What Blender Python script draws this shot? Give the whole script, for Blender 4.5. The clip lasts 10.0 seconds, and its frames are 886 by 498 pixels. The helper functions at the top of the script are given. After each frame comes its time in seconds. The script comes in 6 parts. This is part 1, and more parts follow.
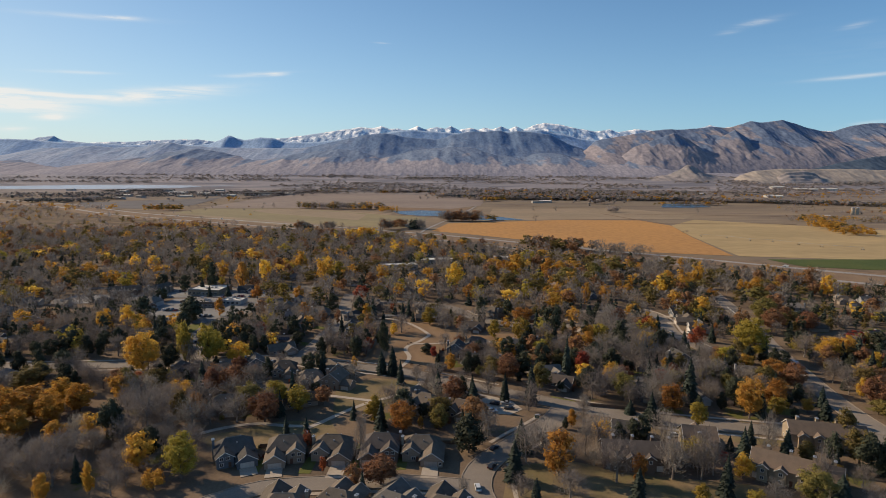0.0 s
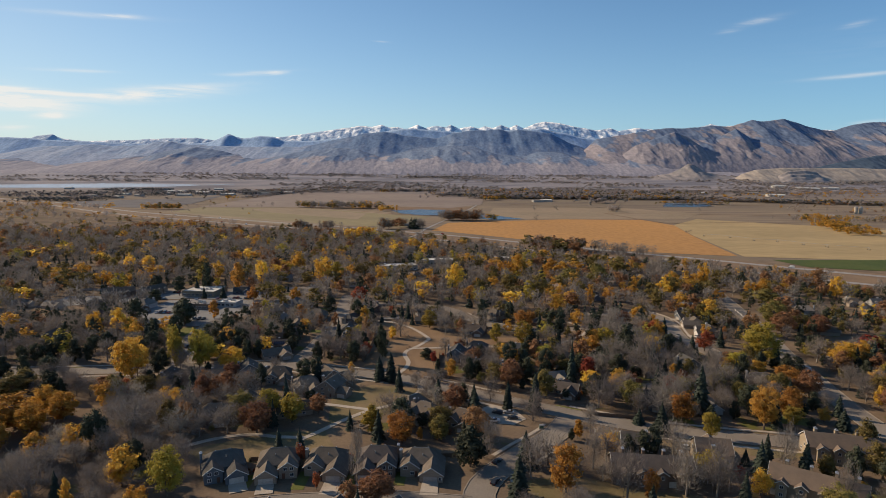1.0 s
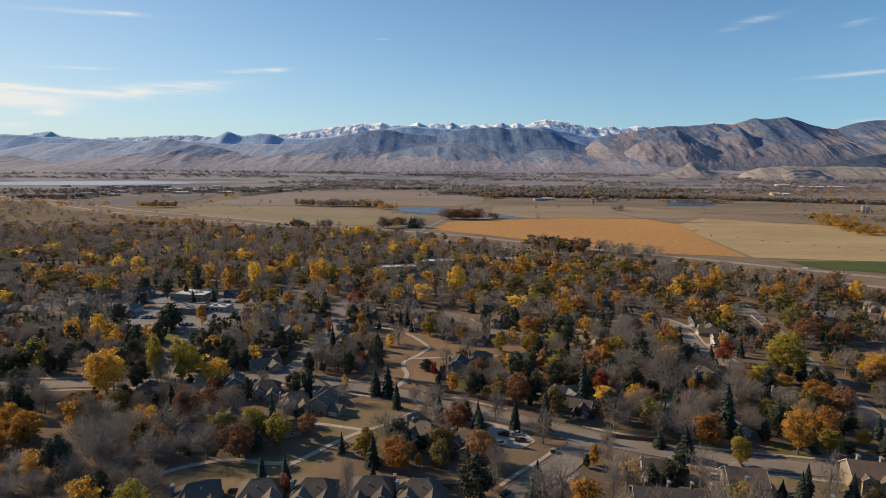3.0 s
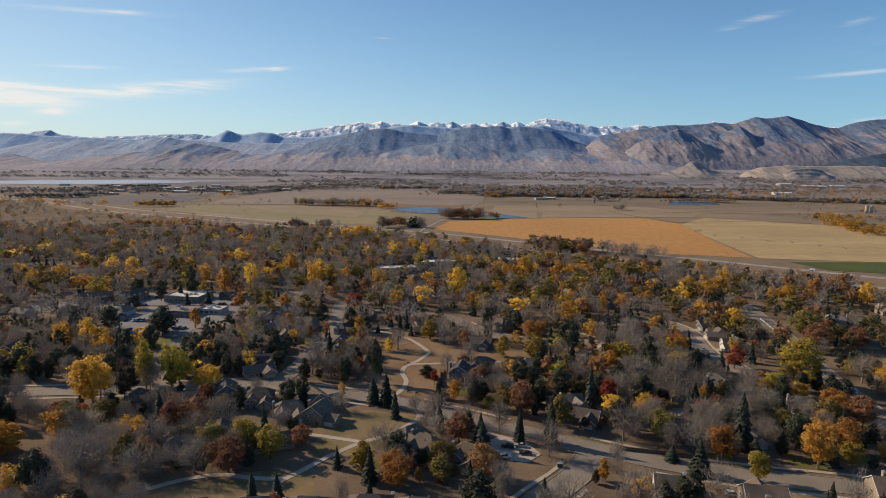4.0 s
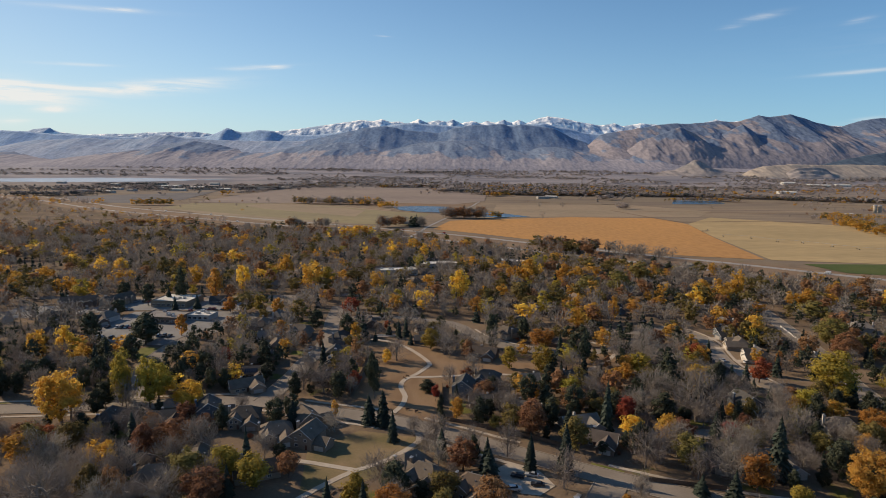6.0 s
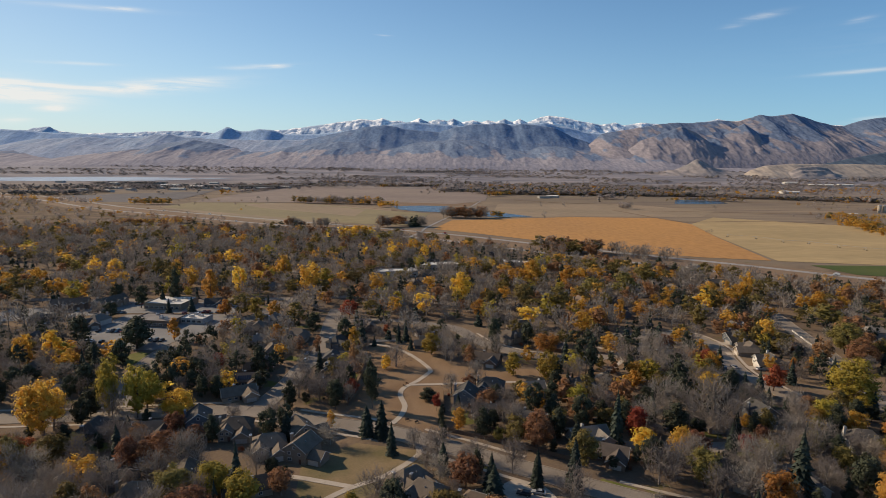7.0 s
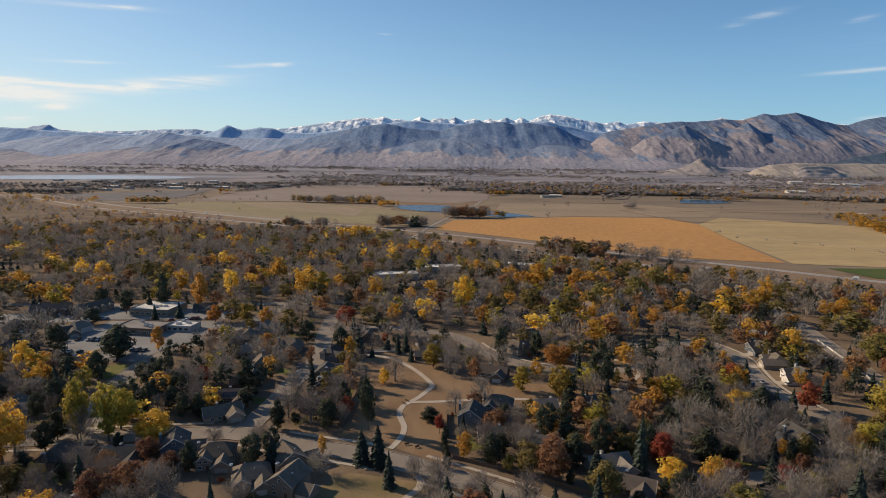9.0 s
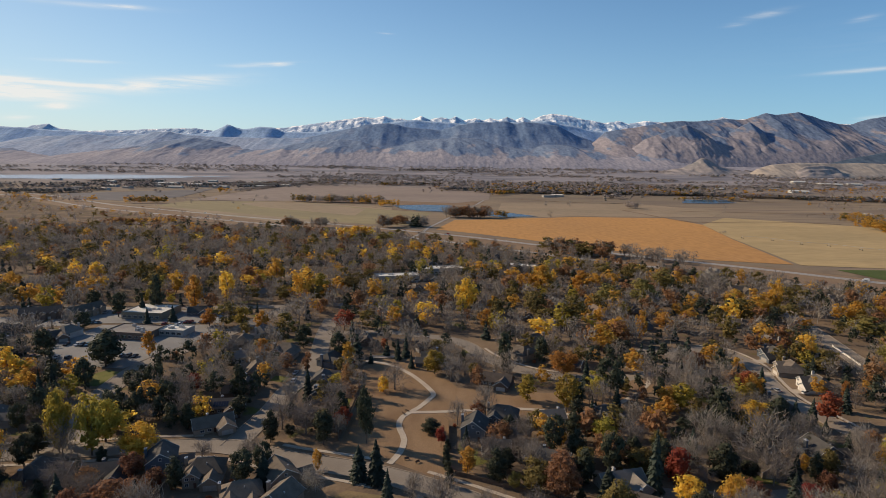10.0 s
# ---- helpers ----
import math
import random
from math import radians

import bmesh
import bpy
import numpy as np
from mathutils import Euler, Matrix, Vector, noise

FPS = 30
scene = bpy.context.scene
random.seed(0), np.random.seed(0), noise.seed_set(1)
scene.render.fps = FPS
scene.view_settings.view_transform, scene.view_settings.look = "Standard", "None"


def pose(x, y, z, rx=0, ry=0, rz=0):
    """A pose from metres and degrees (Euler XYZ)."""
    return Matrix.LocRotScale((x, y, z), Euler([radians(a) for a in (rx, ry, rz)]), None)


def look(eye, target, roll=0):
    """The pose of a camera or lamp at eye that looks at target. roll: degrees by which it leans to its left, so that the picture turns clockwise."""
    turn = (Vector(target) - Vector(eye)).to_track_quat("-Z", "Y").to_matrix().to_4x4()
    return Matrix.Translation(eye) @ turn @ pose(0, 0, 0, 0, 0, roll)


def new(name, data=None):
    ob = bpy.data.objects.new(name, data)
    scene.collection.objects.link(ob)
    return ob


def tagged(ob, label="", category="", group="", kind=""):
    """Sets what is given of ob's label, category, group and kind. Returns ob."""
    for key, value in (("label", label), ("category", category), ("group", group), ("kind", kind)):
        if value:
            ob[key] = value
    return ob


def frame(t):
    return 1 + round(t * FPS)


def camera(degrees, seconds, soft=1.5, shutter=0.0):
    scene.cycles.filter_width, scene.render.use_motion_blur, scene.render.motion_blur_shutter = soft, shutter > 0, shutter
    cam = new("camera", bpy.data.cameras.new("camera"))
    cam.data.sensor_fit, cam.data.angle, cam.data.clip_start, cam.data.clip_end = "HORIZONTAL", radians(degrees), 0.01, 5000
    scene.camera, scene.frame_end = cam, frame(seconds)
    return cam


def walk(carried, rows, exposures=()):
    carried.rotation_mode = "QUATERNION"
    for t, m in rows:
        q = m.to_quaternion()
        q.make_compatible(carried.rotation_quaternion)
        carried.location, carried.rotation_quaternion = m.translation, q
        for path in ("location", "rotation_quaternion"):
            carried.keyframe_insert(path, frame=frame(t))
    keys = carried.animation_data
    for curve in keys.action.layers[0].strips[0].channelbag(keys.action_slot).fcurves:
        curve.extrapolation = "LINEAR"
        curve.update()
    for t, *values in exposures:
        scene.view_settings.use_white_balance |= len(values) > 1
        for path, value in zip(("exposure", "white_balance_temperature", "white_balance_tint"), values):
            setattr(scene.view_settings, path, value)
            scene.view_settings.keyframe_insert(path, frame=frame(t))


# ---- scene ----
# camera: a drone flying level towards the mountains
cam = camera(74.0, 10.0, soft=0.78)
PATH = [
    (0, 0, 0, 106, -7.563, 0, 0.229),
    (1, -0.204, 11.492, 106.043, -7.679, -0.005, 0.27),
    (2, -0.453, 22.979, 106.045, -7.787, -0.003, 0.311),
    (3, -0.745, 34.475, 106.006, -7.886, 0.007, 0.352),
    (4, -1.082, 45.995, 105.925, -7.977, 0.024, 0.392),
    (5, -1.463, 57.556, 105.803, -8.06, 0.05, 0.433),
    (6, -1.887, 69.172, 105.64, -8.135, 0.082, 0.474),
    (7, -2.356, 80.859, 105.435, -8.201, 0.123, 0.515),
    (8, -2.869, 92.631, 105.19, -8.26, 0.171, 0.556),
    (9, -3.426, 104.504, 104.902, -8.312, 0.226, 0.597),
    (10, -4.027, 116.493, 104.574, -8.355, 0.289, 0.638),
]
walk(cam, [(t, pose(x, y, z, 90 + p, 0, w) @ pose(0, 0, 0, 0, 0, r)) for t, x, y, z, p, w, r in PATH],
     exposures=[(0, 0.06), (10, 0.06)])

# ---- light ----
SUN_AZ, SUN_EL = radians(-66), radians(27)
world = bpy.data.worlds.new("world")
scene.world = world
world.use_nodes = True
wt = world.node_tree


def math_node(nt, op, a, b=None, c=None):
    n = nt.nodes.new("ShaderNodeMath")
    n.operation = op
    for i, v in enumerate((a, b, c)):
        if v is None:
            continue
        if isinstance(v, (int, float)):
            n.inputs[i].default_value = v
        else:
            nt.links.new(v, n.inputs[i])
    return n.outputs[0]


def mix_rgb(nt, fac, a, b, mode="MIX"):
    n = nt.nodes.new("ShaderNodeMix")
    n.data_type, n.blend_type = "RGBA", mode
    for sock, v in ((n.inputs[0], fac), (n.inputs[6], a), (n.inputs[7], b)):
        if isinstance(v, (int, float)):
            sock.default_value = v
        elif isinstance(v, tuple):
            sock.default_value = (*v, 1)
        else:
            nt.links.new(v, sock)
    return n.outputs[2]


def sharpen(nt, v, lo, hi):
    n = nt.nodes.new("ShaderNodeMapRange")
    n.inputs[1].default_value, n.inputs[2].default_value = lo, hi
    nt.links.new(v, n.inputs[0])
    return n.outputs[0]


sky = wt.nodes.new("ShaderNodeTexSky")
sky.sky_type, sky.sun_disc, sky.sun_elevation, sky.sun_rotation = "NISHITA", False, SUN_EL, SUN_AZ
sky.altitude, sky.air_density, sky.dust_density, sky.ozone_density = 1600, 1.1, 0.25, 1.7
wn = wt.nodes
tc = wn.new("ShaderNodeTexCoord")
sep = wn.new("ShaderNodeSeparateXYZ")
wt.links.new(tc.outputs["Generated"], sep.inputs[0])
az = math_node(wt, "ARCTAN2", sep.outputs[0], sep.outputs[1])
el = math_node(wt, "ARCSINE", sep.outputs[2])
com = wn.new("ShaderNodeCombineXYZ")
wt.links.new(math_node(wt, "MULTIPLY", az, 7.0), com.inputs[0])
wt.links.new(math_node(wt, "MULTIPLY", el, 60.0), com.inputs[1])
wisp = wn.new("ShaderNodeTexNoise")
wisp.inputs["Scale"].default_value, wisp.inputs["Detail"].default_value, wisp.inputs["Roughness"].default_value = 1.6, 7, 0.6
wisp.inputs["Distortion"].default_value = 0.6
wt.links.new(com.outputs[0], wisp.inputs["Vector"])
clouds = None
# thin cirrus streaks: azimuth, elevation, half width, half height (degrees), slope, strength
for a0, e0, wa, we, sl, k in ((-33.5, 5.95, 4.6, 0.2, -0.02, 2.2), (-36.4, 5.3, 4.2, 0.75, -0.06, 3.0), (-45, 5.6, 7, 0.9, 0.0, 2.6), (-25.2, 6.4, 5.6, 0.62, 0.13, 1.5),
                              (-17.2, 8.5, 2.9, 0.2, 0.09, 0.9), (-15.3, 8.62, 0.9, 0.16, 0.08, 1.6), (-31.5, 7.75, 2.4, 0.14, 0.045, 0.7), (-29.8, 12.1, 4.6, 0.2, 0.05, 0.6),
                              (-27.8, 12.27, 1.3, 0.15, 0.06, 0.7), (-33.2, 4.16, 1.3, 0.26, 0.05, 1.5), (27.2, 12.2, 1.6, 0.26, 0.13, 0.6), (24.9, 11.6, 0.9, 0.16, 0.05, 0.45),
                              (34.0, 11.2, 0.9, 0.2, 0.12, 0.45), (34.6, 7.42, 3.6, 0.17, 0.03, 0.6), (-5.7, 11.65, 0.8, 0.08, -0.05, 0.5), (34.6, 3.7, 1.8, 0.2, 0.15, 0.4),
                              (-35.8, 3.1, 1.2, 0.3, 0.1, 0.8), (70, 10, 25, 2, 0.02, 0.6), (-75, 8, 20, 3, 0.05, 0.7), (150, 14, 60, 3, 0.02, 0.5)):
    da = math_node(wt, "SUBTRACT", az, radians(a0))
    x = math_node(wt, "DIVIDE", da, radians(wa))
    y = math_node(wt, "DIVIDE", math_node(wt, "SUBTRACT", math_node(wt, "SUBTRACT", el, radians(e0)), math_node(wt, "MULTIPLY", da, sl)), radians(we))
    r = math_node(wt, "ADD", math_node(wt, "MULTIPLY", x, x), math_node(wt, "MULTIPLY", y, y))
    m = math_node(wt, "MULTIPLY", math_node(wt, "EXPONENT", math_node(wt, "MULTIPLY", r, -1.3)), k)
    clouds = m if clouds is None else math_node(wt, "ADD", clouds, m)
mr = wn.new("ShaderNodeMapRange")
mr.inputs[1].default_value, mr.inputs[2].default_value = 0.3, 0.75
wt.links.new(wisp.outputs[0], mr.inputs[0])
mask = math_node(wt, "MINIMUM", math_node(wt, "MULTIPLY", clouds, mr.outputs[0]), 0.85)
sky_tint = mix_rgb(wt, 1.0, sky.outputs[0], (0.76, 0.97, 1.08), "MULTIPLY")
# whiter towards the sun
toward = math_node(wt, "DIVIDE", math_node(wt, "SUBTRACT", az, SUN_AZ), radians(34))
glow = math_node(wt, "MULTIPLY", math_node(wt, "EXPONENT", math_node(wt, "MULTIPLY", math_node(wt, "MULTIPLY", toward, toward), -1.0)), 0.5)
sky_tint = mix_rgb(wt, math_node(wt, "MULTIPLY", glow, math_node(wt, "EXPONENT", math_node(wt, "MULTIPLY", math_node(wt, "MAXIMUM", el, 0.0), -2.5))), sky_tint, (5.5, 5.45, 5.3))
# deepest blue at a right angle to the sun
sky_tint = mix_rgb(wt, 1.0, sky_tint, mix_rgb(wt, sharpen(wt, az, 0.05, 0.7), (1.0, 1.0, 1.0), (0.84, 0.89, 0.93)), "MULTIPLY")
# the air near the horizon is paler
pale = math_node(wt, "MULTIPLY", math_node(wt, "EXPONENT", math_node(wt, "MULTIPLY", math_node(wt, "MAXIMUM", el, 0.0), -8.0)), 0.82)
sky_tint = mix_rgb(wt, pale, sky_tint, mix_rgb(wt, sharpen(wt, az, -0.6, 0.5), (5.1, 5.95, 6.6), (3.2, 4.7, 5.75)))
sky_tint = mix_rgb(wt, 1.0, sky_tint, mix_rgb(wt, sharpen(wt, az, -0.6, 0.6), (1.01, 0.955, 0.905), (0.90, 1.0, 1.07)), "MULTIPLY")
wt.links.new(mix_rgb(wt, mask, sky_tint, (7.8, 7.6, 7.2)), wn["Background"].inputs[0])
wn["Background"].inputs[1].default_value = 0.108

sun = new("sun", bpy.data.lights.new("sun", "SUN"))
sun.data.energy, sun.data.angle, sun.data.color = 5.0, radians(0.53), (1.0, 0.80, 0.57)
sun.matrix_world = look((math.sin(SUN_AZ) * 200, math.cos(SUN_AZ) * 200, math.tan(SUN_EL) * 200), (0, 0, 0))


# ---- materials ----
def start(name, rough=0.9, spec=0.2):
    m = bpy.data.materials.new(name)
    m.use_nodes = True
    nt = m.node_tree
    b = nt.nodes["Principled BSDF"]
    b.inputs["Roughness"].default_value = rough
    b.inputs["Specular IOR Level"].default_value = spec
    return m, nt, b


def noise_of(nt, scale, detail=5, stretch=None, local=False):
    if local:
        c = nt.nodes.new("ShaderNodeTexCoord").outputs["Object"]
    else:
        c = nt.nodes.new("ShaderNodeNewGeometry").outputs["Position"]
    if stretch:
        mp = nt.nodes.new("ShaderNodeMapping")
        mp.inputs["Scale"].default_value = stretch
        nt.links.new(c, mp.inputs[0])
        c = mp.outputs[0]
    n = nt.nodes.new("ShaderNodeTexNoise")
    n.inputs["Scale"].default_value, n.inputs["Detail"].default_value = scale, detail
    nt.links.new(c, n.inputs["Vector"])
    return n.outputs[0]


def surface(name, c1, c2, scale=0.3, fine=4.0, rough=0.9, bump=0.0, stretch=None, local=False, spec=0.2, metal=0.0, vary=0.0):
    """Two colours mixed at a broad and a fine scale; bump at the fine one."""
    m, nt, b = start(name, rough, spec)
    broad = sharpen(nt, noise_of(nt, scale, 5, stretch, local), 0.35, 0.65)
    grain = noise_of(nt, fine, 4, stretch, local)
    col = mix_rgb(nt, broad, c1, c2)
    g = mix_rgb(nt, grain, (0.72, 0.72, 0.72), (1.28, 1.28, 1.28))
    col = mix_rgb(nt, 1.0, col, g, "MULTIPLY")
    if vary:
        info = nt.nodes.new("ShaderNodeObjectInfo")
        v = sharpen(nt, info.outputs["Random"], 0, 1)
        col = mix_rgb(nt, 1.0, col, mix_rgb(nt, v, (1 - vary,) * 3, (1 + vary,) * 3), "MULTIPLY")
    nt.links.new(col, b.inputs["Base Color"])
    b.inputs["Metallic"].default_value = metal
    if bump:
        bp = nt.nodes.new("ShaderNodeBump")
        bp.inputs["Strength"].default_value, bp.inputs["Distance"].default_value = bump, 0.1
        nt.links.new(grain, bp.inputs["Height"])
        nt.links.new(bp.outputs[0], b.inputs["Normal"])
    return m


def foliage(name, c1, c2, translucent=0.3):
    """Leaves: colour varies leaf by leaf and tree by tree, and some light passes through."""
    m, nt, b = start(name, 0.75, 0.15)
    geo, info = nt.nodes.new("ShaderNodeNewGeometry"), nt.nodes.new("ShaderNodeObjectInfo")
    col = mix_rgb(nt, geo.outputs["Random Per Island"], c1, c2)
    hsv = nt.nodes.new("ShaderNodeHueSaturation")
    nt.links.new(math_node(nt, "MULTIPLY_ADD", info.outputs["Random"], 0.03, 0.485), hsv.inputs["Hue"])
    nt.links.new(math_node(nt, "MULTIPLY_ADD", info.outputs["Random"], 0.5, 0.75), hsv.inputs["Value"])
    nt.links.new(col, hsv.inputs["Color"])
    nt.links.new(hsv.outputs[0], b.inputs["Base Color"])
    if translucent:
        tr = nt.nodes.new("ShaderNodeBsdfTranslucent")
        nt.links.new(hsv.outputs[0], tr.inputs[0])
        mx = nt.nodes.new("ShaderNodeMixShader")
        mx.inputs[0].default_value = translucent
        nt.links.new(b.outputs[0], mx.inputs[1])
        nt.links.new(tr.outputs[0], mx.inputs[2])
        nt.links.new(mx.outputs[0], nt.nodes["Material Output"].inputs[0])
    return m


LEAF = {
    "yellow": foliage("yellow_leaves", (0.74, 0.47, 0.085), (0.56, 0.36, 0.085), 0.62),
    "gold": foliage("gold_leaves", (0.70, 0.43, 0.075), (0.52, 0.325, 0.08), 0.62),
    "orange": foliage("orange_leaves", (0.55, 0.285, 0.06), (0.39, 0.21, 0.065), 0.55),
    "red": foliage("red_leaves", (0.38, 0.10, 0.05), (0.25, 0.075, 0.045), 0.5),
    "russet": foliage("russet_leaves", (0.33, 0.165, 0.08), (0.235, 0.13, 0.075), 0.45),
    "lime": foliage("yellow_green_leaves", (0.44, 0.33, 0.055), (0.31, 0.25, 0.06), 0.5),
    "olive": foliage("olive_leaves", (0.25, 0.19, 0.06), (0.17, 0.138, 0.05), 0.45),
    "bare": foliage("bare_twigs", (0.285, 0.243, 0.208), (0.178, 0.152, 0.132), 0.2),
    "birch": foliage("pale_twigs", (0.37, 0.315, 0.255), (0.25, 0.21, 0.17), 0.2),
    # far leafless trees: twig colour paled and greyed to stand for haze
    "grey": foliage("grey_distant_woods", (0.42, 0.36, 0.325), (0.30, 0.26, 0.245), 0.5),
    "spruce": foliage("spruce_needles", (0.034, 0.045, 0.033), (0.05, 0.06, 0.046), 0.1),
    # far conifers: needle colour lifted to slate to stand for haze
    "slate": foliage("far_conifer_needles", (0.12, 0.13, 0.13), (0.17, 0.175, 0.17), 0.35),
    "pine": foliage("pine_needles", (0.046, 0.054, 0.034), (0.068, 0.072, 0.046), 0.25),
}
BARK = surface("bark", (0.09, 0.07, 0.055), (0.15, 0.12, 0.10), 1.5, 9, 0.95)
GREY_BARK = surface("grey_bark", (0.25, 0.215, 0.18), (0.17, 0.143, 0.12), 1.5, 9, 0.95)
PALE_BARK = surface("pale_bark", (0.31, 0.28, 0.25), (0.20, 0.178, 0.158), 1.5, 9, 0.9)
ASPHALT = surface("asphalt", (0.205, 0.172, 0.138), (0.25, 0.212, 0.172), 0.08, 2.2, 0.9)
LOT = surface("parking_asphalt", (0.19, 0.18, 0.17), (0.24, 0.23, 0.215), 0.06, 2.2, 0.9)
HIGHWAY = surface("highway_asphalt", (0.27, 0.25, 0.23), (0.33, 0.31, 0.29), 0.02, 0.8, 0.9)
CONCRETE = surface("concrete", (0.37, 0.31, 0.245), (0.44, 0.375, 0.30), 0.2, 3, 0.9)
PAVING = surface("pavement_concrete", (0.24, 0.195, 0.15), (0.29, 0.24, 0.185), 0.15, 2, 0.9)
PAINT_LINE = surface("road_paint", (0.6, 0.56, 0.45), (0.7, 0.66, 0.55), 0.5, 4, 0.8)
DRY_GRASS = surface("dry_meadow_grass", (0.19, 0.118, 0.065), (0.245, 0.16, 0.092), 0.07, 1.4, 1.0, stretch=(1.6, 0.6, 1))
LAWN_TAN = surface("tan_lawn", (0.245, 0.172, 0.094), (0.145, 0.118, 0.055), 0.075, 1.4, 1.0)
LAWN_GREEN = surface("green_lawn", (0.10, 0.11, 0.025), (0.16, 0.15, 0.045), 0.1, 1.4, 1.0)
STUBBLE = surface("orange_stubble", (0.46, 0.235, 0.075), (0.40, 0.21, 0.075), 0.006, 0.15, 1.0, stretch=(1, 0.35, 1))
TAN_FIELD = surface("tan_field", (0.425, 0.305, 0.15), (0.34, 0.25, 0.125), 0.012, 0.12, 1.0, stretch=(0.35, 1.2, 1))
GREEN_FIELD = surface("green_field", (0.06, 0.085, 0.02), (0.085, 0.10, 0.025), 0.02, 0.3, 1.0)
PASTURE = surface("pasture", (0.30, 0.222, 0.145), (0.255, 0.195, 0.125), 0.008, 0.1, 1.0, stretch=(0.5, 1, 1))
GREEN_PASTURE = surface("green_pasture", (0.265, 0.215, 0.115), (0.225, 0.185, 0.105), 0.006, 0.09, 1.0, stretch=(0.4, 1.2, 1))
PINK_FALLOW = surface("pink_fallow", (0.265, 0.208, 0.168), (0.228, 0.178, 0.148), 0.007, 0.09, 1.0, stretch=(0.4, 1.2, 1))
DARK_FIELD = surface("ploughed_earth", (0.12, 0.11, 0.11), (0.155, 0.14, 0.135), 0.02, 0.3, 1.0)
VERGE = surface("dry_verge", (0.24, 0.16, 0.095), (0.19, 0.125, 0.08), 0.03, 0.5, 1.0)
# lake: pale blue-grey base colour stands for the sky's reflection
LAKE, lnt, lb = start("lake_water", 0.15, 0.5)
lb.inputs["Base Color"].default_value = (0.38, 0.40, 0.42, 1)
lnt.links.new(mix_rgb(lnt, noise_of(lnt, 0.01, 4, (0.3, 2, 1)), (0.50, 0.54, 0.58), (0.62, 0.65, 0.67)), lb.inputs["Base Color"])
WATER, wnt, wb = start("pond_water", 0.22, 0.5)
wb.inputs["Base Color"].default_value = (0.05, 0.08, 0.11, 1)
wbp = wnt.nodes.new("ShaderNodeBump")
wbp.inputs["Strength"].default_value, wbp.inputs["Distance"].default_value = 0.6, 0.5
wnt.links.new(noise_of(wnt, 0.6, 4), wbp.inputs["Height"])
wnt.links.new(wbp.outputs[0], wb.inputs["Normal"])
TRIM = surface("white_trim", (0.62, 0.60, 0.56), (0.52, 0.50, 0.46), 1, 6, 0.6, local=True)
GARAGE = surface("garage_paint", (0.42, 0.39, 0.35), (0.36, 0.33, 0.30), 1, 6, 0.6, local=True, vary=0.25)
GLASS, gnt, gb = start("window_glass", 0.08, 0.6)
gb.inputs["Base Color"].default_value = (0.03, 0.035, 0.045, 1)
DOOR = surface("front_door", (0.10, 0.05, 0.035), (0.13, 0.07, 0.045), 2, 9, 0.5, local=True, vary=0.3)
BRICK = surface("brick", (0.22, 0.12, 0.085), (0.28, 0.17, 0.12), 2, 9, 0.9, local=True)
METAL = surface("grey_metal", (0.4, 0.4, 0.4), (0.5, 0.5, 0.5), 2, 9, 0.4, local=True, metal=0.6)
GREEN_PAINT = surface("green_cabinet_paint", (0.03, 0.08, 0.06), (0.04, 0.095, 0.07), 2, 9, 0.5, local=True)
SOLAR = surface("solar_panel", (0.012, 0.015, 0.03), (0.02, 0.025, 0.045), 2, 9, 0.25, local=True, spec=0.5)
FENCE_WOOD = surface("fence_wood", (0.16, 0.105, 0.07), (0.11, 0.08, 0.06), 1, 7, 0.9)
FENCE_WHITE = surface("white_fence_paint", (0.62, 0.60, 0.55), (0.5, 0.48, 0.44), 1, 7, 0.7)
WALLS = {
    "taupe": surface("taupe_siding", (0.235, 0.19, 0.147), (0.28, 0.23, 0.18), 0.6, 7, 0.8, local=True, stretch=(0.3, 0.3, 3), vary=0.15),
    "tan": surface("tan_siding", (0.29, 0.235, 0.165), (0.25, 0.20, 0.145), 0.6, 7, 0.8, local=True, stretch=(0.3, 0.3, 3), vary=0.15),
    "grey": surface("pale_grey_siding", (0.36, 0.35, 0.33), (0.31, 0.30, 0.285), 0.6, 7, 0.8, local=True, stretch=(0.3, 0.3, 3), vary=0.15),
    "blue": surface("slate_blue_siding", (0.095, 0.11, 0.13), (0.12, 0.135, 0.155), 0.6, 7, 0.8, local=True, stretch=(0.3, 0.3, 3), vary=0.15),
    "white": surface("white_siding", (0.60, 0.57, 0.52), (0.52, 0.495, 0.45), 0.6, 7, 0.8, local=True, stretch=(0.3, 0.3, 3), vary=0.08),
    "red": surface("barn_red_siding", (0.22, 0.045, 0.03), (0.18, 0.04, 0.03), 0.6, 7, 0.8, local=True, stretch=(0.3, 0.3, 3), vary=0.1),
    "brown": surface("brown_siding", (0.13, 0.095, 0.075), (0.165, 0.12, 0.095), 0.6, 7, 0.8, local=True, stretch=(0.3, 0.3, 3), vary=0.15),
}
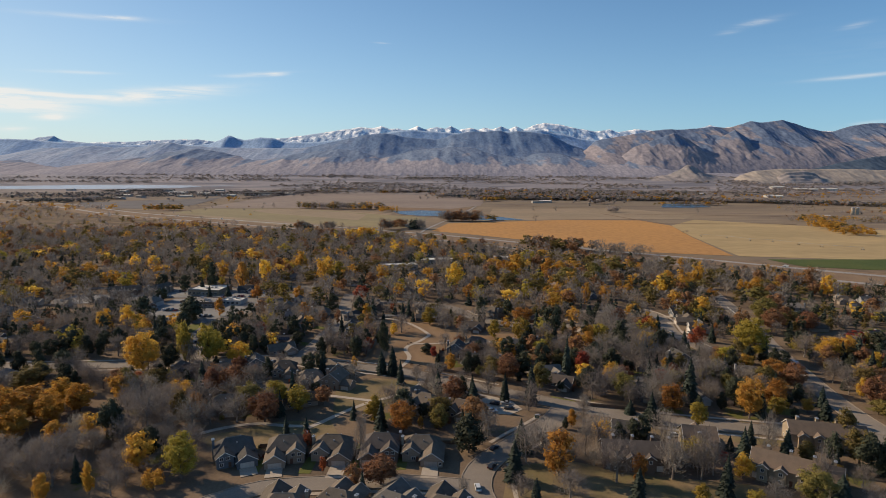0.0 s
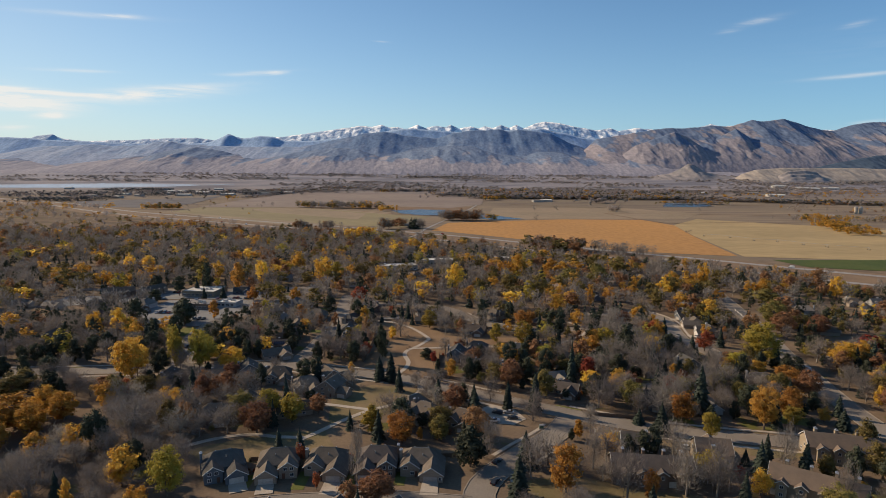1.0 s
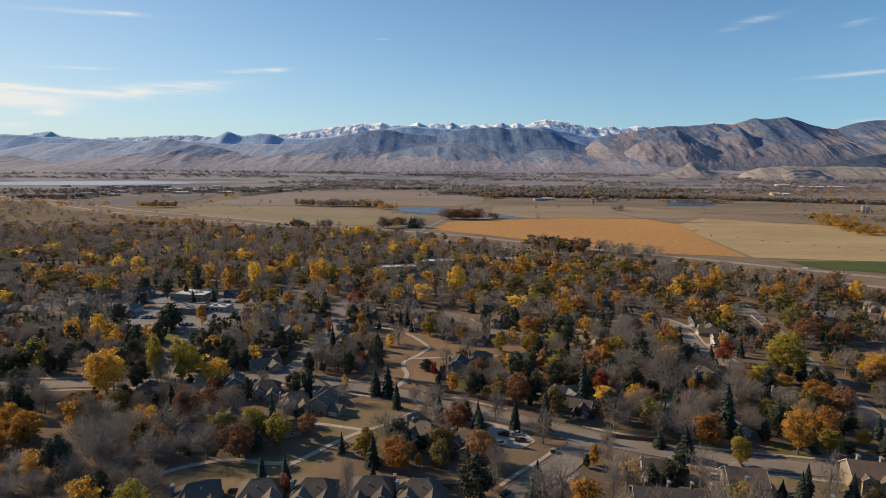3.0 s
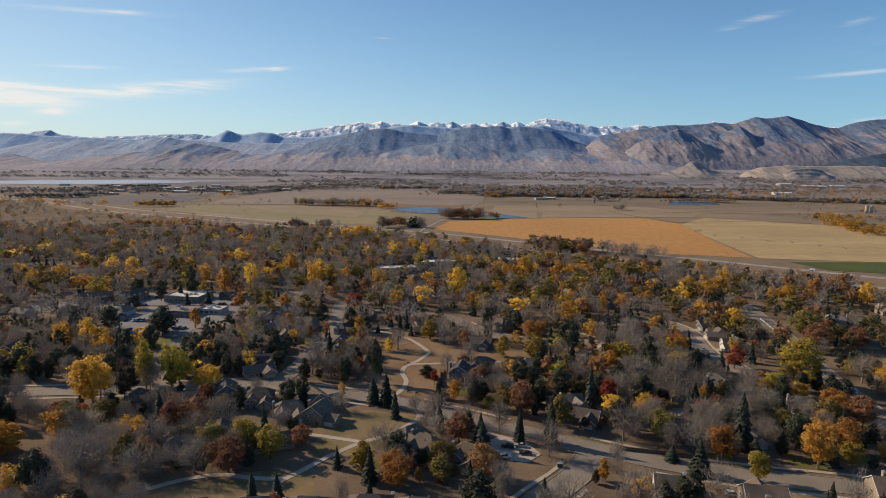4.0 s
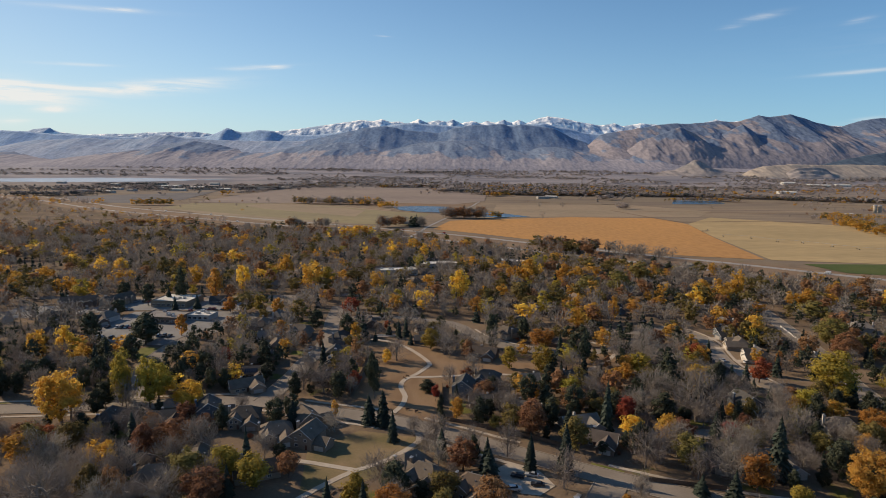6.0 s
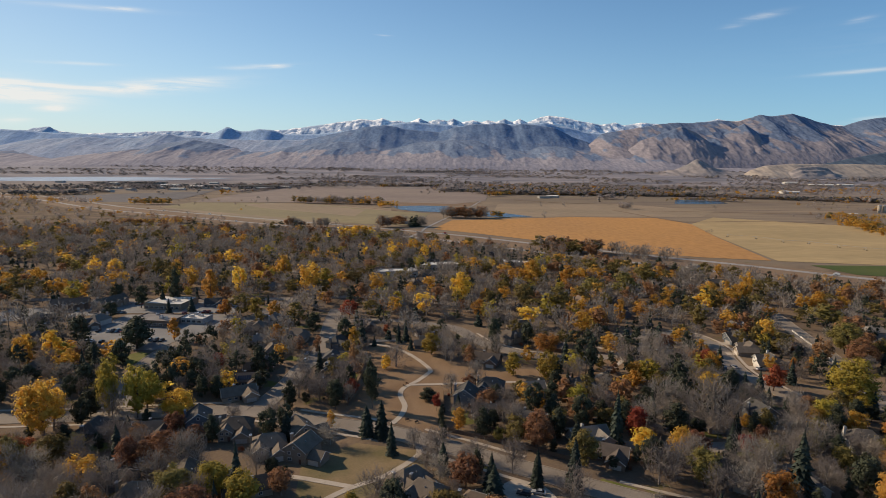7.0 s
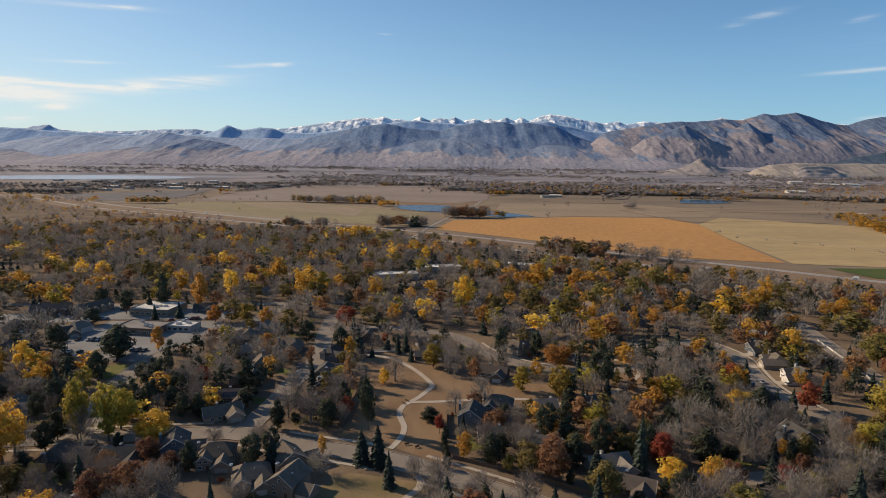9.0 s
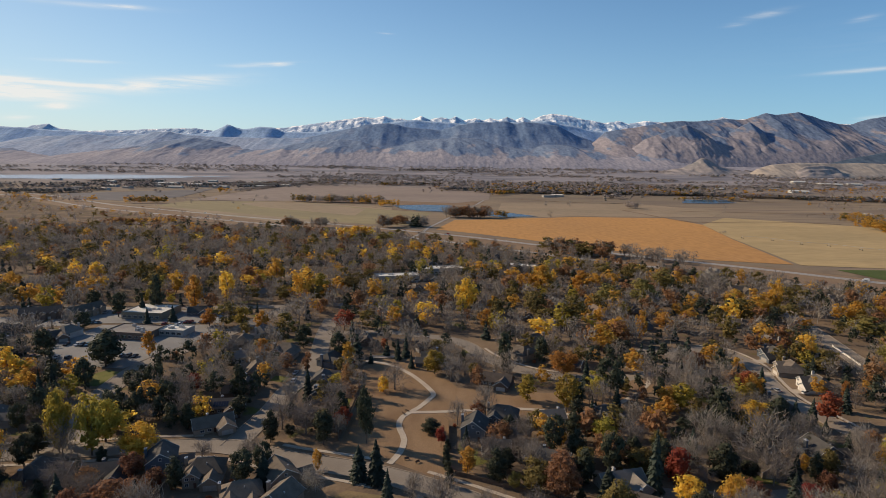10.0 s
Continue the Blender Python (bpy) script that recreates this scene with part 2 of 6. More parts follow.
ROOFS = {
    "taupe": surface("grey_brown_shingles", (0.115, 0.094, 0.074), (0.15, 0.123, 0.098), 0.4, 5, 0.95, local=True, bump=0.3, vary=0.2),
    "tan": surface("brown_shingles", (0.165, 0.122, 0.09), (0.135, 0.102, 0.078), 0.4, 5, 0.95, local=True, bump=0.3, vary=0.15),
    "grey": surface("weathered_grey_shingles", (0.15, 0.134, 0.117), (0.185, 0.166, 0.145), 0.4, 5, 0.95, local=True, bump=0.3, vary=0.2),
    "blue": surface("charcoal_shingles", (0.066, 0.062, 0.058), (0.086, 0.08, 0.074), 0.4, 5, 0.95, local=True, bump=0.3, vary=0.2),
    "white": surface("black_brown_shingles", (0.072, 0.064, 0.058), (0.092, 0.083, 0.074), 0.4, 5, 0.95, local=True, bump=0.3, vary=0.15),
    "red": surface("dark_charcoal_shingles", (0.066, 0.062, 0.058), (0.086, 0.08, 0.074), 0.4, 5, 0.95, local=True, bump=0.3, vary=0.1),
    "brown": surface("dark_brown_shingles", (0.085, 0.07, 0.06), (0.11, 0.09, 0.078), 0.4, 5, 0.95, local=True, bump=0.3, vary=0.2),
}
FLAT_ROOF = surface("white_membrane_roof", (0.62, 0.59, 0.53), (0.55, 0.52, 0.46), 0.1, 1.5, 0.8)
GRAVEL_ROOF = surface("gravel_roof", (0.20, 0.18, 0.165), (0.26, 0.235, 0.21), 0.1, 2, 0.95)


def ground_material():
    m, nt, b = start("dry_ground", 1.0, 0.05)
    # leaf litter, dry grass and lawn among the houses
    near = mix_rgb(nt, sharpen(nt, noise_of(nt, 0.035, 6), 0.42, 0.62), (0.135, 0.10, 0.072), (0.21, 0.15, 0.098))
    near = mix_rgb(nt, sharpen(nt, noise_of(nt, 0.05, 3), 0.62, 0.68), near, (0.12, 0.115, 0.035))
    # farmland: parcels of different crops, stretched across
    pos = nt.nodes.new("ShaderNodeNewGeometry").outputs["Position"]
    mp = nt.nodes.new("ShaderNodeMapping")
    mp.inputs["Scale"].default_value = (0.0022, 0.0042, 0.0)
    mp.inputs["Rotation"].default_value = (0, 0, 0.25)
    nt.links.new(pos, mp.inputs[0])
    vo = nt.nodes.new("ShaderNodeTexVoronoi")
    vo.distance = "CHEBYCHEV"
    vo.inputs["Scale"].default_value = 1.0
    nt.links.new(mp.outputs[0], vo.inputs["Vector"])
    sp = nt.nodes.new("ShaderNodeSeparateColor")
    nt.links.new(vo.outputs["Color"], sp.inputs[0])
    far = mix_rgb(nt, sp.outputs[0], (0.24, 0.185, 0.13), (0.30, 0.225, 0.15))
    far = mix_rgb(nt, math_node(nt, "MULTIPLY", sp.outputs[1], 0.55), far, (0.20, 0.165, 0.12))
    far = mix_rgb(nt, sharpen(nt, noise_of(nt, 0.012, 7, (0.35, 1.5, 1)), 0.45, 0.65), far, (0.185, 0.145, 0.115))
    sx = nt.nodes.new("ShaderNodeSeparateXYZ")
    nt.links.new(pos, sx.inputs[0])
    # the farmland begins beyond the highway, which runs aslant
    side = math_node(nt, "ADD", math_node(nt, "MULTIPLY", math_node(nt, "MINIMUM", sx.outputs[0], 0.0), 0.75), math_node(nt, "MULTIPLY", math_node(nt, "MAXIMUM", sx.outputs[0], 0.0), 0.5))
    col = mix_rgb(nt, sharpen(nt, math_node(nt, "ADD", sx.outputs[1], side), 850, 930), near, far)
    # the far plain: scrub and stubble in long low streaks, colours greyed for haze
    hazed_scrub = mix_rgb(nt, sharpen(nt, noise_of(nt, 0.007, 11, (0.5, 1.1, 1)), 0.40, 0.6), (0.305, 0.275, 0.275), (0.172, 0.168, 0.188))
    col = mix_rgb(nt, sharpen(nt, sx.outputs[1], 1900, 2700), col, hazed_scrub)
    # haze put into the colour: paler blue-grey with distance
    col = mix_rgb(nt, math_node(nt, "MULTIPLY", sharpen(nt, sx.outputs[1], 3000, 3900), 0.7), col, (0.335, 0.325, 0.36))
    g = mix_rgb(nt, noise_of(nt, 0.9, 6), (0.7, 0.7, 0.7), (1.3, 1.3, 1.3))
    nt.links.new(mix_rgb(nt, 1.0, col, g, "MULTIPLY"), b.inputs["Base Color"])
    return m


def slope_material(name, grass, grass2, wood, lo, hi, foot, rise, relief=0.35):
    """Dry slopes with conifer woods in patches, thicker higher up."""
    m, nt, b = start(name, 1.0, 0.05)
    sx = nt.nodes.new("ShaderNodeSeparateXYZ")
    nt.links.new(nt.nodes.new("ShaderNodeNewGeometry").outputs["Position"], sx.inputs[0])
    up = math_node(nt, "MULTIPLY_ADD", sx.outputs[2], 1.0 / rise, -foot / rise)
    patch = math_node(nt, "ADD", noise_of(nt, 0.011, 10, (1, 0.3, 1)), up)
    col = mix_rgb(nt, noise_of(nt, 0.012, 8, (1, 0.3, 1)), grass, grass2)
    col = mix_rgb(nt, sharpen(nt, patch, lo, hi), col, wood)
    g = mix_rgb(nt, sharpen(nt, noise_of(nt, 0.06, 6, (1, 0.3, 1)), 0.3, 0.7), (0.76, 0.78, 0.8), (1.2, 1.19, 1.17))
    nt.links.new(mix_rgb(nt, 1.0, col, g, "MULTIPLY"), b.inputs["Base Color"])
    bp = nt.nodes.new("ShaderNodeBump")
    bp.inputs["Strength"].default_value, bp.inputs["Distance"].default_value = relief, 16
    nt.links.new(noise_of(nt, 0.03, 8, (1, 0.3, 1)), bp.inputs["Height"])
    nt.links.new(bp.outputs[0], b.inputs["Normal"])
    return m


def snow_material():
    m, nt, b = start("snow_and_rock", 0.8, 0.1)
    sx = nt.nodes.new("ShaderNodeSeparateXYZ")
    nt.links.new(nt.nodes.new("ShaderNodeNewGeometry").outputs["Position"], sx.inputs[0])
    n = noise_of(nt, 0.02, 9, (1, 0.5, 1.3))
    line = math_node(nt, "ADD", math_node(nt, "MULTIPLY", sx.outputs[2], 0.35), math_node(nt, "MULTIPLY_ADD", n, 420, -190))
    # bare rock between the snow is light blue, haze mixed into its colour
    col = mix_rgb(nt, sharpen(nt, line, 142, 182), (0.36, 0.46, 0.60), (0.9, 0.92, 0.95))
    nt.links.new(col, b.inputs["Base Color"])
    bp = nt.nodes.new("ShaderNodeBump")
    bp.inputs["Strength"].default_value, bp.inputs["Distance"].default_value = 1.0, 30
    nt.links.new(noise_of(nt, 0.012, 9), bp.inputs["Height"])
    nt.links.new(bp.outputs[0], b.inputs["Normal"])
    return m


# ---- mesh helpers ----
def mesh_from(name, verts, faces, m):
    me = bpy.data.meshes.new(name)
    me.from_pydata([tuple(map(float, v)) for v in verts], [], faces)
    me.materials.append(m)
    return me


def tris_mesh(name, tris, m):
    """A mesh of loose three-cornered blades: an array of n x 3 x 3."""
    n = len(tris)
    me = bpy.data.meshes.new(name)
    me.vertices.add(3 * n)
    me.vertices.foreach_set("co", np.asarray(tris, dtype=np.float32).ravel())
    me.loops.add(3 * n)
    me.loops.foreach_set("vertex_index", np.arange(3 * n, dtype=np.int32))
    me.polygons.add(n)
    me.polygons.foreach_set("loop_start", np.arange(0, 3 * n, 3, dtype=np.int32))
    me.update(calc_edges=True)
    me.materials.append(m)
    return me


def bm_mesh(name, bm, m):
    me = bpy.data.meshes.new(name)
    bm.normal_update()
    bm.to_mesh(me)
    bm.free()
    me.materials.append(m)
    return me


def part(name, me, parent, label=""):
    ob = new(name, me)
    ob.parent = parent
    if label:
        ob["label"] = label
    return ob


def box(bm, x0, y0, z0, x1, y1, z1):
    v = [bm.verts.new(c) for c in ((x0, y0, z0), (x1, y0, z0), (x1, y1, z0), (x0, y1, z0), (x0, y0, z1), (x1, y0, z1), (x1, y1, z1), (x0, y1, z1))]
    for f in ((3, 2, 1, 0), (4, 5, 6, 7), (0, 1, 5, 4), (1, 2, 6, 5), (2, 3, 7, 6), (3, 0, 4, 7)):
        bm.faces.new([v[i] for i in f])


def prism(bm, profile, a, b, axis="x", off=0.0):
    """A profile of (across, up) drawn out from a to b along an axis."""
    def at(p, s):
        return (s, p[0] + off, p[1]) if axis == "x" else (p[0] + off, s, p[1])
    lo, hi = [bm.verts.new(at(p, a)) for p in profile], [bm.verts.new(at(p, b)) for p in profile]
    n = len(profile)
    for i in range(n):
        bm.faces.new((lo[i], lo[(i + 1) % n], hi[(i + 1) % n], hi[i]))
    bm.faces.new(lo[::-1])
    bm.faces.new(hi)
    bmesh.ops.recalc_face_normals(bm, faces=bm.faces)


# ---- the land ----
def land_z(y):
    return float(np.interp(y, LAND_Y, LAND_Z))


LAND_Y = np.arange(-2000, 5001, 10.0)
LAND_Z = np.interp(LAND_Y, (1700, 2200, 2700, 3200, 3600, 3950, 4300), (0, 17, 31, 54, 82, 117, 125))
LAND_Z = np.convolve(np.pad(LAND_Z, 15, mode="edge"), np.ones(31) / 31, mode="valid")


def build_ground():
    ys = np.concatenate([np.arange(-1500, 1400, 100), np.arange(1400, 4941, 40)])
    xs = np.arange(-4800, 4801, 200)
    verts = [(x, y, land_z(y)) for y in ys for x in xs]
    n = len(xs)
    faces = [(j * n + i, j * n + i + 1, (j + 1) * n + i + 1, (j + 1) * n + i) for j in range(len(ys) - 1) for i in range(n - 1)]
    return tagged(new("ground", mesh_from("ground", verts, faces, ground_material())), "dry brown autumn ground with grass and leaf litter, hazed in colour far off", "ground", kind="structure")


def poly(name, pts, z, m, label="", category="ground"):
    me = mesh_from(name, [(x, y, land_z(y) + z) for x, y in pts], [tuple(range(len(pts)))], m)
    ob = tagged(new(name, me), label, category, kind="structure")
    return ob


def smooth_line(pts, step=6.0):
    """A Catmull-Rom line through the points."""
    p = [np.array(q, float) for q in pts]
    p = [2 * p[0] - p[1]] + p + [2 * p[-1] - p[-2]]
    out = []
    for i in range(1, len(p) - 2):
        n = max(2, int(np.linalg.norm(p[i + 1] - p[i]) / step))
        for k in range(n):
            t = k / n
            out.append(0.5 * (2 * p[i] + (p[i + 1] - p[i - 1]) * t + (2 * p[i - 1] - 5 * p[i] + 4 * p[i + 1] - p[i + 2]) * t * t
                              + (3 * p[i] - p[i - 1] - 3 * p[i + 1] + p[i + 2]) * t ** 3))
    out.append(p[-2])
    return np.array(out)


LINES = []        # centre lines with half widths, kept clear of trees


def ribbon(name, line, half, z, m, label, shift=0.0, thick=0.0, category="road"):
    d = np.gradient(line, axis=0)
    nrm = np.stack([-d[:, 1], d[:, 0]], 1) / np.maximum(np.linalg.norm(d, axis=1, keepdims=True), 1e-6)
    a, b = line + nrm * (shift + half), line + nrm * (shift - half)
    n = len(line)
    verts = [(x, y, land_z(y) + z) for x, y in a] + [(x, y, land_z(y) + z) for x, y in b]
    faces = [(i, n + i, n + i + 1, i + 1) for i in range(n - 1)]
    if thick:
        verts += [(x, y, land_z(y) + z - thick) for x, y in a] + [(x, y, land_z(y) + z - thick) for x, y in b]
        faces += [(2 * n + i, i, i + 1, 2 * n + i + 1) for i in range(n - 1)] + [(n + i, 3 * n + i, 3 * n + i + 1, n + i + 1) for i in range(n - 1)]
    return tagged(new(name, mesh_from(name, verts, faces, m)), label, category, kind="structure")


def street(name, pts, half, z, kerbs=True, free=1.0, m=ASPHALT, label="pale worn asphalt street with concrete kerbs"):
    line = smooth_line(pts)
    LINES.append((line, half + free))
    ribbon(name, line, half, z, m, label)
    if kerbs:
        for s in (-1, 1):
            ribbon("kerb", line, 0.22, z + 0.13, PAVING, "pale concrete kerb along the street", s * (half + 0.25), 0.3, "kerb")
    return line


def footpath(pts, z=0.16, half=1.2):
    line = smooth_line(pts, 4)
    LINES.append((line, half + 0.6))
    ribbon("footpath", line, half, z, CONCRETE, "winding pale concrete footpath through dry grass", 0, 0.15, "path")


build_ground()
poly("meadow", [(-43, 318), (-41, 370), (-46, 407), (-31, 428), (-12, 414), (2, 380), (55, 374), (90, 400), (98, 385), (70, 352), (48, 345), (-2, 344), (-2, 318), (0, 296), (-23, 311)],
     0.06, DRY_GRASS, "brown dry meadow in a small park", "meadow")
poly("lawn", [(-98, 222), (-70, 238), (-48, 240), (-40, 222), (-52, 214), (-85, 212)], 0.05, LAWN_TAN, "yellowed lawn behind the houses", "lawn")
poly("lawn", [(-48, 246), (-30, 252), (-8, 270), (-10, 286), (-35, 292), (-52, 275)], 0.05, LAWN_TAN, "yellowed lawn with patches of green", "lawn")
poly("lawn", [(20, 180), (24, 200), (45, 206), (70, 195), (110, 188), (108, 176), (40, 172)], 0.05, LAWN_TAN, "yellowed lawn beside the street", "lawn")
poly("lawn", [(66, 242), (120, 228), (160, 219), (158, 212), (118, 220), (90, 226), (70, 234)], 0.05, LAWN_TAN, "yellowed grass verge along the road", "lawn")
poly("lawn", [(-48, 214), (-42, 222), (-28, 216), (-34, 212)], 0.08, LAWN_GREEN, "green watered lawn behind a house", "lawn")
for pts in ([(-51, 195), (-46.5, 195), (-46, 207), (-50, 207)], [(-34, 196), (-30, 196), (-29.5, 205), (-33, 205)], [(-17, 198), (-13, 198), (-12.5, 207), (-16, 207)],
            [(-68, 196), (-65, 196), (-64.5, 205), (-68, 204)], [(48, 262), (60, 256), (62, 262), (52, 268)], [(112, 272), (124, 268), (126, 274), (114, 279)], [(138, 250), (156, 246), (158, 254), (141, 259)],
            [(-52, 352), (-46, 352), (-45, 366), (-51, 368)], [(-88, 386), (-80, 384), (-80, 391), (-87, 393)], [(96, 300), (108, 299), (108, 304), (97, 305)], [(1, 318), (8, 314), (9, 322), (2, 326)]):
    poly("lawn", pts, 0.075, LAWN_GREEN, "small green watered lawn between the houses", "lawn")
poly("lawn", [(-184, 382), (-172, 398), (-160, 392), (-166, 376)], 0.08, LAWN_GREEN, "green watered lawn at a street corner", "lawn")
poly("field", [(-20, 1040), (10, 1190), (130, 1240), (258, 1288), (431, 1285), (452, 1161), (409, 965), (370, 742), (300, 762), (238, 792), (128, 905), (40, 990)], 0.3, STUBBLE, "harvested orange stubble field", "field")
poly("field", [(453, 1163), (560, 1310), (900, 1010), (760, 760), (520, 712), (376, 738), (411, 966)], 0.3, TAN_FIELD, "yellow-tan harvested field", "field")
poly("field", [(396, 712), (640, 716), (640, 640), (470, 636), (408, 658)], 0.35, GREEN_FIELD, "green winter crop field", "field")
poly("field", [(-690, 1470), (-420, 1640), (-130, 1480), (-100, 1130), (-270, 1100), (-440, 1240)], 0.25, PASTURE, "dry tan pasture", "field")
poly("field", [(60, 1240), (250, 1300), (540, 1320), (640, 1480), (500, 1690), (140, 1660), (110, 1420)], 0.25, PASTURE, "dry tan pasture", "field")
poly("field", [(-1124, 1814), (-809, 1991), (-766, 2072), (-742, 1749), (-792, 1593), (-998, 1639)], 0.4, DARK_FIELD, "dark ploughed field", "field")
poly("field", [(-420, 1660), (-100, 1720), (100, 1690), (60, 1590), (-140, 1570)], 0.25, VERGE, "brown fallow field", "field")
for pts in ([(-135, 1540), (-60, 1580), (5, 1560), (30, 1440), (12, 1370), (-60, 1390), (-105, 1440)],
            [(62, 1440), (110, 1400), (178, 1285), (110, 1268), (72, 1285)],
            [(640, 1728), (690, 1850), (810, 1830), (800, 1750), (720, 1722)]):
    poly("water", pts, 0.8, WATER, "still blue-grey pond reflecting the sky", "pond")


def lake(x0, x1, y0, y1, lean):
    """A long lake on the gently rising plain, its shore uneven."""
    n, k = 40, 8
    verts = []
    for i in range(n + 1):
        t = i / n
        x = x0 + (x1 - x0) * t
        fat = math.sin(math.pi * min(1, max(0, t))) ** 0.45
        mid, half = (y0 + y1) / 2 + lean * (t - 0.5), (y1 - y0) / 2 * fat + 1
        lo, hi = mid - half * (1 + 0.25 * noise.noise((x * 0.008, 1, 0))), mid + half * (1 + 0.25 * noise.noise((x * 0.008, 7, 0)))
        for j in range(k + 1):
            y = lo + (hi - lo) * j / k
            verts.append((x, y, land_z(y) + 1.0))
    faces = [(i * (k + 1) + j, (i + 1) * (k + 1) + j, (i + 1) * (k + 1) + j + 1, i * (k + 1) + j + 1) for i in range(n) for j in range(k)]
    tagged(new("water", mesh_from("water", verts, faces, LAKE)), "long lake with the sky's pale reflection put into its colour", "lake", kind="structure")


lake(-2060, -1090, 2450, 2760, 120)
lake(-1100, -960, 2690, 2750, 40)

R1 = street("road", [(-330, 300), (-240, 306), (-162, 312), (-110, 319), (-84, 320), (-60, 312), (-30, 304), (-7, 293.5), (24, 275.5), (65, 253), (96, 240.5), (143, 230), (181, 222), (260, 212)], 4.9, 0.10, free=7)
R2 = street("road", [(55, 254), (46, 238), (33, 224), (21, 210), (14, 199), (11.5, 188), (13, 176), (22, 150)], 5.0, 0.115, free=5)
R3 = street("road", [(9, 187), (-16, 190), (-36, 189), (-55, 187), (-66, 183), (-80, 172)], 4.3, 0.13, free=5)
R5 = street("road", [(245, 540), (230, 470), (216, 403), (201, 350), (193, 312), (186, 278), (182, 250), (181, 226)], 5.5, 0.115, free=4.5)
R6 = street("road", [(-140, 316), (-150, 340), (-158, 373), (-158, 407), (-148, 435), (-136, 466), (-120, 520), (-105, 590)], 5.2, 0.115, free=5.5)
R7 = street("road", [(-82, 320), (-80, 334), (-77, 353), (-76, 375), (-72, 391), (-73, 424), (-78, 466), (-80, 500)], 4.5, 0.115, free=5.5)
R8 = street("road", [(-8, 460), (2, 454), (10, 444), (18, 425), (32, 408), (50, 397), (80, 393)], 4.5, 0.115, free=8)
R9 = street("road", [(100, 438), (127, 438), (150, 444), (159, 419), (154, 390), (152, 370), (156, 352), (160, 330)], 4.5, 0.115, free=7)
R10 = street("road", [(34, 312), (47, 303), (63, 293), (85, 290), (110, 292)], 4.2, 0.13, False)
street("road", [(-330, 520), (-240, 520), (-136, 530), (-60, 540), (0, 520)], 4.5, 0.12, False)
street("road", [(-105, 590), (-40, 610), (60, 620), (160, 610)], 4.5, 0.12, False)
street("road", [(-330, 680), (-240, 660), (-130, 640), (-105, 590)], 4.5, 0.13, False)
for pts in ([(-76, 466), (-40, 470), (-8, 460)], [(80, 393), (110, 410), (127, 436)]):
    street("road", pts, 4.0, 0.135, False)
footpath([(-23, 309), (-20, 317), (-19, 327), (-22, 339), (-21, 348), (-15, 357), (-10, 368), (-9, 373), (-14, 385), (-22, 399), (-29, 407), (-36, 413), (-46, 416)])
footpath([(-18.6, 352), (-5, 353), (7, 355), (24, 357), (38, 356), (49, 352), (63, 358), (75, 366), (86, 377), (95, 390), (97, 397), (93, 408), (88, 414)], 0.172)
footpath([(-56, 232), (-51, 238), (-43, 249), (-33, 260), (-22, 268), (-11, 283), (-12, 290)])
footpath([(-54, 267), (-49, 266), (-32, 261)], 0.172)
footpath([(-108, 219), (-100, 225), (-90, 232), (-78, 236), (-66, 234), (-55, 233.5)], 0.172)
poly("field", [(-671, 1458), (-666, 1622), (-388, 1628), (-125, 1404), (-33, 1348), (-60, 1098), (-148, 1110), (-279, 1190), (-468, 1318)], 0.32, GREEN_PASTURE, "dull green grazed pasture beside the highway", "field")
poly("field", [(-674, 1642), (-641, 1928), (-536, 2240), (-178, 2218), (141, 2040), (114, 1772), (21, 1646), (-136, 1692), (-393, 1648)], 0.5, PINK_FALLOW, "pinkish-brown fallow field", "field")
poly("field", [(-493, 766), (-468, 790), (-417, 800), (-440, 870), (-400, 740), (-440, 708)], 0.1, LAWN_TAN, "tan open grass among the trees", "lawn")
poly("field", [(-531, 1040), (-428, 1062), (-336, 985), (-407, 965), (-485, 970)], 0.14, PASTURE, "tan open grass beside the highway", "lawn")
def pavement(line, shift, x0, x1):
    run = line[(line[:, 0] > x0) & (line[:, 0] < x1)]
    ribbon("pavement", run, 0.8, 0.15, CONCRETE, "narrow pale concrete pavement along the street", shift, 0.13, "pavement")


for line, shift, x0, x1 in ((R1, 8.3, -330, -92), (R1, 8.3, -72, -27), (R1, 8.3, -18, 26), (R1, 8.3, 50, 176), (R1, -8.3, -330, -20), (R1, -8.3, -8, 38), (R1, -8.3, 72, 174),
                            (R3, 6.6, -70, 2), (R2, 7.4, 16, 46), (R2, -7.6, 24, 52), (R8, 7.0, 12, 60), (R9, 7.0, 140, 170)):
    pavement(line, shift, x0, x1)
# field tracks and ditches on the plain
for pts in ([(399, 1488), (420, 1358), (436, 1262), (460, 1190)],
            [(469, 1202), (615, 1226), (722, 1198)],
            [(401, 1470), (626, 1456), (854, 1410)],
            [(-450, 1580), (-339, 1612), (-204, 1504), (-85, 1390)],
            [(199, 1798), (341, 1714), (510, 1692)],
            [(826, 1794), (1013, 1772), (1221, 1678)]):
    ribbon("track", smooth_line(pts, 30), 3.2, 0.55, VERGE, "dark earth track along a field edge", 0, 0, "track")
# two carriageways of the highway, with a dry verge under both
HW = smooth_line([(-1700, 2010), (-1383, 1886), (-1079, 1726), (-756, 1450), (-486, 1272), (-303, 1158), (-143, 1062), (-33, 988), (40, 935), (106, 876), (209, 790), (309, 714), (382, 650), (450, 596), (600, 490), (900, 330)], 25)
LINES.append((HW, 30))
ribbon("verge", HW, 58, 0.12, VERGE, "dry brown grass verge of the highway", -36, 0, "verge")
ribbon("highway", HW, 5.5, 0.32, HIGHWAY, "pale asphalt highway carriageway", 4)
ribbon("highway", HW, 5.0, 0.32, HIGHWAY, "pale asphalt highway carriageway", -58)
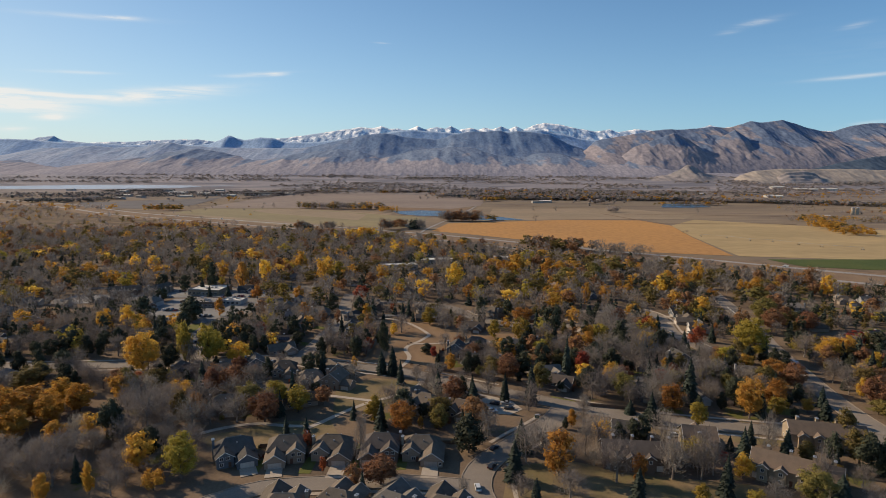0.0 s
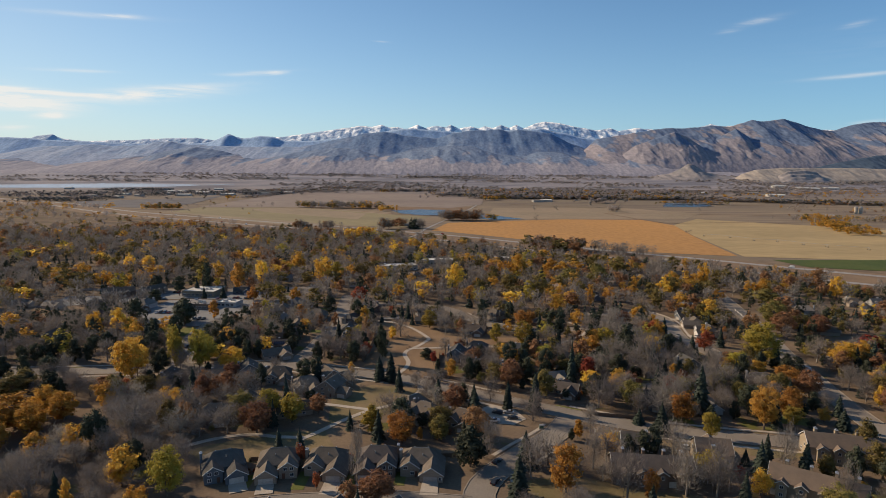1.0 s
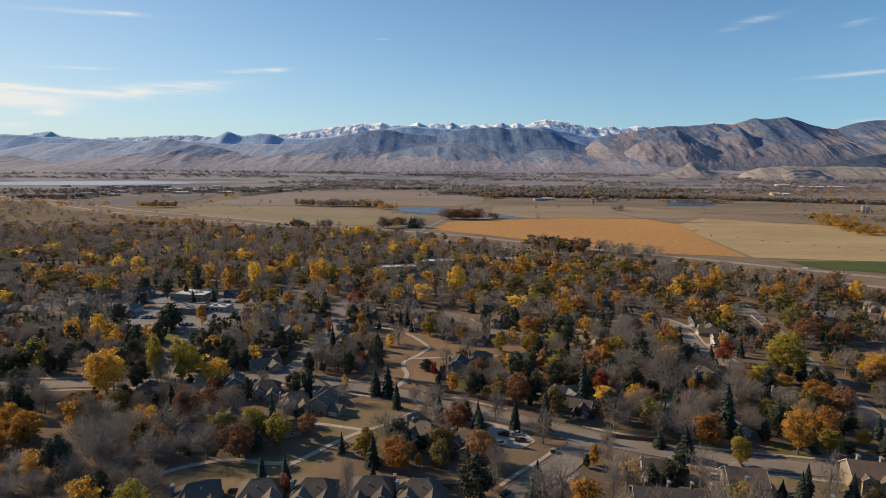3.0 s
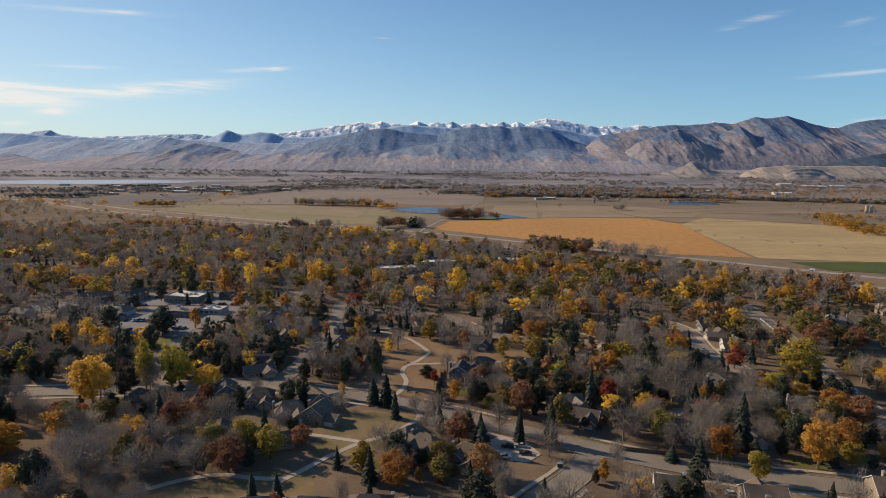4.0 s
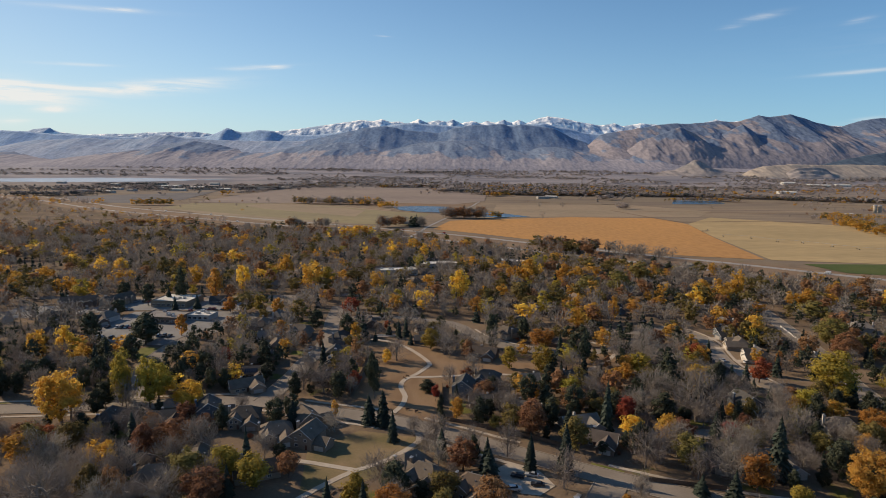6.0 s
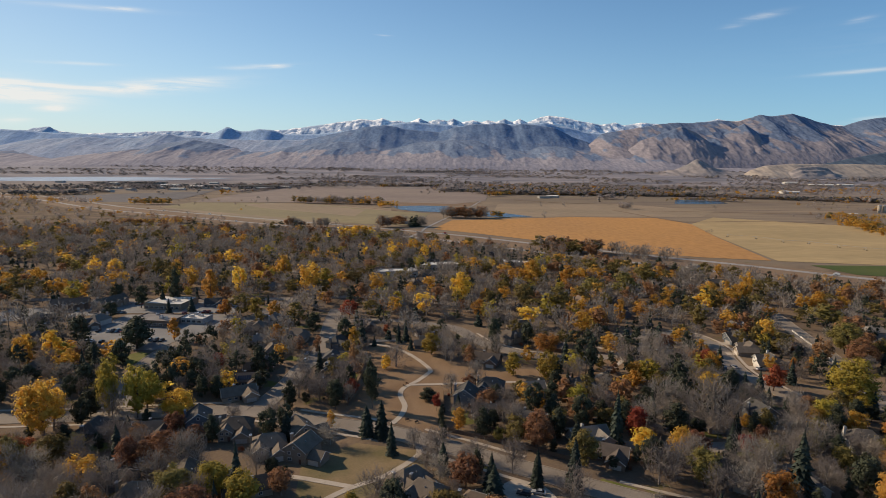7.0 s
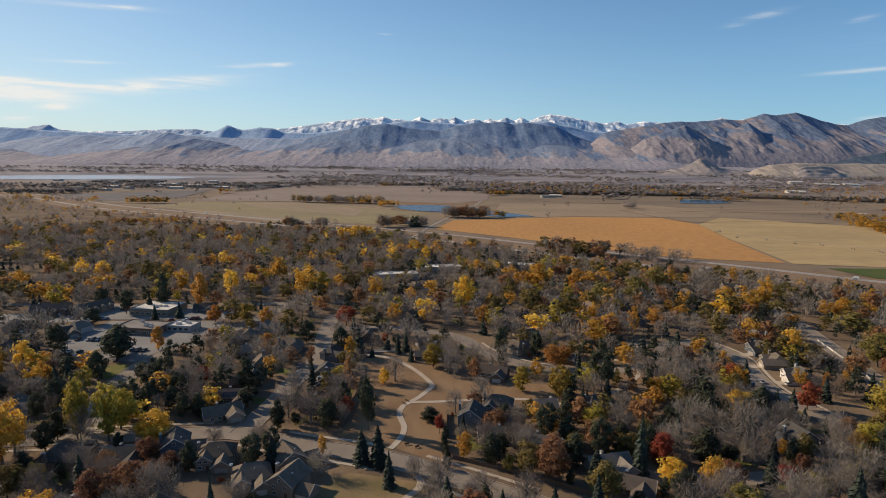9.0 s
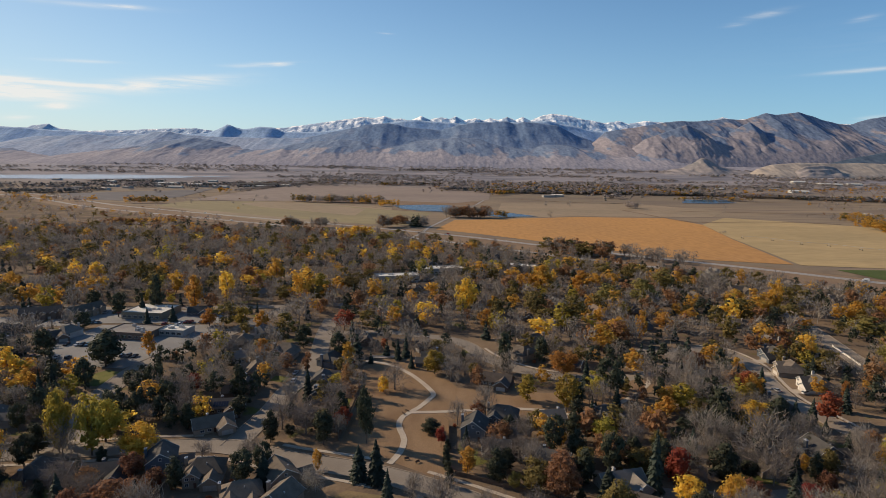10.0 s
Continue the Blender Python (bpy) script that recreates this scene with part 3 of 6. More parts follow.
for s in (4, -58):
    for e in (-4.6, 4.6):
        ribbon("road_marking", HW, 0.14, 0.36, PAINT_LINE, "pale painted edge line", s + e, 0, "marking")
XR = smooth_line([(-52, 930), (-40, 990), (-34, 1050), (-14, 1160), (12, 1294), (48, 1480), (91, 1712), (125, 1890)], 20)
ribbon("road", XR, 2.4, 0.4, HIGHWAY, "pale country road crossing the highway")
LINES.append((XR, 8))
poly("parking_lot", [(-226, 440), (-222, 478), (-150, 482), (-140, 466), (-150, 436), (-166, 400), (-182, 402), (-214, 410)], 0.09, LOT, "grey asphalt parking lot with parked cars", "parking lot")
poly("parking_lot", [(-262, 470), (-262, 514), (-160, 520), (-150, 486), (-225, 482)], 0.09, LOT, "grey asphalt parking lot with parked cars", "parking lot")
poly("parking_lot", [(-312, 452), (-312, 492), (-265, 494), (-265, 466)], 0.09, LOT, "grey asphalt parking lot with parked cars", "parking lot")
poly("driveway", [(19, 252), (16, 262), (22, 267), (32, 262), (36, 252), (30, 246), (24, 247)], 0.17, CONCRETE, "pale concrete parking court", "driveway")


# ---- mountains ----
def ridged(x, y, seed):
    """Sharp crests and branching gullies: 1 on a crest, falling to 0 in the gullies."""
    wx, wy = x + 0.16 * noise.noise((x * 1.6, y * 1.6, seed)), y + 0.16 * noise.noise((x * 1.6, y * 1.6, seed + 5))
    out, amp, weight = 0.0, 0.55, 1.0
    for k in range(5):
        n = (1 - abs(noise.noise((wx, wy, seed + 7 * k))) * 1.9)
        out += amp * n * weight
        weight = min(1.0, max(0.0, n * 1.4))
        wx, wy, amp = wx * 2.05, wy * 2.05, amp * 0.5
    return out


def ranged(name, profile, front, crest, m, label, freq, seed, depth=0.45, nx=520, ny=40, jag=2.0, power=0.85, down=2.9):
    """A range whose skyline follows a profile of (x, height), with spurs and gullies in front of it."""
    px, pz = [p[0] for p in profile], [p[1] for p in profile]
    xs = np.linspace(px[0] - 500, px[-1] + 500, nx)
    verts, back = [], 2
    for x in xs:
        top = float(np.interp(x, px, pz)) + jag * 2.2 * noise.fractal((x * 0.011, seed, 0.0), 0.8, 2.1, 5)
        for j in range(ny + back):
            v = min(1.0, j / (ny - 1))
            y = front + (crest - front) * v
            foot = land_z(y) - 2
            r = ridged(x * freq + 0.35 * v, v * down + seed, seed)
            full = (top - foot) * v ** power
            z = foot + full * (1 - depth * (1 - v ** 3) * (1 - min(1.0, r)) * min(1.0, v * 4))
            if j >= ny:
                k = (j - ny + 1) / back
                y, z = crest + 40 * k, top - (top - land_z(crest)) * k
            verts.append((x, y, z))
    h = ny + back
    faces = [(i * h + j, (i + 1) * h + j, (i + 1) * h + j + 1, i * h + j + 1) for i in range(nx - 1) for j in range(h - 1)]
    me = mesh_from(name, verts, faces, m)
    me.shade_smooth()
    return tagged(new(name, me), label, "mountain", kind="structure")


# nearer slopes: painted haze greys the dry grass and blues the woods
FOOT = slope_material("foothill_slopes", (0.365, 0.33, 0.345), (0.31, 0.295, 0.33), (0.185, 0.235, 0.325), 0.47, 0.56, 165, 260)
HAZED_BROWN_RANGE = slope_material("brown_mountain", (0.285, 0.255, 0.27), (0.235, 0.222, 0.255), (0.135, 0.178, 0.265), 0.46, 0.53, 330, 900, 0.5)
# far ridges: the blue of grass and woods is haze painted in
HAZE_BLUE_WOODED = slope_material("wooded_mountain", (0.24, 0.28, 0.37), (0.20, 0.26, 0.36), (0.15, 0.215, 0.33), 0.40, 0.62, 240, 600, 0.25)
# left ridge: paler still in colour, for thicker haze toward the sun
HAZE_PALE_WOODED = slope_material("hazy_wooded_mountain", (0.37, 0.41, 0.50), (0.33, 0.385, 0.485), (0.28, 0.35, 0.465), 0.42, 0.58, 240, 600, 0.2)
HAZE_BLUE_RANGE = slope_material("distant_blue_mountain", (0.33, 0.44, 0.60), (0.315, 0.425, 0.59), (0.30, 0.41, 0.575), 0.5, 0.6, 260, 900, 0.15)
MESA = slope_material("mesa_grass", (0.40, 0.34, 0.285), (0.34, 0.29, 0.25), (0.25, 0.225, 0.215), 0.6, 0.75, 60, 900)
# woods of the low hill, blued in colour for haze
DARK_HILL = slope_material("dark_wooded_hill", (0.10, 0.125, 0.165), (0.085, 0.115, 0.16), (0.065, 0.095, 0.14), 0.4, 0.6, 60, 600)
BUTTE = slope_material("butte_slopes", (0.33, 0.29, 0.275), (0.26, 0.235, 0.23), (0.22, 0.21, 0.21), 0.55, 0.7, 100, 400)
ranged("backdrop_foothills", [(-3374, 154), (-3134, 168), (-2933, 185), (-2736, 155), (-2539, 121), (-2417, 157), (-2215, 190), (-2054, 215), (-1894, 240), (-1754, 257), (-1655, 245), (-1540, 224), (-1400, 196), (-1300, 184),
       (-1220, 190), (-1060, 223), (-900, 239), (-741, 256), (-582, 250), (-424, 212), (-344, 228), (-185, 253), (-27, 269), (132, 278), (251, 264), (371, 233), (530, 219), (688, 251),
       (847, 237), (1048, 199), (1244, 240), (1303, 260), (1405, 210), (1647, 152), (2047, 120), (2246, 129), (2444, 143), (2643, 136), (2841, 146), (3112, 144), (3399, 146)], 3500, 4250, FOOT, "tan dry foothills at the edge of the plain, greyed in colour for haze", 0.0058, 1.0, 0.22, 860, 46, down=1.3)
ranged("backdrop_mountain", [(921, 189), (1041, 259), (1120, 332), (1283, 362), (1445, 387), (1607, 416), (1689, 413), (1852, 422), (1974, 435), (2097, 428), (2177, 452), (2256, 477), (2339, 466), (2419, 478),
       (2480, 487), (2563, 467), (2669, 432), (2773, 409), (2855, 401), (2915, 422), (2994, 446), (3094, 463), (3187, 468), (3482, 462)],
       3650, 4400, HAZED_BROWN_RANGE, "brown rocky mountain with dark wooded gullies, blued in colour for haze", 0.0036, 5.0, 0.25, 640, 60, down=1.1)
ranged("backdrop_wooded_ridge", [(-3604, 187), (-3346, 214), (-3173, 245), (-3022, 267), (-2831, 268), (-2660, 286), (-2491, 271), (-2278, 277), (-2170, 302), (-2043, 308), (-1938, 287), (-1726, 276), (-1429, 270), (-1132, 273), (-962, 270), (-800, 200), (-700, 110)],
       3930, 4500, HAZE_PALE_WOODED, "wooded mountain ridge, pale blue with haze put into its colour", 0.0046, 8.0, 0.1, 460, 34, down=1.5)
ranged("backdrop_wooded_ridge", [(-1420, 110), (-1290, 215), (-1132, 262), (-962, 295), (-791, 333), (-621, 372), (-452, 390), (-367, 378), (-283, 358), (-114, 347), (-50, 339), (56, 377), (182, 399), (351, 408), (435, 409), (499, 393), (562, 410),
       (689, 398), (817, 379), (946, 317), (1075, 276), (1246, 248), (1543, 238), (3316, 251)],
       3950, 4540, HAZE_BLUE_WOODED, "dark wooded mountain ridge, blued in colour for haze", 0.0046, 8.0, 0.11, 560, 34, down=1.5)
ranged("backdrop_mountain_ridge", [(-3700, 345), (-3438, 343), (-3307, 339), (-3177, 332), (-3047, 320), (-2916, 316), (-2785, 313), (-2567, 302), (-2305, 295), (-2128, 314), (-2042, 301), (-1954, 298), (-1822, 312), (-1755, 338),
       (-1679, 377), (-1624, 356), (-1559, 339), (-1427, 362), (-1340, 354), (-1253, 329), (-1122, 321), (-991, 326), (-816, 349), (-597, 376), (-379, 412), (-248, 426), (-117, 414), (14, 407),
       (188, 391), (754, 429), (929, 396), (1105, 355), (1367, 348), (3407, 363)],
       4250, 4680, HAZE_BLUE_RANGE, "mountain ridge far behind, pale blue with haze put into its colour", 0.004, 9.0, 0.16, 420, 20, down=0.5)
ranged("backdrop_snow_range", [(-3392, 331), (-3299, 363), (-3170, 377), (-3096, 342), (-2893, 321), (-2711, 331), (-2529, 333), (-2392, 343), (-2210, 349), (-2005, 354), (-1757, 321), (-1574, 353), (-1301, 364), (-1073, 397),
       (-846, 430), (-687, 453), (-574, 450), (-506, 463), (-439, 442), (-371, 447), (-303, 429), (-212, 465), (-144, 439), (-54, 462), (14, 445), (59, 467), (127, 437), (217, 455),
       (285, 438), (330, 456), (399, 443), (466, 466), (534, 444), (588, 467), (647, 441), (759, 486), (813, 495), (940, 483), (1099, 449), (1236, 427), (1348, 446), (1417, 424),
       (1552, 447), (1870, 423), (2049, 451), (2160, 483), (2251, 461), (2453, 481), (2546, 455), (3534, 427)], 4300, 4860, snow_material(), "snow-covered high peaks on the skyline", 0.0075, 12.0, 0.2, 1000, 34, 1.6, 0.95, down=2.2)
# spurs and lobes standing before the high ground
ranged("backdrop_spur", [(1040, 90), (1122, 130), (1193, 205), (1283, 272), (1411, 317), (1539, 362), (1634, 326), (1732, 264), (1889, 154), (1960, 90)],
       3620, 4000, HAZED_BROWN_RANGE, "brown rocky spur with a wooded shaded flank, blued in colour for haze", 0.0058, 23.0, 0.27, 300, 50, down=1.1)
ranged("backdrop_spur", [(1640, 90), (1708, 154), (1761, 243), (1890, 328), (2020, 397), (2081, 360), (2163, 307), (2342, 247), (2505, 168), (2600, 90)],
       3700, 4150, HAZED_BROWN_RANGE, "brown rocky spur with a wooded shaded flank, blued in colour for haze", 0.0052, 27.0, 0.27, 300, 50, down=1.1)
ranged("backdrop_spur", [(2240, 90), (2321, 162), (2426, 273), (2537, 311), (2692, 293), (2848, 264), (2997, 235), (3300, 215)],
       3700, 4100, HAZED_BROWN_RANGE, "brown rocky spur with a wooded shaded flank, blued in colour for haze", 0.0058, 31.0, 0.27, 300, 50, down=1.1)
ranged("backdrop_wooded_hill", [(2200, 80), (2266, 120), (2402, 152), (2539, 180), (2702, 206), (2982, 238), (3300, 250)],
       3420, 3700, DARK_HILL, "low dark wooded hill at the mountain foot, blued in colour for haze", 0.006, 35.0, 0.3, 200, 24, down=0.8)
ranged("backdrop_mesa", [(1590, 48), (1651, 88), (1727, 113), (1819, 120), (1880, 125), (2050, 122), (2204, 126), (2414, 121), (2822, 118), (3100, 116)],
       3120, 3300, MESA, "pale flat-topped grassy mesa on the plain", 0.007, 39.0, 0.35, 320, 22, 0.6, down=0.6)
ranged("backdrop_knoll", [(1760, 46), (1796, 84), (1839, 105), (1928, 112), (1989, 104), (2021, 83), (2060, 46)],
       3090, 3180, BUTTE, "small dark knoll before a pale mesa", 0.012, 43.0, 0.5, 120, 18, 0.6)
# a small lone butte on the plain
ranged("backdrop_butte", [(1080, 60), (1200, 76), (1290, 92), (1345, 118), (1388, 146), (1412, 143), (1480, 104), (1600, 80), (1760, 60)], 3200, 3380, BUTTE, "small lone brown butte on the plain", 0.01, 17.0, 0.6, 160, 20)


# ---- houses ----
def chevron(span, rise, over, thick, z):
    """The cross-section of a gabled roof shell."""
    s = rise / (span / 2)
    e = span / 2 + over
    return [(-e, z - over * s), (0, z + rise), (e, z - over * s), (e, z - over * s + thick), (0, z + rise + thick * 1.15), (-e, z - over * s + thick)]


def hip(bm, cx, cy, ln, span, z, slope, over=0.5, thick=0.2):
    """A hipped roof over a block whose ridge runs along x."""
    ex, ey, zr = ln / 2 + over, span / 2 + over, z + span / 2 * slope
    ze, k = z - over * slope, max(0.6, ln / 2 - span / 2 * 0.72)
    lo = [bm.verts.new((cx + a * ex, cy + b * ey, ze)) for a, b in ((-1, -1), (1, -1), (1, 1), (-1, 1))]
    hi = [bm.verts.new((cx + a * ex, cy + b * ey, ze + thick)) for a, b in ((-1, -1), (1, -1), (1, 1), (-1, 1))]
    r0, r1 = bm.verts.new((cx - k, cy, zr + thick)), bm.verts.new((cx + k, cy, zr + thick))
    for i in range(4):
        bm.faces.new((lo[i], lo[(i + 1) % 4], hi[(i + 1) % 4], hi[i]))
    bm.faces.new(lo[::-1])
    for f in ((hi[0], hi[1], r1, r0), (hi[1], hi[2], r1), (hi[2], hi[3], r0, r1), (hi[3], hi[0], r0)):
        bm.faces.new(f)


def gable(span, rise, z):
    return [(-span / 2, 0), (span / 2, 0), (span / 2, z), (0, z + rise), (-span / 2, z)]


# name: list of blocks (centre x, centre y, length along ridge, span, wall height, ridge axis), garage door places, windows, chimneys
DESIGNS = {
    "two_storey": dict(blocks=[(0, 1.5, 13.5, 10.5, 4.2, "x"), (-3.6, -3.2, 7.0, 6.0, 4.0, "y"), (3.6, -5.0, 9.0, 7.2, 2.7, "y")], garage=[(1.2, -9.5, 4.8)],
                       windows=[(-5.6, -6.7, 3.0, 1.4), (-5.6, -6.7, 0.8, 1.4), (-3.4, -6.7, 3.0, 1.4)], back=[(-5, 6.75, 2.7), (-1, 6.75, 2.7), (3.5, 6.75, 0.9)],
                       sides=[(-6.75, 1.0, 2.8), (-6.75, 3.5, 0.9), (6.75, 2, 0.9)], door=(-2.6, -6.7), chimney=[(-7.1, 2.4, 7.6)]),
    "ranch": dict(blocks=[(0, 0, 17, 9.5, 2.9, "x"), (4.6, -6.4, 6.5, 7.4, 2.8, "y")], garage=[(2.2, -9.65, 4.8)],
                  windows=[(-6, -4.75, 0.9, 1.8), (-3, -4.75, 0.9, 1.8)], back=[(-5, 4.75, 0.9), (0, 4.75, 0.9), (5, 4.75, 0.9)], sides=[(-8.5, 0.5, 0.9), (8.5, 1, 0.9)],
                  door=(-0.4, -4.75), chimney=[(-2.0, 1.5, 6.6)]),
    "gable_front": dict(blocks=[(0, 0, 12, 10.5, 5.4, "y"), (8.2, -1.5, 6.5, 7.0, 2.8, "x")], garage=[(6.0, -5.0, 4.4)],
                        windows=[(-3, -6.0, 3.5, 1.4), (1.6, -6.0, 3.5, 1.4), (-3, -6.0, 0.9, 1.8), (-0.6, -6.0, 5.9, 1.2)], back=[(-2.5, 6.0, 3.5), (2.0, 6.0, 3.5), (0, 6.0, 0.9)],
                        sides=[(-5.25, -2, 3.5), (-5.25, 2, 0.9)], door=(2.2, -6.0), chimney=[(-5.7, 1.0, 8.6)]),
    "split_level": dict(blocks=[(-1.0, 2.0, 13.0, 10.0, 3.8, "x"), (-4.2, -2.0, 7.0, 6.4, 3.5, "y"), (3.6, -4.0, 10.0, 8.0, 2.7, "y")], garage=[(0.9, -9.0, 4.8)],
                        windows=[(-6.4, -5.5, 2.6, 1.5), (-4.0, -5.5, 0.8, 1.5), (6.2, -9.0, 0.8, 1.0)], back=[(-5, 7.0, 2.4), (2.5, 7.0, 0.9)], sides=[(-7.5, 2.0, 2.3), (-7.5, 4.0, 0.8)],
                        door=(-2.4, -5.5), chimney=[(-7.85, 0.4, 7.0)]),
    "townhouse": dict(blocks=[(0, 0, 27, 10.5, 5.4, "x"), (-9.5, -5.6, 2.2, 3.2, 5.2, "y"), (-4.0, -5.6, 2.2, 3.2, 5.2, "y"), (2.5, -5.6, 2.2, 3.2, 5.2, "y"), (9.0, -5.6, 2.2, 3.2, 5.2, "y")], garage=[(-12.6, -5.25, 2.4), (5.0, -5.25, 2.6)],
                      windows=[(-10.1, -6.7, 3.4, 1.2), (-4.6, -6.7, 3.4, 1.2), (1.9, -6.7, 3.4, 1.2), (8.4, -6.7, 3.4, 1.2), (-10.1, -6.7, 0.8, 1.2), (-4.6, -6.7, 0.8, 1.2)],
                      back=[(-10, 5.25, 3.4), (-5, 5.25, 3.4), (0, 5.25, 3.4), (5, 5.25, 3.4), (10, 5.25, 3.4)], sides=[(-13.5, -1, 3.4), (13.5, -1, 3.4), (-13.5, 2, 0.9), (13.5, 2, 0.9)],
                      door=(-1.4, -5.25), chimney=[(-9, 3.6, 9.0), (-2, 3.6, 9.0), (5, 3.6, 9.0), (11, 3.6, 9.0)]),
    "cottage": dict(blocks=[(0, 0, 11.5, 8.5, 3.1, "x"), (-3.0, -4.6, 2.2, 4.2, 2.8, "y")], garage=[],
                    windows=[(-3.6, -5.7, 0.9, 1.4), (3.0, -4.25, 0.9, 1.6)], back=[(-3, 4.25, 0.9), (2, 4.25, 0.9)], sides=[(-5.75, 0, 0.9), (5.75, 0, 0.9)],
                    door=(0.6, -4.25), chimney=[(3.5, 1.2, 6.2)]),
}
KITS = {}


def window_mesh(w, h, facing):
    """A framed opening: frame and pane, lying in the plane x (front and back) or y (sides), looking out along facing."""
    bm, bp = bmesh.new(), bmesh.new()
    t = 0.12

    def put(b, u0, z0, u1, z1, d0, d1):
        if facing in ("front", "back"):
            s = -1 if facing == "front" else 1
            box(b, u0, min(s * d0, s * d1), z0, u1, max(s * d0, s * d1), z1)
        else:
            s = -1 if facing == "left" else 1
            box(b, min(s * d0, s * d1), u0, z0, max(s * d0, s * d1), u1, z1)
    put(bm, 0, 0, t, h, 0, 0.09), put(bm, w - t, 0, w, h, 0, 0.09), put(bm, t, 0, w - t, t, 0, 0.09), put(bm, t, h - t, w - t, h, 0, 0.09)
    put(bm, w / 2 - 0.04, t, w / 2 + 0.04, h - t, 0, 0.07)
    put(bp, t, t, w - t, h - t, 0.005, 0.04)
    return bm_mesh("window", bm, TRIM), bm_mesh("pane", bp, GLASS)


def house_kit(design, tone, plain=False, solar=False):
    """The meshes of one design in one colouring: (name, mesh, place, parent index)."""
    if (design, tone, plain, solar) in KITS:
        return KITS[design, tone, plain, solar]
    d, kit = DESIGNS[design], []
    rnd = random.Random(design + tone)
    slope, hipped = 0.66, design in ("two_storey", "split_level")
    wall = bmesh.new()
    for cx, cy, ln, span, z, ax in d["blocks"]:
        rise = span / 2 * slope
        if hipped and (cx, cy) == d["blocks"][0][:2]:
            box(wall, cx - ln / 2, cy - span / 2, 0, cx + ln / 2, cy + span / 2, z)
        elif ax == "x":
            prism(wall, gable(span, rise, z), cx - ln / 2, cx + ln / 2, "x", cy)
        else:
            prism(wall, gable(span, rise, z), cy - ln / 2, cy + ln / 2, "y", cx)
    kit.append(("wall", bm_mesh("wall", wall, WALLS[tone]), (0, 0, 0), -1))
    for k, (cx, cy, ln, span, z, ax) in enumerate(d["blocks"]):
        rise, over = span / 2 * slope, 0.5
        roof, trim = bmesh.new(), bmesh.new()
        c, s = (cx, cy) if ax == "x" else (cy, cx)
        a, b = c - ln / 2 - 0.4, c + ln / 2 + (0.4 if ax == "x" or k == 0 else span * 0.35 + 0.6)
        lift = 0.01 * k
        if hipped and k == 0:
            hip(roof, cx, cy, ln, span, z + 0.02, slope)
            kit.append(("roof", bm_mesh("roof", roof, ROOFS[tone]), (0, 0, 0), -1))
            trim.free()
            cap = bmesh.new()
            kk = max(0.6, ln / 2 - span / 2 * 0.72)
            prism(cap, [(-0.25, z + rise + 0.1), (0, z + rise + 0.3), (0.25, z + rise + 0.1)], cx - kk, cx + kk, "x", cy)
            kit.append(("ridge_cap", bm_mesh("ridge_cap", cap, ROOFS["grey"]), (0, 0, 0), len(kit) - 1))
            for vx, vy in () if plain else ((-2.2, 1.6), (2.8, 2.1), (1.0, -2.4)):
                pipe = bmesh.new()
                zz = z + rise - abs(vy) * slope
                box(pipe, cx + vx - 0.16, cy + vy - 0.16, zz, cx + vx + 0.16, cy + vy + 0.16, zz + 0.75)
                kit.append(("vent", bm_mesh("vent", pipe, METAL), (0, 0, 0), -1))
            continue
        prism(roof, chevron(span, rise, over, 0.2, z + 0.02 + lift), a, b, ax, s)
        kit.append(("roof", bm_mesh("roof", roof, ROOFS[tone]), (0, 0, 0), -1))
        prism(trim, chevron(span + 0.02, rise, over, 0.26, z - 0.01 + lift), a - 0.09, a - 0.003, ax, s)
        kit.append(("trim", bm_mesh("trim", trim, TRIM), (0, 0, 0), len(kit) - 1))
        if (ax == "x" or k == 0) and not plain:
            trim = bmesh.new()
            prism(trim, chevron(span + 0.02, rise, over, 0.26, z - 0.01 + lift), b + 0.003, b + 0.09, ax, s)
            kit.append(("trim", bm_mesh("trim", trim, TRIM), (0, 0, 0), len(kit) - 2))
        # a pale metal ridge cap and a roof vent
        vent = bmesh.new()
        vx = c + rnd.uniform(-0.3, 0.3) * ln
        zz = z + rise * 0.55 + lift
        if k == 0 and not plain:
            q = s + span / 2 * 0.45
            if ax == "x":
                box(vent, vx, q - 0.25, zz, vx + 0.5, q + 0.25, zz + 0.55)
            else:
                box(vent, q - 0.25, vx, zz, q + 0.25, vx + 0.5, zz + 0.55)
            kit.append(("vent", bm_mesh("vent", vent, METAL), (0, 0, 0), -1))
        else:
            vent.free()
    for x, y, w in d["garage"]:
        bm = bmesh.new()
        for i in range(4):
            box(bm, 0, -0.05, 0.1 + i * 0.53, w, 0.02, 0.1 + i * 0.53 + 0.5)
        kit.append(("garage_door", bm_mesh("garage_door", bm, GARAGE), (x, y - 0.02, 0), -1))
    for x, y, z, w in d["windows"][:2 if plain else 9]:
        f, p = window_mesh(w, 1.3, "front")
        kit.append(("window", f, (x, y - 0.005, z), -1))
        kit.append(("pane", p, (0, 0, 0), len(kit) - 1))
    for x, y, z in d["back"][:0 if plain else 9]:
        f, p = window_mesh(1.5, 1.2, "back")
        kit.append(("window", f, (x, y + 0.005, z), -1))
        kit.append(("pane", p, (0, 0, 0), len(kit) - 1))
    for x, y, z in d["sides"][:1 if plain else 9]:
        f, p = window_mesh(1.3, 1.2, "left" if x < 0 else "right")
        kit.append(("window", f, (x + (-0.005 if x < 0 else 0.005), y, z), -1))
        kit.append(("pane", p, (0, 0, 0), len(kit) - 1))
    bm = bmesh.new()
    box(bm, 0, -0.07, 0.1, 1.0, 0.0, 2.15)
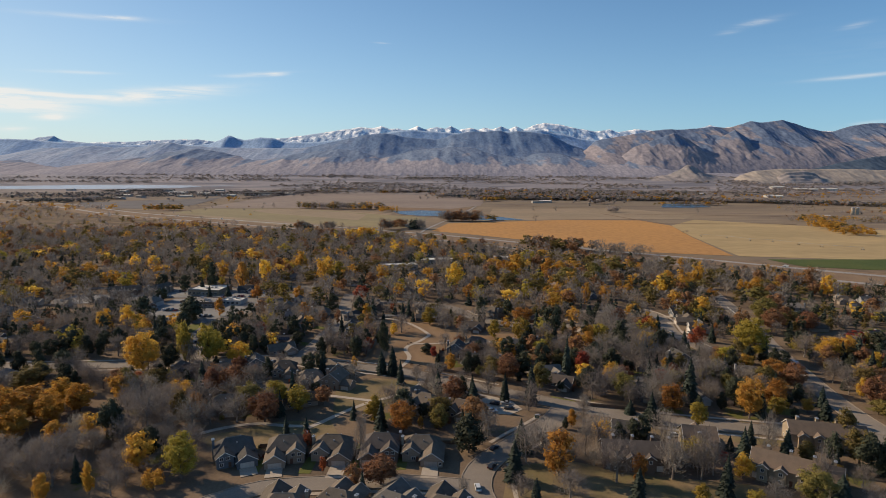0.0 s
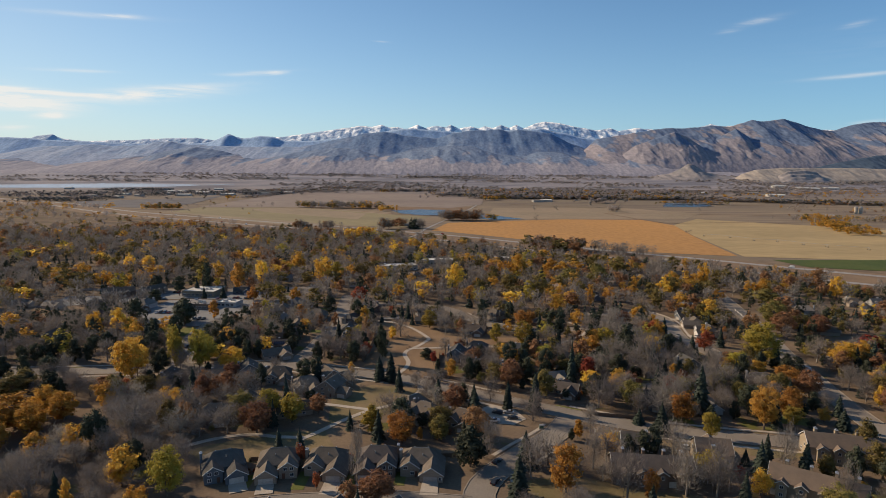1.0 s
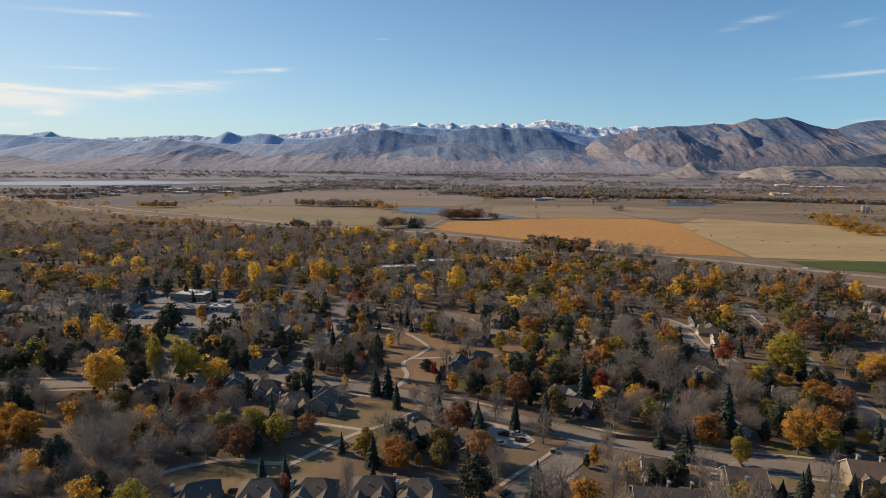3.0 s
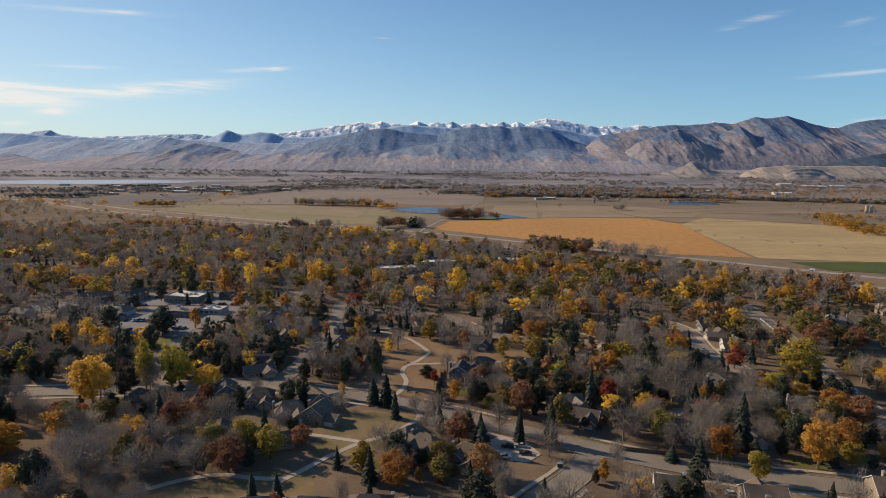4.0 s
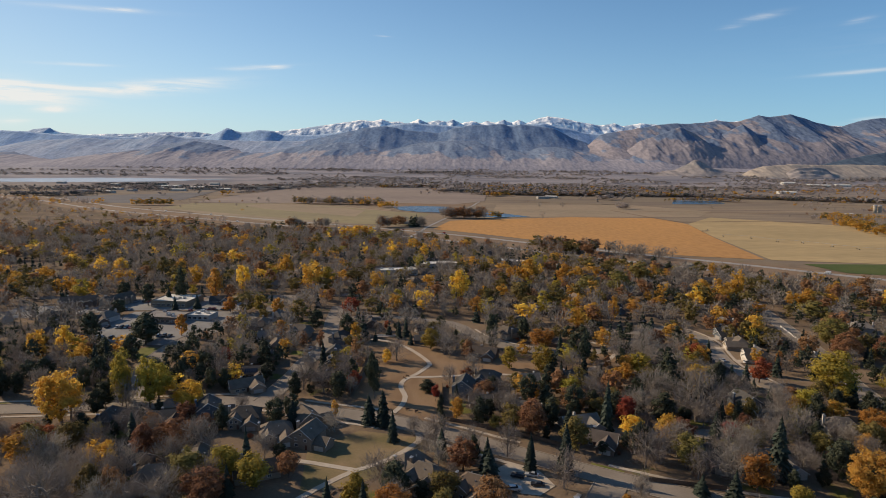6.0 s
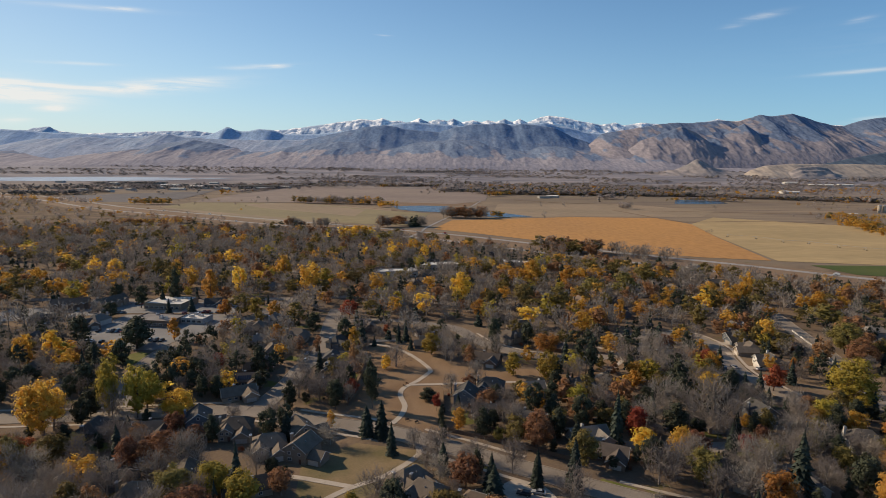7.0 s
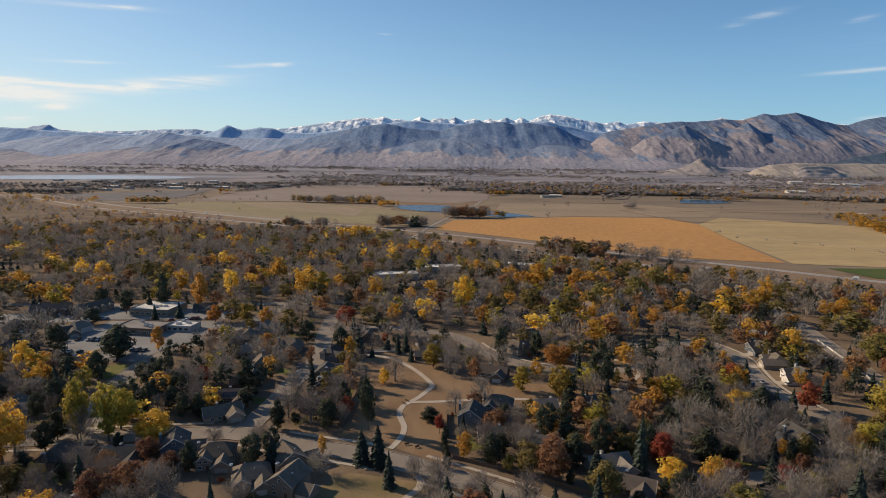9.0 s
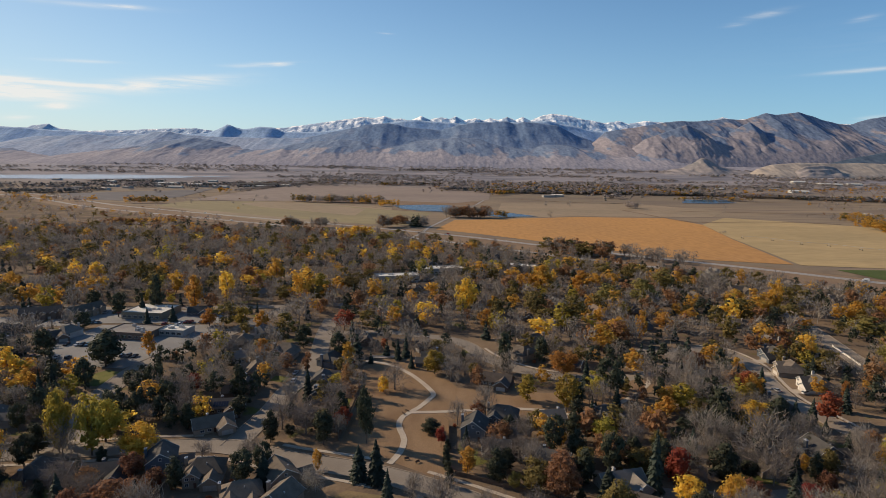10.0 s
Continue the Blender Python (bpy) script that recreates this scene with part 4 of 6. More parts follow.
    kit.append(("door", bm_mesh("door", bm, DOOR), (d["door"][0], d["door"][1] - 0.005, 0), -1))
    for x, y, z in d["chimney"][:1 if plain else 9]:
        bm, cap = bmesh.new(), bmesh.new()
        box(bm, -0.45, -0.7, 0, 0.45, 0.7, z)
        box(cap, -0.55, -0.8, z, 0.55, 0.8, z + 0.18)
        box(cap, -0.2, -0.2, z + 0.18, 0.2, 0.2, z + 0.6)
        kit.append(("chimney", bm_mesh("chimney", bm, WALLS[tone]), (x, y, 0), -1))
        kit.append(("cap", bm_mesh("cap", cap, METAL), (0, 0, 0), len(kit) - 1))
    if solar:
        # a row of solar panels on the slope that faces the camera's way
        cx, cy, ln, span, z, ax = d["blocks"][0]
        if ax == "x":
            for i in range(6):
                bm = bmesh.new()
                rise = span / 2 * slope
                y0, y1 = cy - span * 0.42, cy - span * 0.18
                z0, z1 = z + rise * (1 - 0.84) + 0.3, z + rise * (1 - 0.36) + 0.3
                x0 = cx - ln * 0.3 + i * 1.15
                v = [bm.verts.new(c) for c in ((x0, y0, z0), (x0 + 1.0, y0, z0), (x0 + 1.0, y1, z1), (x0, y1, z1), (x0, y0, z0 + 0.06), (x0 + 1.0, y0, z0 + 0.06), (x0 + 1.0, y1, z1 + 0.06), (x0, y1, z1 + 0.06))]
                for f in ((3, 2, 1, 0), (4, 5, 6, 7), (0, 1, 5, 4), (1, 2, 6, 5), (2, 3, 7, 6), (3, 0, 4, 7)):
                    bm.faces.new([v[k] for k in f])
                kit.append(("solar_panel", bm_mesh("solar_panel", bm, SOLAR), (0, 0, 0), -1))
    KITS[design, tone, plain, solar] = kit
    return kit


TONE_WORDS = {"taupe": "taupe siding and grey-brown shingle roof", "tan": "tan siding and brown shingle roof", "grey": "pale grey siding and weathered grey roof",
              "white": "white siding and dark shingle roof", "red": "barn-red siding and charcoal roof", "blue": "slate-blue siding and charcoal roof", "brown": "dark brown siding and brown roof"}
KIND_WORDS = {"two_storey": "two-storey house with", "ranch": "low ranch house with", "gable_front": "gable-fronted house with", "split_level": "split-level house with",
              "townhouse": "long row of townhouses with", "cottage": "small cottage with"}
HOUSES = []


def house(x, y, turn, design, tone, drive=0.0, solar=False, flip=False):
    root = new("townhouse_row" if design == "townhouse" else "house")
    size = 1.0 if y < 235 else 0.88
    place = pose(x, y, 0.02, 0, 0, turn) @ Matrix.Diagonal((-size if flip else size, size, size, 1))
    root.matrix_world = place
    tagged(root, f"{KIND_WORDS[design]} {TONE_WORDS[tone]}", "house", "suburban houses")
    made = []
    for name, me, at, parent in house_kit(design, tone, y > 380, solar):
        ob = part(name, me, root if parent < 0 else made[parent])
        ob.location = at
        made.append(ob)
    HOUSES.append((x, y, 15.0 if design == "townhouse" else 9.5))
    if drive and DESIGNS[design]["garage"]:
        gx, gy, w = DESIGNS[design]["garage"][0]
        c = [place @ Vector(p) for p in ((gx - 0.6, gy - drive, 0), (gx + w + 0.6, gy - drive, 0), (gx + w + 0.4, gy + 0.1, 0), (gx - 0.4, gy + 0.1, 0))]
        poly("driveway", [(p.x, p.y) for p in c], 0.2, CONCRETE, "pale concrete driveway before a garage", "driveway")


for row in (
    [(-77, 206, 24, "two_storey", "blue", 6), (-58, 208, 10, "two_storey", "taupe", 6, False, True), (-40.5, 209, -2, "split_level", "taupe", 8), (-23, 210, 0, "two_storey", "brown", 7, False, True), (-7, 209, -3, "split_level", "taupe", 8)],
    [(-50, 172, 180, "split_level", "taupe", 0), (-32, 173, 160, "two_storey", "taupe", 0), (-15, 173, 150, "split_level", "grey", 0), (1, 171, 160, "split_level", "taupe", 0)],
    [(75, 227, -12, "cottage", "white", 0), (116, 265, 4, "two_storey", "grey", 0), (96, 268, -28, "split_level", "blue", 0), (58, 283, -25, "ranch", "brown", 0), (-8, 253, -30, "two_storey", "taupe", 0), (9, 246, -28, "split_level", "tan", 0)],
    [(72, 203, -6, "townhouse", "brown", 0), (99, 216, 80, "gable_front", "tan", 0), (158, 292, -15, "two_storey", "white", 5), (150, 219, -14, "townhouse", "tan", 0), (122, 191, -35, "townhouse", "tan", 0)],
    [(-66, 284, 20, "two_storey", "taupe", 0), (-86, 260, 15, "gable_front", "taupe", 0), (-97, 250, 10, "two_storey", "taupe", 0), (-53, 281, -20, "gable_front", "taupe", 0), (-12, 261, 40, "two_storey", "taupe", 0)],
    [(21, 386, -20, "ranch", "brown", 0), (20, 344, -12, "two_storey", "blue", 0), (8, 332, -12, "gable_front", "blue", 0), (15, 318, 0, "cottage", "white", 0), (40, 345, 10, "cottage", "grey", 0), (33, 311, -20, "ranch", "blue", 0)],
    [(54, 297, 15, "ranch", "grey", 0), (64, 346, 12, "two_storey", "blue", 0), (120, 388, 5, "two_storey", "taupe", 0), (139, 358, -90, "split_level", "blue", 5), (172, 384, -90, "two_storey", "white", 6), (172, 406, -95, "split_level", "taupe", 6), (176, 428, -80, "split_level", "blue", 6)],
    [(131, 316, 10, "gable_front", "blue", 0), (103, 311, 0, "ranch", "taupe", 0), (-57, 344, 6, "ranch", "taupe", 0, True), (-60, 368, 90, "ranch", "blue", 0), (-60, 385, 90, "split_level", "blue", 0), (-90, 424, -10, "split_level", "taupe", 0)],
    [(-110, 416, 30, "ranch", "grey", 0), (-100, 304, 20, "gable_front", "blue", 0), (-115, 298, 10, "ranch", "blue", 0), (-136, 296, 90, "two_storey", "brown", 0), (-57, 295, 35, "gable_front", "taupe", 0), (-83, 298, 10, "two_storey", "taupe", 0), (-62, 410, 60, "two_storey", "blue", 0)],
    [(-96, 352, 8, "ranch", "brown", 0, True), (-96, 372, -80, "split_level", "brown", 0), (-98, 394, -70, "two_storey", "taupe", 0), (60, 410, 150, "ranch", "brown", 0), (38, 425, 130, "two_storey", "taupe", 0), (-14, 440, -60, "ranch", "brown", 0), (-95, 335, 30, "ranch", "taupe", 0)],
):
    for r in row:
        house(*r)


def near_line(x, y, extra=0.0):
    for line, half in LINES:
        d = line - np.array((x, y))
        if (d * d).sum(1).min() < (half + extra + 2.5) ** 2:
            return True
    return False


def inside(x, y, pts):
    hit, j = False, len(pts) - 1
    for i in range(len(pts)):
        (xi, yi), (xj, yj) = pts[i], pts[j]
        if (yi > y) != (yj > y) and x < (xj - xi) * (y - yi) / (yj - yi) + xi:
            hit = not hit
        j = i
    return hit


CLEAR = [  # open ground
    [(-225, 208), (-225, 270), (-150, 270), (-142, 240), (-150, 208)],
    [(30, 218), (46, 246), (66, 248), (82, 236), (62, 218), (44, 210)], [(146, 362), (166, 362), (170, 440), (150, 440)], [(-6, 436), (16, 436), (14, 462), (-8, 464)],
    [(-84, 180), (12, 182), (12, 200), (-84, 199)],
    [(-43, 314), (-42, 370), (-46, 407), (-31, 428), (-12, 414), (1, 380), (55, 374), (52, 350), (-2, 346), (-2, 318), (0, 292), (-23, 306)],
    [(-98, 222), (-70, 240), (-48, 240), (-40, 222), (-52, 214), (-85, 212)], [(-64, 224), (-40, 228), (-26, 242), (-20, 258), (-4, 280), (-10, 296), (-40, 296), (-56, 275), (-60, 250)],
    [(20, 180), (24, 200), (40, 206), (60, 200), (108, 190), (108, 176), (40, 172)], [(62, 246), (160, 222), (158, 208), (118, 214), (90, 224), (66, 234)],
    [(-226, 404), (-226, 478), (-312, 452), (-312, 494), (-262, 514), (-150, 520), (-140, 466), (-150, 430), (-160, 385)], [(14, 228), (14, 268), (38, 268), (38, 228)],
    [(-420, 596), (-330, 604), (-330, 640), (-430, 640)], [(-460, 660), (-340, 668), (-340, 700), (-460, 694)], [(225, 345), (330, 372), (330, 400), (228, 372)],
    [(280, 452), (330, 465), (380, 460), (360, 440), (290, 440)],
]
rng = random.Random(7)
tries = 0
spots = []
while len(spots) < 128 and tries < 12000:
    tries += 1
    y = rng.uniform(255, 800)
    x = rng.uniform(-0.8 * y, 0.7 * y)
    hw = np.interp(x, HW[:, 0], HW[:, 1]) - 75
    if y > hw or near_line(x, y, 8) or any(inside(x, y, c) for c in CLEAR) or any((x - a) ** 2 + (y - b) ** 2 < (r + 11) ** 2 for a, b, r in HOUSES):
        continue
    house(x, y, rng.choice((0, 90, 180, -90)) + rng.uniform(-25, 25), rng.choice(("two_storey", "ranch", "gable_front", "split_level", "ranch", "split_level")), rng.choice(("taupe", "brown", "taupe", "grey", "blue", "tan")))
    spots.append((x, y))


def flat_building(name, x, y, turn, w, d, h, wall, roof, label):
    """A low commercial block with a parapet, roof units and a band of windows."""
    root = tagged(new(name), label, "building")
    root.matrix_world = pose(x, y, 0.02, 0, 0, turn)
    bm = bmesh.new()
    box(bm, -w / 2, -d / 2, 0, w / 2, d / 2, h)
    part("wall", bm_mesh("wall", bm, wall), root)
    bm = bmesh.new()
    box(bm, -w / 2 + 0.3, -d / 2 + 0.3, h, w / 2 - 0.3, d / 2 - 0.3, h + 0.15)
    part("roof", bm_mesh("roof", bm, roof), root)
    bm = bmesh.new()
    for a in ((-w / 2 - .1, -d / 2 - .1, w / 2 + .1, -d / 2 + .28), (-w / 2 - .1, d / 2 - .28, w / 2 + .1, d / 2 + .1), (-w / 2 - .1, -d / 2 + .28, -w / 2 + .28, d / 2 - .28), (w / 2 - .28, -d / 2 + .28, w / 2 + .1, d / 2 - .28)):
        box(bm, a[0], a[1], h - 0.5, a[2], a[3], h + 0.6)
    part("parapet", bm_mesh("parapet", bm, wall), root)
    r = random.Random(name + str(x))
    for i in range(5):
        bm = bmesh.new()
        ux, uy = r.uniform(-0.38, 0.38) * w, r.uniform(-0.35, 0.35) * d
        box(bm, ux, uy, h + 0.15, ux + 2, uy + 1.6, h + 1.3)
        box(bm, ux + 0.4, uy + 0.3, h + 1.3, ux + 1.6, uy + 1.3, h + 1.5)
        part("roof_unit", bm_mesh("roof_unit", bm, METAL), root)
    n = int(w / 4)
    for i in range(n):
        f, p = window_mesh(2.6, 1.7, "front")
        ob = part("window", f, root)
        ob.location = (-w / 2 + 0.7 + i * (w - 1.2) / n, -d / 2 - 0.006, 0.9)
        part("pane", p, ob)
    HOUSES.append((x, y, max(w, d) * 0.55))


flat_building("shop_building", -203, 504, -6, 28, 24, 4.2, WALLS["tan"], FLAT_ROOF, "low flat-roofed shop with a white roof")
flat_building("office_building", -190, 457, -8, 28, 18, 3.8, WALLS["brown"], GRAVEL_ROOF, "low brown office block with a gravel roof")
flat_building("office_building", -167, 462, -8, 16, 12, 3.3, WALLS["grey"], FLAT_ROOF, "low grey office wing with a pale roof")
flat_building("school_building", -48, 632, 12, 40, 14, 5, WALLS["grey"], FLAT_ROOF, "long low building with a pale flat roof")
flat_building("school_building", -10, 672, 12, 44, 16, 5, WALLS["grey"], FLAT_ROOF, "long low building with a pale flat roof")
flat_building("depot_building", 70, 690, -20, 30, 14, 5, WALLS["grey"], FLAT_ROOF, "low depot with a white roof")
house(277, 368, 20, "cottage", "red")
house(330, 478, 80, "cottage", "grey")
house(347, 474, 10, "cottage", "grey")
house(-270, 492, 20, "townhouse", "brown")
house(-246, 500, 70, "townhouse", "taupe")
house(-232, 446, 40, "ranch", "brown")
house(-172, 508, 10, "ranch", "blue")
for x, y in ((1180, 2280), (980, 2250), (760, 2300), (-1100, 2350), (-900, 2380), (-1250, 2300), (-700, 2330), (-1500, 2380), (-560, 2300), (-1000, 2250), (330, 1900), (300, 1880), (-1190, 2010), (-1120, 2080), (-1040, 2030), (-980, 2110), (-900, 2060), (-830, 2120), (-760, 2090), (-700, 2180), (-1080, 1960), (-1300, 2060), (-640, 2140), (-580, 2190), (470, 2020), (520, 2090), (620, 2060), (-70, 1120), (-55, 1150), (840, 1320), (900, 1380), (160, 2000)):
    z = land_z(y)
    root = tagged(new("barn"), "far pale farm building with a low gabled roof", "building", "far farm buildings")
    root.location = (x, y, z - 0.5)
    root.rotation_euler[2] = rng.uniform(-0.4, 0.4)
    w, d = (rng.uniform(24, 55), 18) if y > 1500 else (16, 10)
    a, b = bmesh.new(), bmesh.new()
    prism(a, gable(d, d * 0.12, 5.5), -w / 2, w / 2)
    prism(b, chevron(d, d * 0.12, 0.5, 0.3, 5.52), -w / 2 - 0.4, w / 2 + 0.4)
    part("wall", bm_mesh("wall", a, WALLS["grey"]), root)
    part("roof", bm_mesh("roof", b, FLAT_ROOF if rng.random() < 0.5 else GRAVEL_ROOF), root)


def shed(x, y, w, d, h, turn, wall, roof, label):
    """A large shed with a low gabled roof and a row of tall doors."""
    root = tagged(new("shed"), label, "building", "far farm buildings")
    root.matrix_world = pose(x, y, land_z(y) - 0.6, 0, 0, turn)
    a, b = bmesh.new(), bmesh.new()
    prism(a, gable(d, d * 0.13, h), -w / 2, w / 2)
    prism(b, chevron(d, d * 0.13, 0.6, 0.35, h + 0.02), -w / 2 - 0.5, w / 2 + 0.5)
    part("wall", bm_mesh("wall", a, wall), root)
    part("roof", bm_mesh("roof", b, roof), root)
    for i in range(int(w / 12)):
        bm = bmesh.new()
        box(bm, -w / 2 + 4 + i * 12, -d / 2 - 0.08, 0.6, -w / 2 + 9 + i * 12, -d / 2 + 0.02, h * 0.8)
        part("door", bm_mesh("door", bm, GARAGE), root)


for x, y, w, turn in ((1537, 2717, 64, 8), (1560, 2578, 52, 4), (1606, 2560, 36, -6), (1693, 2590, 58, -8), (1188, 2150, 30, 10), (1214, 2132, 22, -14), (-985, 2190, 60, 4), (-870, 2150, 45, -3)):
    shed(x, y, w, 24, 7, turn, FENCE_WHITE, FLAT_ROOF, "large white metal shed on the plain")
shed(-655, 2150, 136, 26, 9, 3, WALLS["brown"], ROOFS["blue"], "long dark industrial shed on the plain")
tower = tagged(new("grain_silo"), "pair of pale concrete grain silos", "silo")
tower.location = (1048, 1496, 0.0)
for sx in (-6, 6):
    bm = bmesh.new()
    bmesh.ops.create_cone(bm, cap_ends=True, segments=16, radius1=4.2, radius2=4.2, depth=17, matrix=Matrix.Translation((sx, 0, 8.5)))
    part("bin", bm_mesh("bin", bm, CONCRETE), tower)
    bm = bmesh.new()
    bmesh.ops.create_cone(bm, cap_ends=True, segments=16, radius1=4.4, radius2=0.8, depth=1.8, matrix=Matrix.Translation((sx, 0, 17.9)))
    part("cap", bm_mesh("cap", bm, METAL), tower)


# ---- trees ----
def tube(verts, faces, p0, p1, r0, r1, sides=5):
    d = (p1 - p0).normalized()
    u = d.orthogonal().normalized()
    w = d.cross(u)
    b = len(verts)
    for p, r in ((p0, r0), (p1, r1)):
        for k in range(sides):
            a = 2 * math.pi * k / sides
            verts.append(tuple(p + (u * math.cos(a) + w * math.sin(a)) * r))
    for k in range(sides):
        faces.append((b + k, b + (k + 1) % sides, b + sides + (k + 1) % sides, b + sides + k))


def blades(centres, normals, size, gen):
    """Leaf-like three-cornered blades at the centres, facing roughly along the normals."""
    n = len(centres)
    up = gen.normal(size=(n, 3))
    nn = normals / np.maximum(np.linalg.norm(normals, axis=1, keepdims=True), 1e-6)
    a = np.cross(nn, up)
    a /= np.maximum(np.linalg.norm(a, axis=1, keepdims=True), 1e-6)
    b = np.cross(nn, a)
    s = size * gen.uniform(0.65, 1.3, (n, 1))
    a, b = a * s, b * s
    return np.stack([centres - a - b * 0.6, centres + a * 0.9 - b * 0.5, centres + b * 1.1], 1)


OCTA = np.array([(1, 0, 0), (-1, 0, 0), (0, 1, 0), (0, -1, 0), (0, 0, 1), (0, 0, -1)], float)
OCTA_FACES = ((0, 2, 4), (2, 1, 4), (1, 3, 4), (3, 0, 4), (2, 0, 5), (1, 2, 5), (3, 1, 5), (0, 3, 5))


def clump(c, r, flat, gen):
    """The dense heart of a leaf cluster: a small uneven solid, turned at random."""
    m = np.linalg.qr(gen.normal(size=(3, 3)))[0]
    v = (OCTA * gen.uniform(0.75, 1.25, (6, 1)) * r) @ m * (1, 1, flat) + c
    return np.array([[v[i] for i in f] for f in OCTA_FACES])


def split(quads):
    """Four-cornered blades as pairs of triangles."""
    q = np.asarray(quads)
    return np.concatenate([q[:, (0, 1, 2)], q[:, (0, 2, 3)]])


def crown_clusters(gen, form, count):
    """Centres of leaf clusters in a crown 10 m high and 8 m wide, by its habit."""
    out = []
    while len(out) < count:
        p = gen.uniform(-1, 1, 3)
        if np.linalg.norm(p) > 1 or np.linalg.norm(p) < 0.35:
            continue
        if form == "round":
            c = np.array([p[0] * 3.3, p[1] * 3.3, 5.4 + p[2] * 3.9])
        elif form == "oval":
            c = np.array([p[0] * 2.9, p[1] * 2.9, 5.3 + p[2] * 4.2])
        elif form == "vase":
            k = 0.55 + 0.45 * (p[2] + 1) / 2
            c = np.array([p[0] * 3.7 * k, p[1] * 3.7 * k, 5.5 + p[2] * 4.0])
        else:
            k = 1.15 - 0.6 * (p[2] + 1) / 2
            c = np.array([p[0] * 3.1 * k, p[1] * 3.1 * k, 5.1 + p[2] * 4.3])
        out.append(c)
    return np.array(out)


def broadleaf(form, seed, clusters, leaves, size, radius, flat=0.8, heart=0.52):
    gen = np.random.default_rng(seed)
    cs = crown_clusters(gen, form, clusters)
    pts, nrm, out = [], [], []
    for c in cs:
        r = radius * gen.uniform(0.65, 1.35)
        d = gen.normal(size=(leaves, 3))
        d /= np.linalg.norm(d, axis=1, keepdims=True)
        q = c + d * (r * gen.uniform(0.6, 1.12, (leaves, 1))) * (1, 1, flat)
        pts.append(q)
        nrm.append(d + 0.8 * (q - (0, 0, 4.6)) / 4.0 + gen.normal(size=(leaves, 3)) * 0.4)
        out.append(clump(c, r * heart, flat, gen))
    out.append(blades(np.concatenate(pts), np.concatenate(nrm), size, gen))
    return np.concatenate(out), cs


def trunk_mesh(cs, m, seed, top=6.0, limbs=12, r=0.22):
    gen = random.Random(seed)
    verts, faces = [], []
    p, q = Vector((0, 0, -0.2)), Vector((gen.uniform(-.2, .2), gen.uniform(-.2, .2), top * 0.42))
    tube(verts, faces, p, q, r, r * 0.75, 6)
    e = Vector((gen.uniform(-.4, .4), gen.uniform(-.4, .4), top))
    tube(verts, faces, q, e, r * 0.75, r * 0.25)
    for i in range(min(limbs, len(cs))):
        c = Vector(tuple(cs[i]))
        s = q.lerp(e, gen.uniform(0, 0.8))
        mid = s.lerp(c, 0.5) + Vector((0, 0, 0.35))
        tube(verts, faces, s, mid, r * 0.42, r * 0.26, 4)
        tube(verts, faces, mid, c, r * 0.26, r * 0.1, 4)
    return mesh_from("trunk", verts, faces, m)


def bare_crown(form, seed, clusters, twigs, thick, limbs=False):
    """A leafless crown: fans of fine tapering twigs round the limb ends, with limbs as blades where no trunk is built."""
    gen = np.random.default_rng(seed)
    cs = crown_clusters(gen, form, clusters)
    out = []

    def sticks(a, b, w):
        d = b - a
        side = np.cross(d, gen.normal(size=d.shape))
        side /= np.maximum(np.linalg.norm(side, axis=1, keepdims=True), 1e-6)
        out.append(np.stack([a - side * w, a + side * w, b], 1))
    for c in cs:
        dirn = (c - (0, 0, 2.0))
        dirn /= np.linalg.norm(dirn)
        d = dirn + gen.normal(size=(twigs, 3)) * 0.65 + (0, 0, 0.3)
        d /= np.linalg.norm(d, axis=1, keepdims=True)
        a = c + gen.normal(size=(twigs, 3)) * 0.65
        sticks(a, a + d * gen.uniform(0.7, 2.1, (twigs, 1)), thick)
    if limbs:
        start = np.stack([np.zeros(clusters), np.zeros(clusters), gen.uniform(1.8, 4.5, clusters)], 1)
        sticks(start, cs, 0.09)
        for k in range(2):
            sticks(np.array([[0.0, 0, 0]]), np.array([[0.0, 0, 7.5]]), 0.17)
    return np.concatenate(out), cs


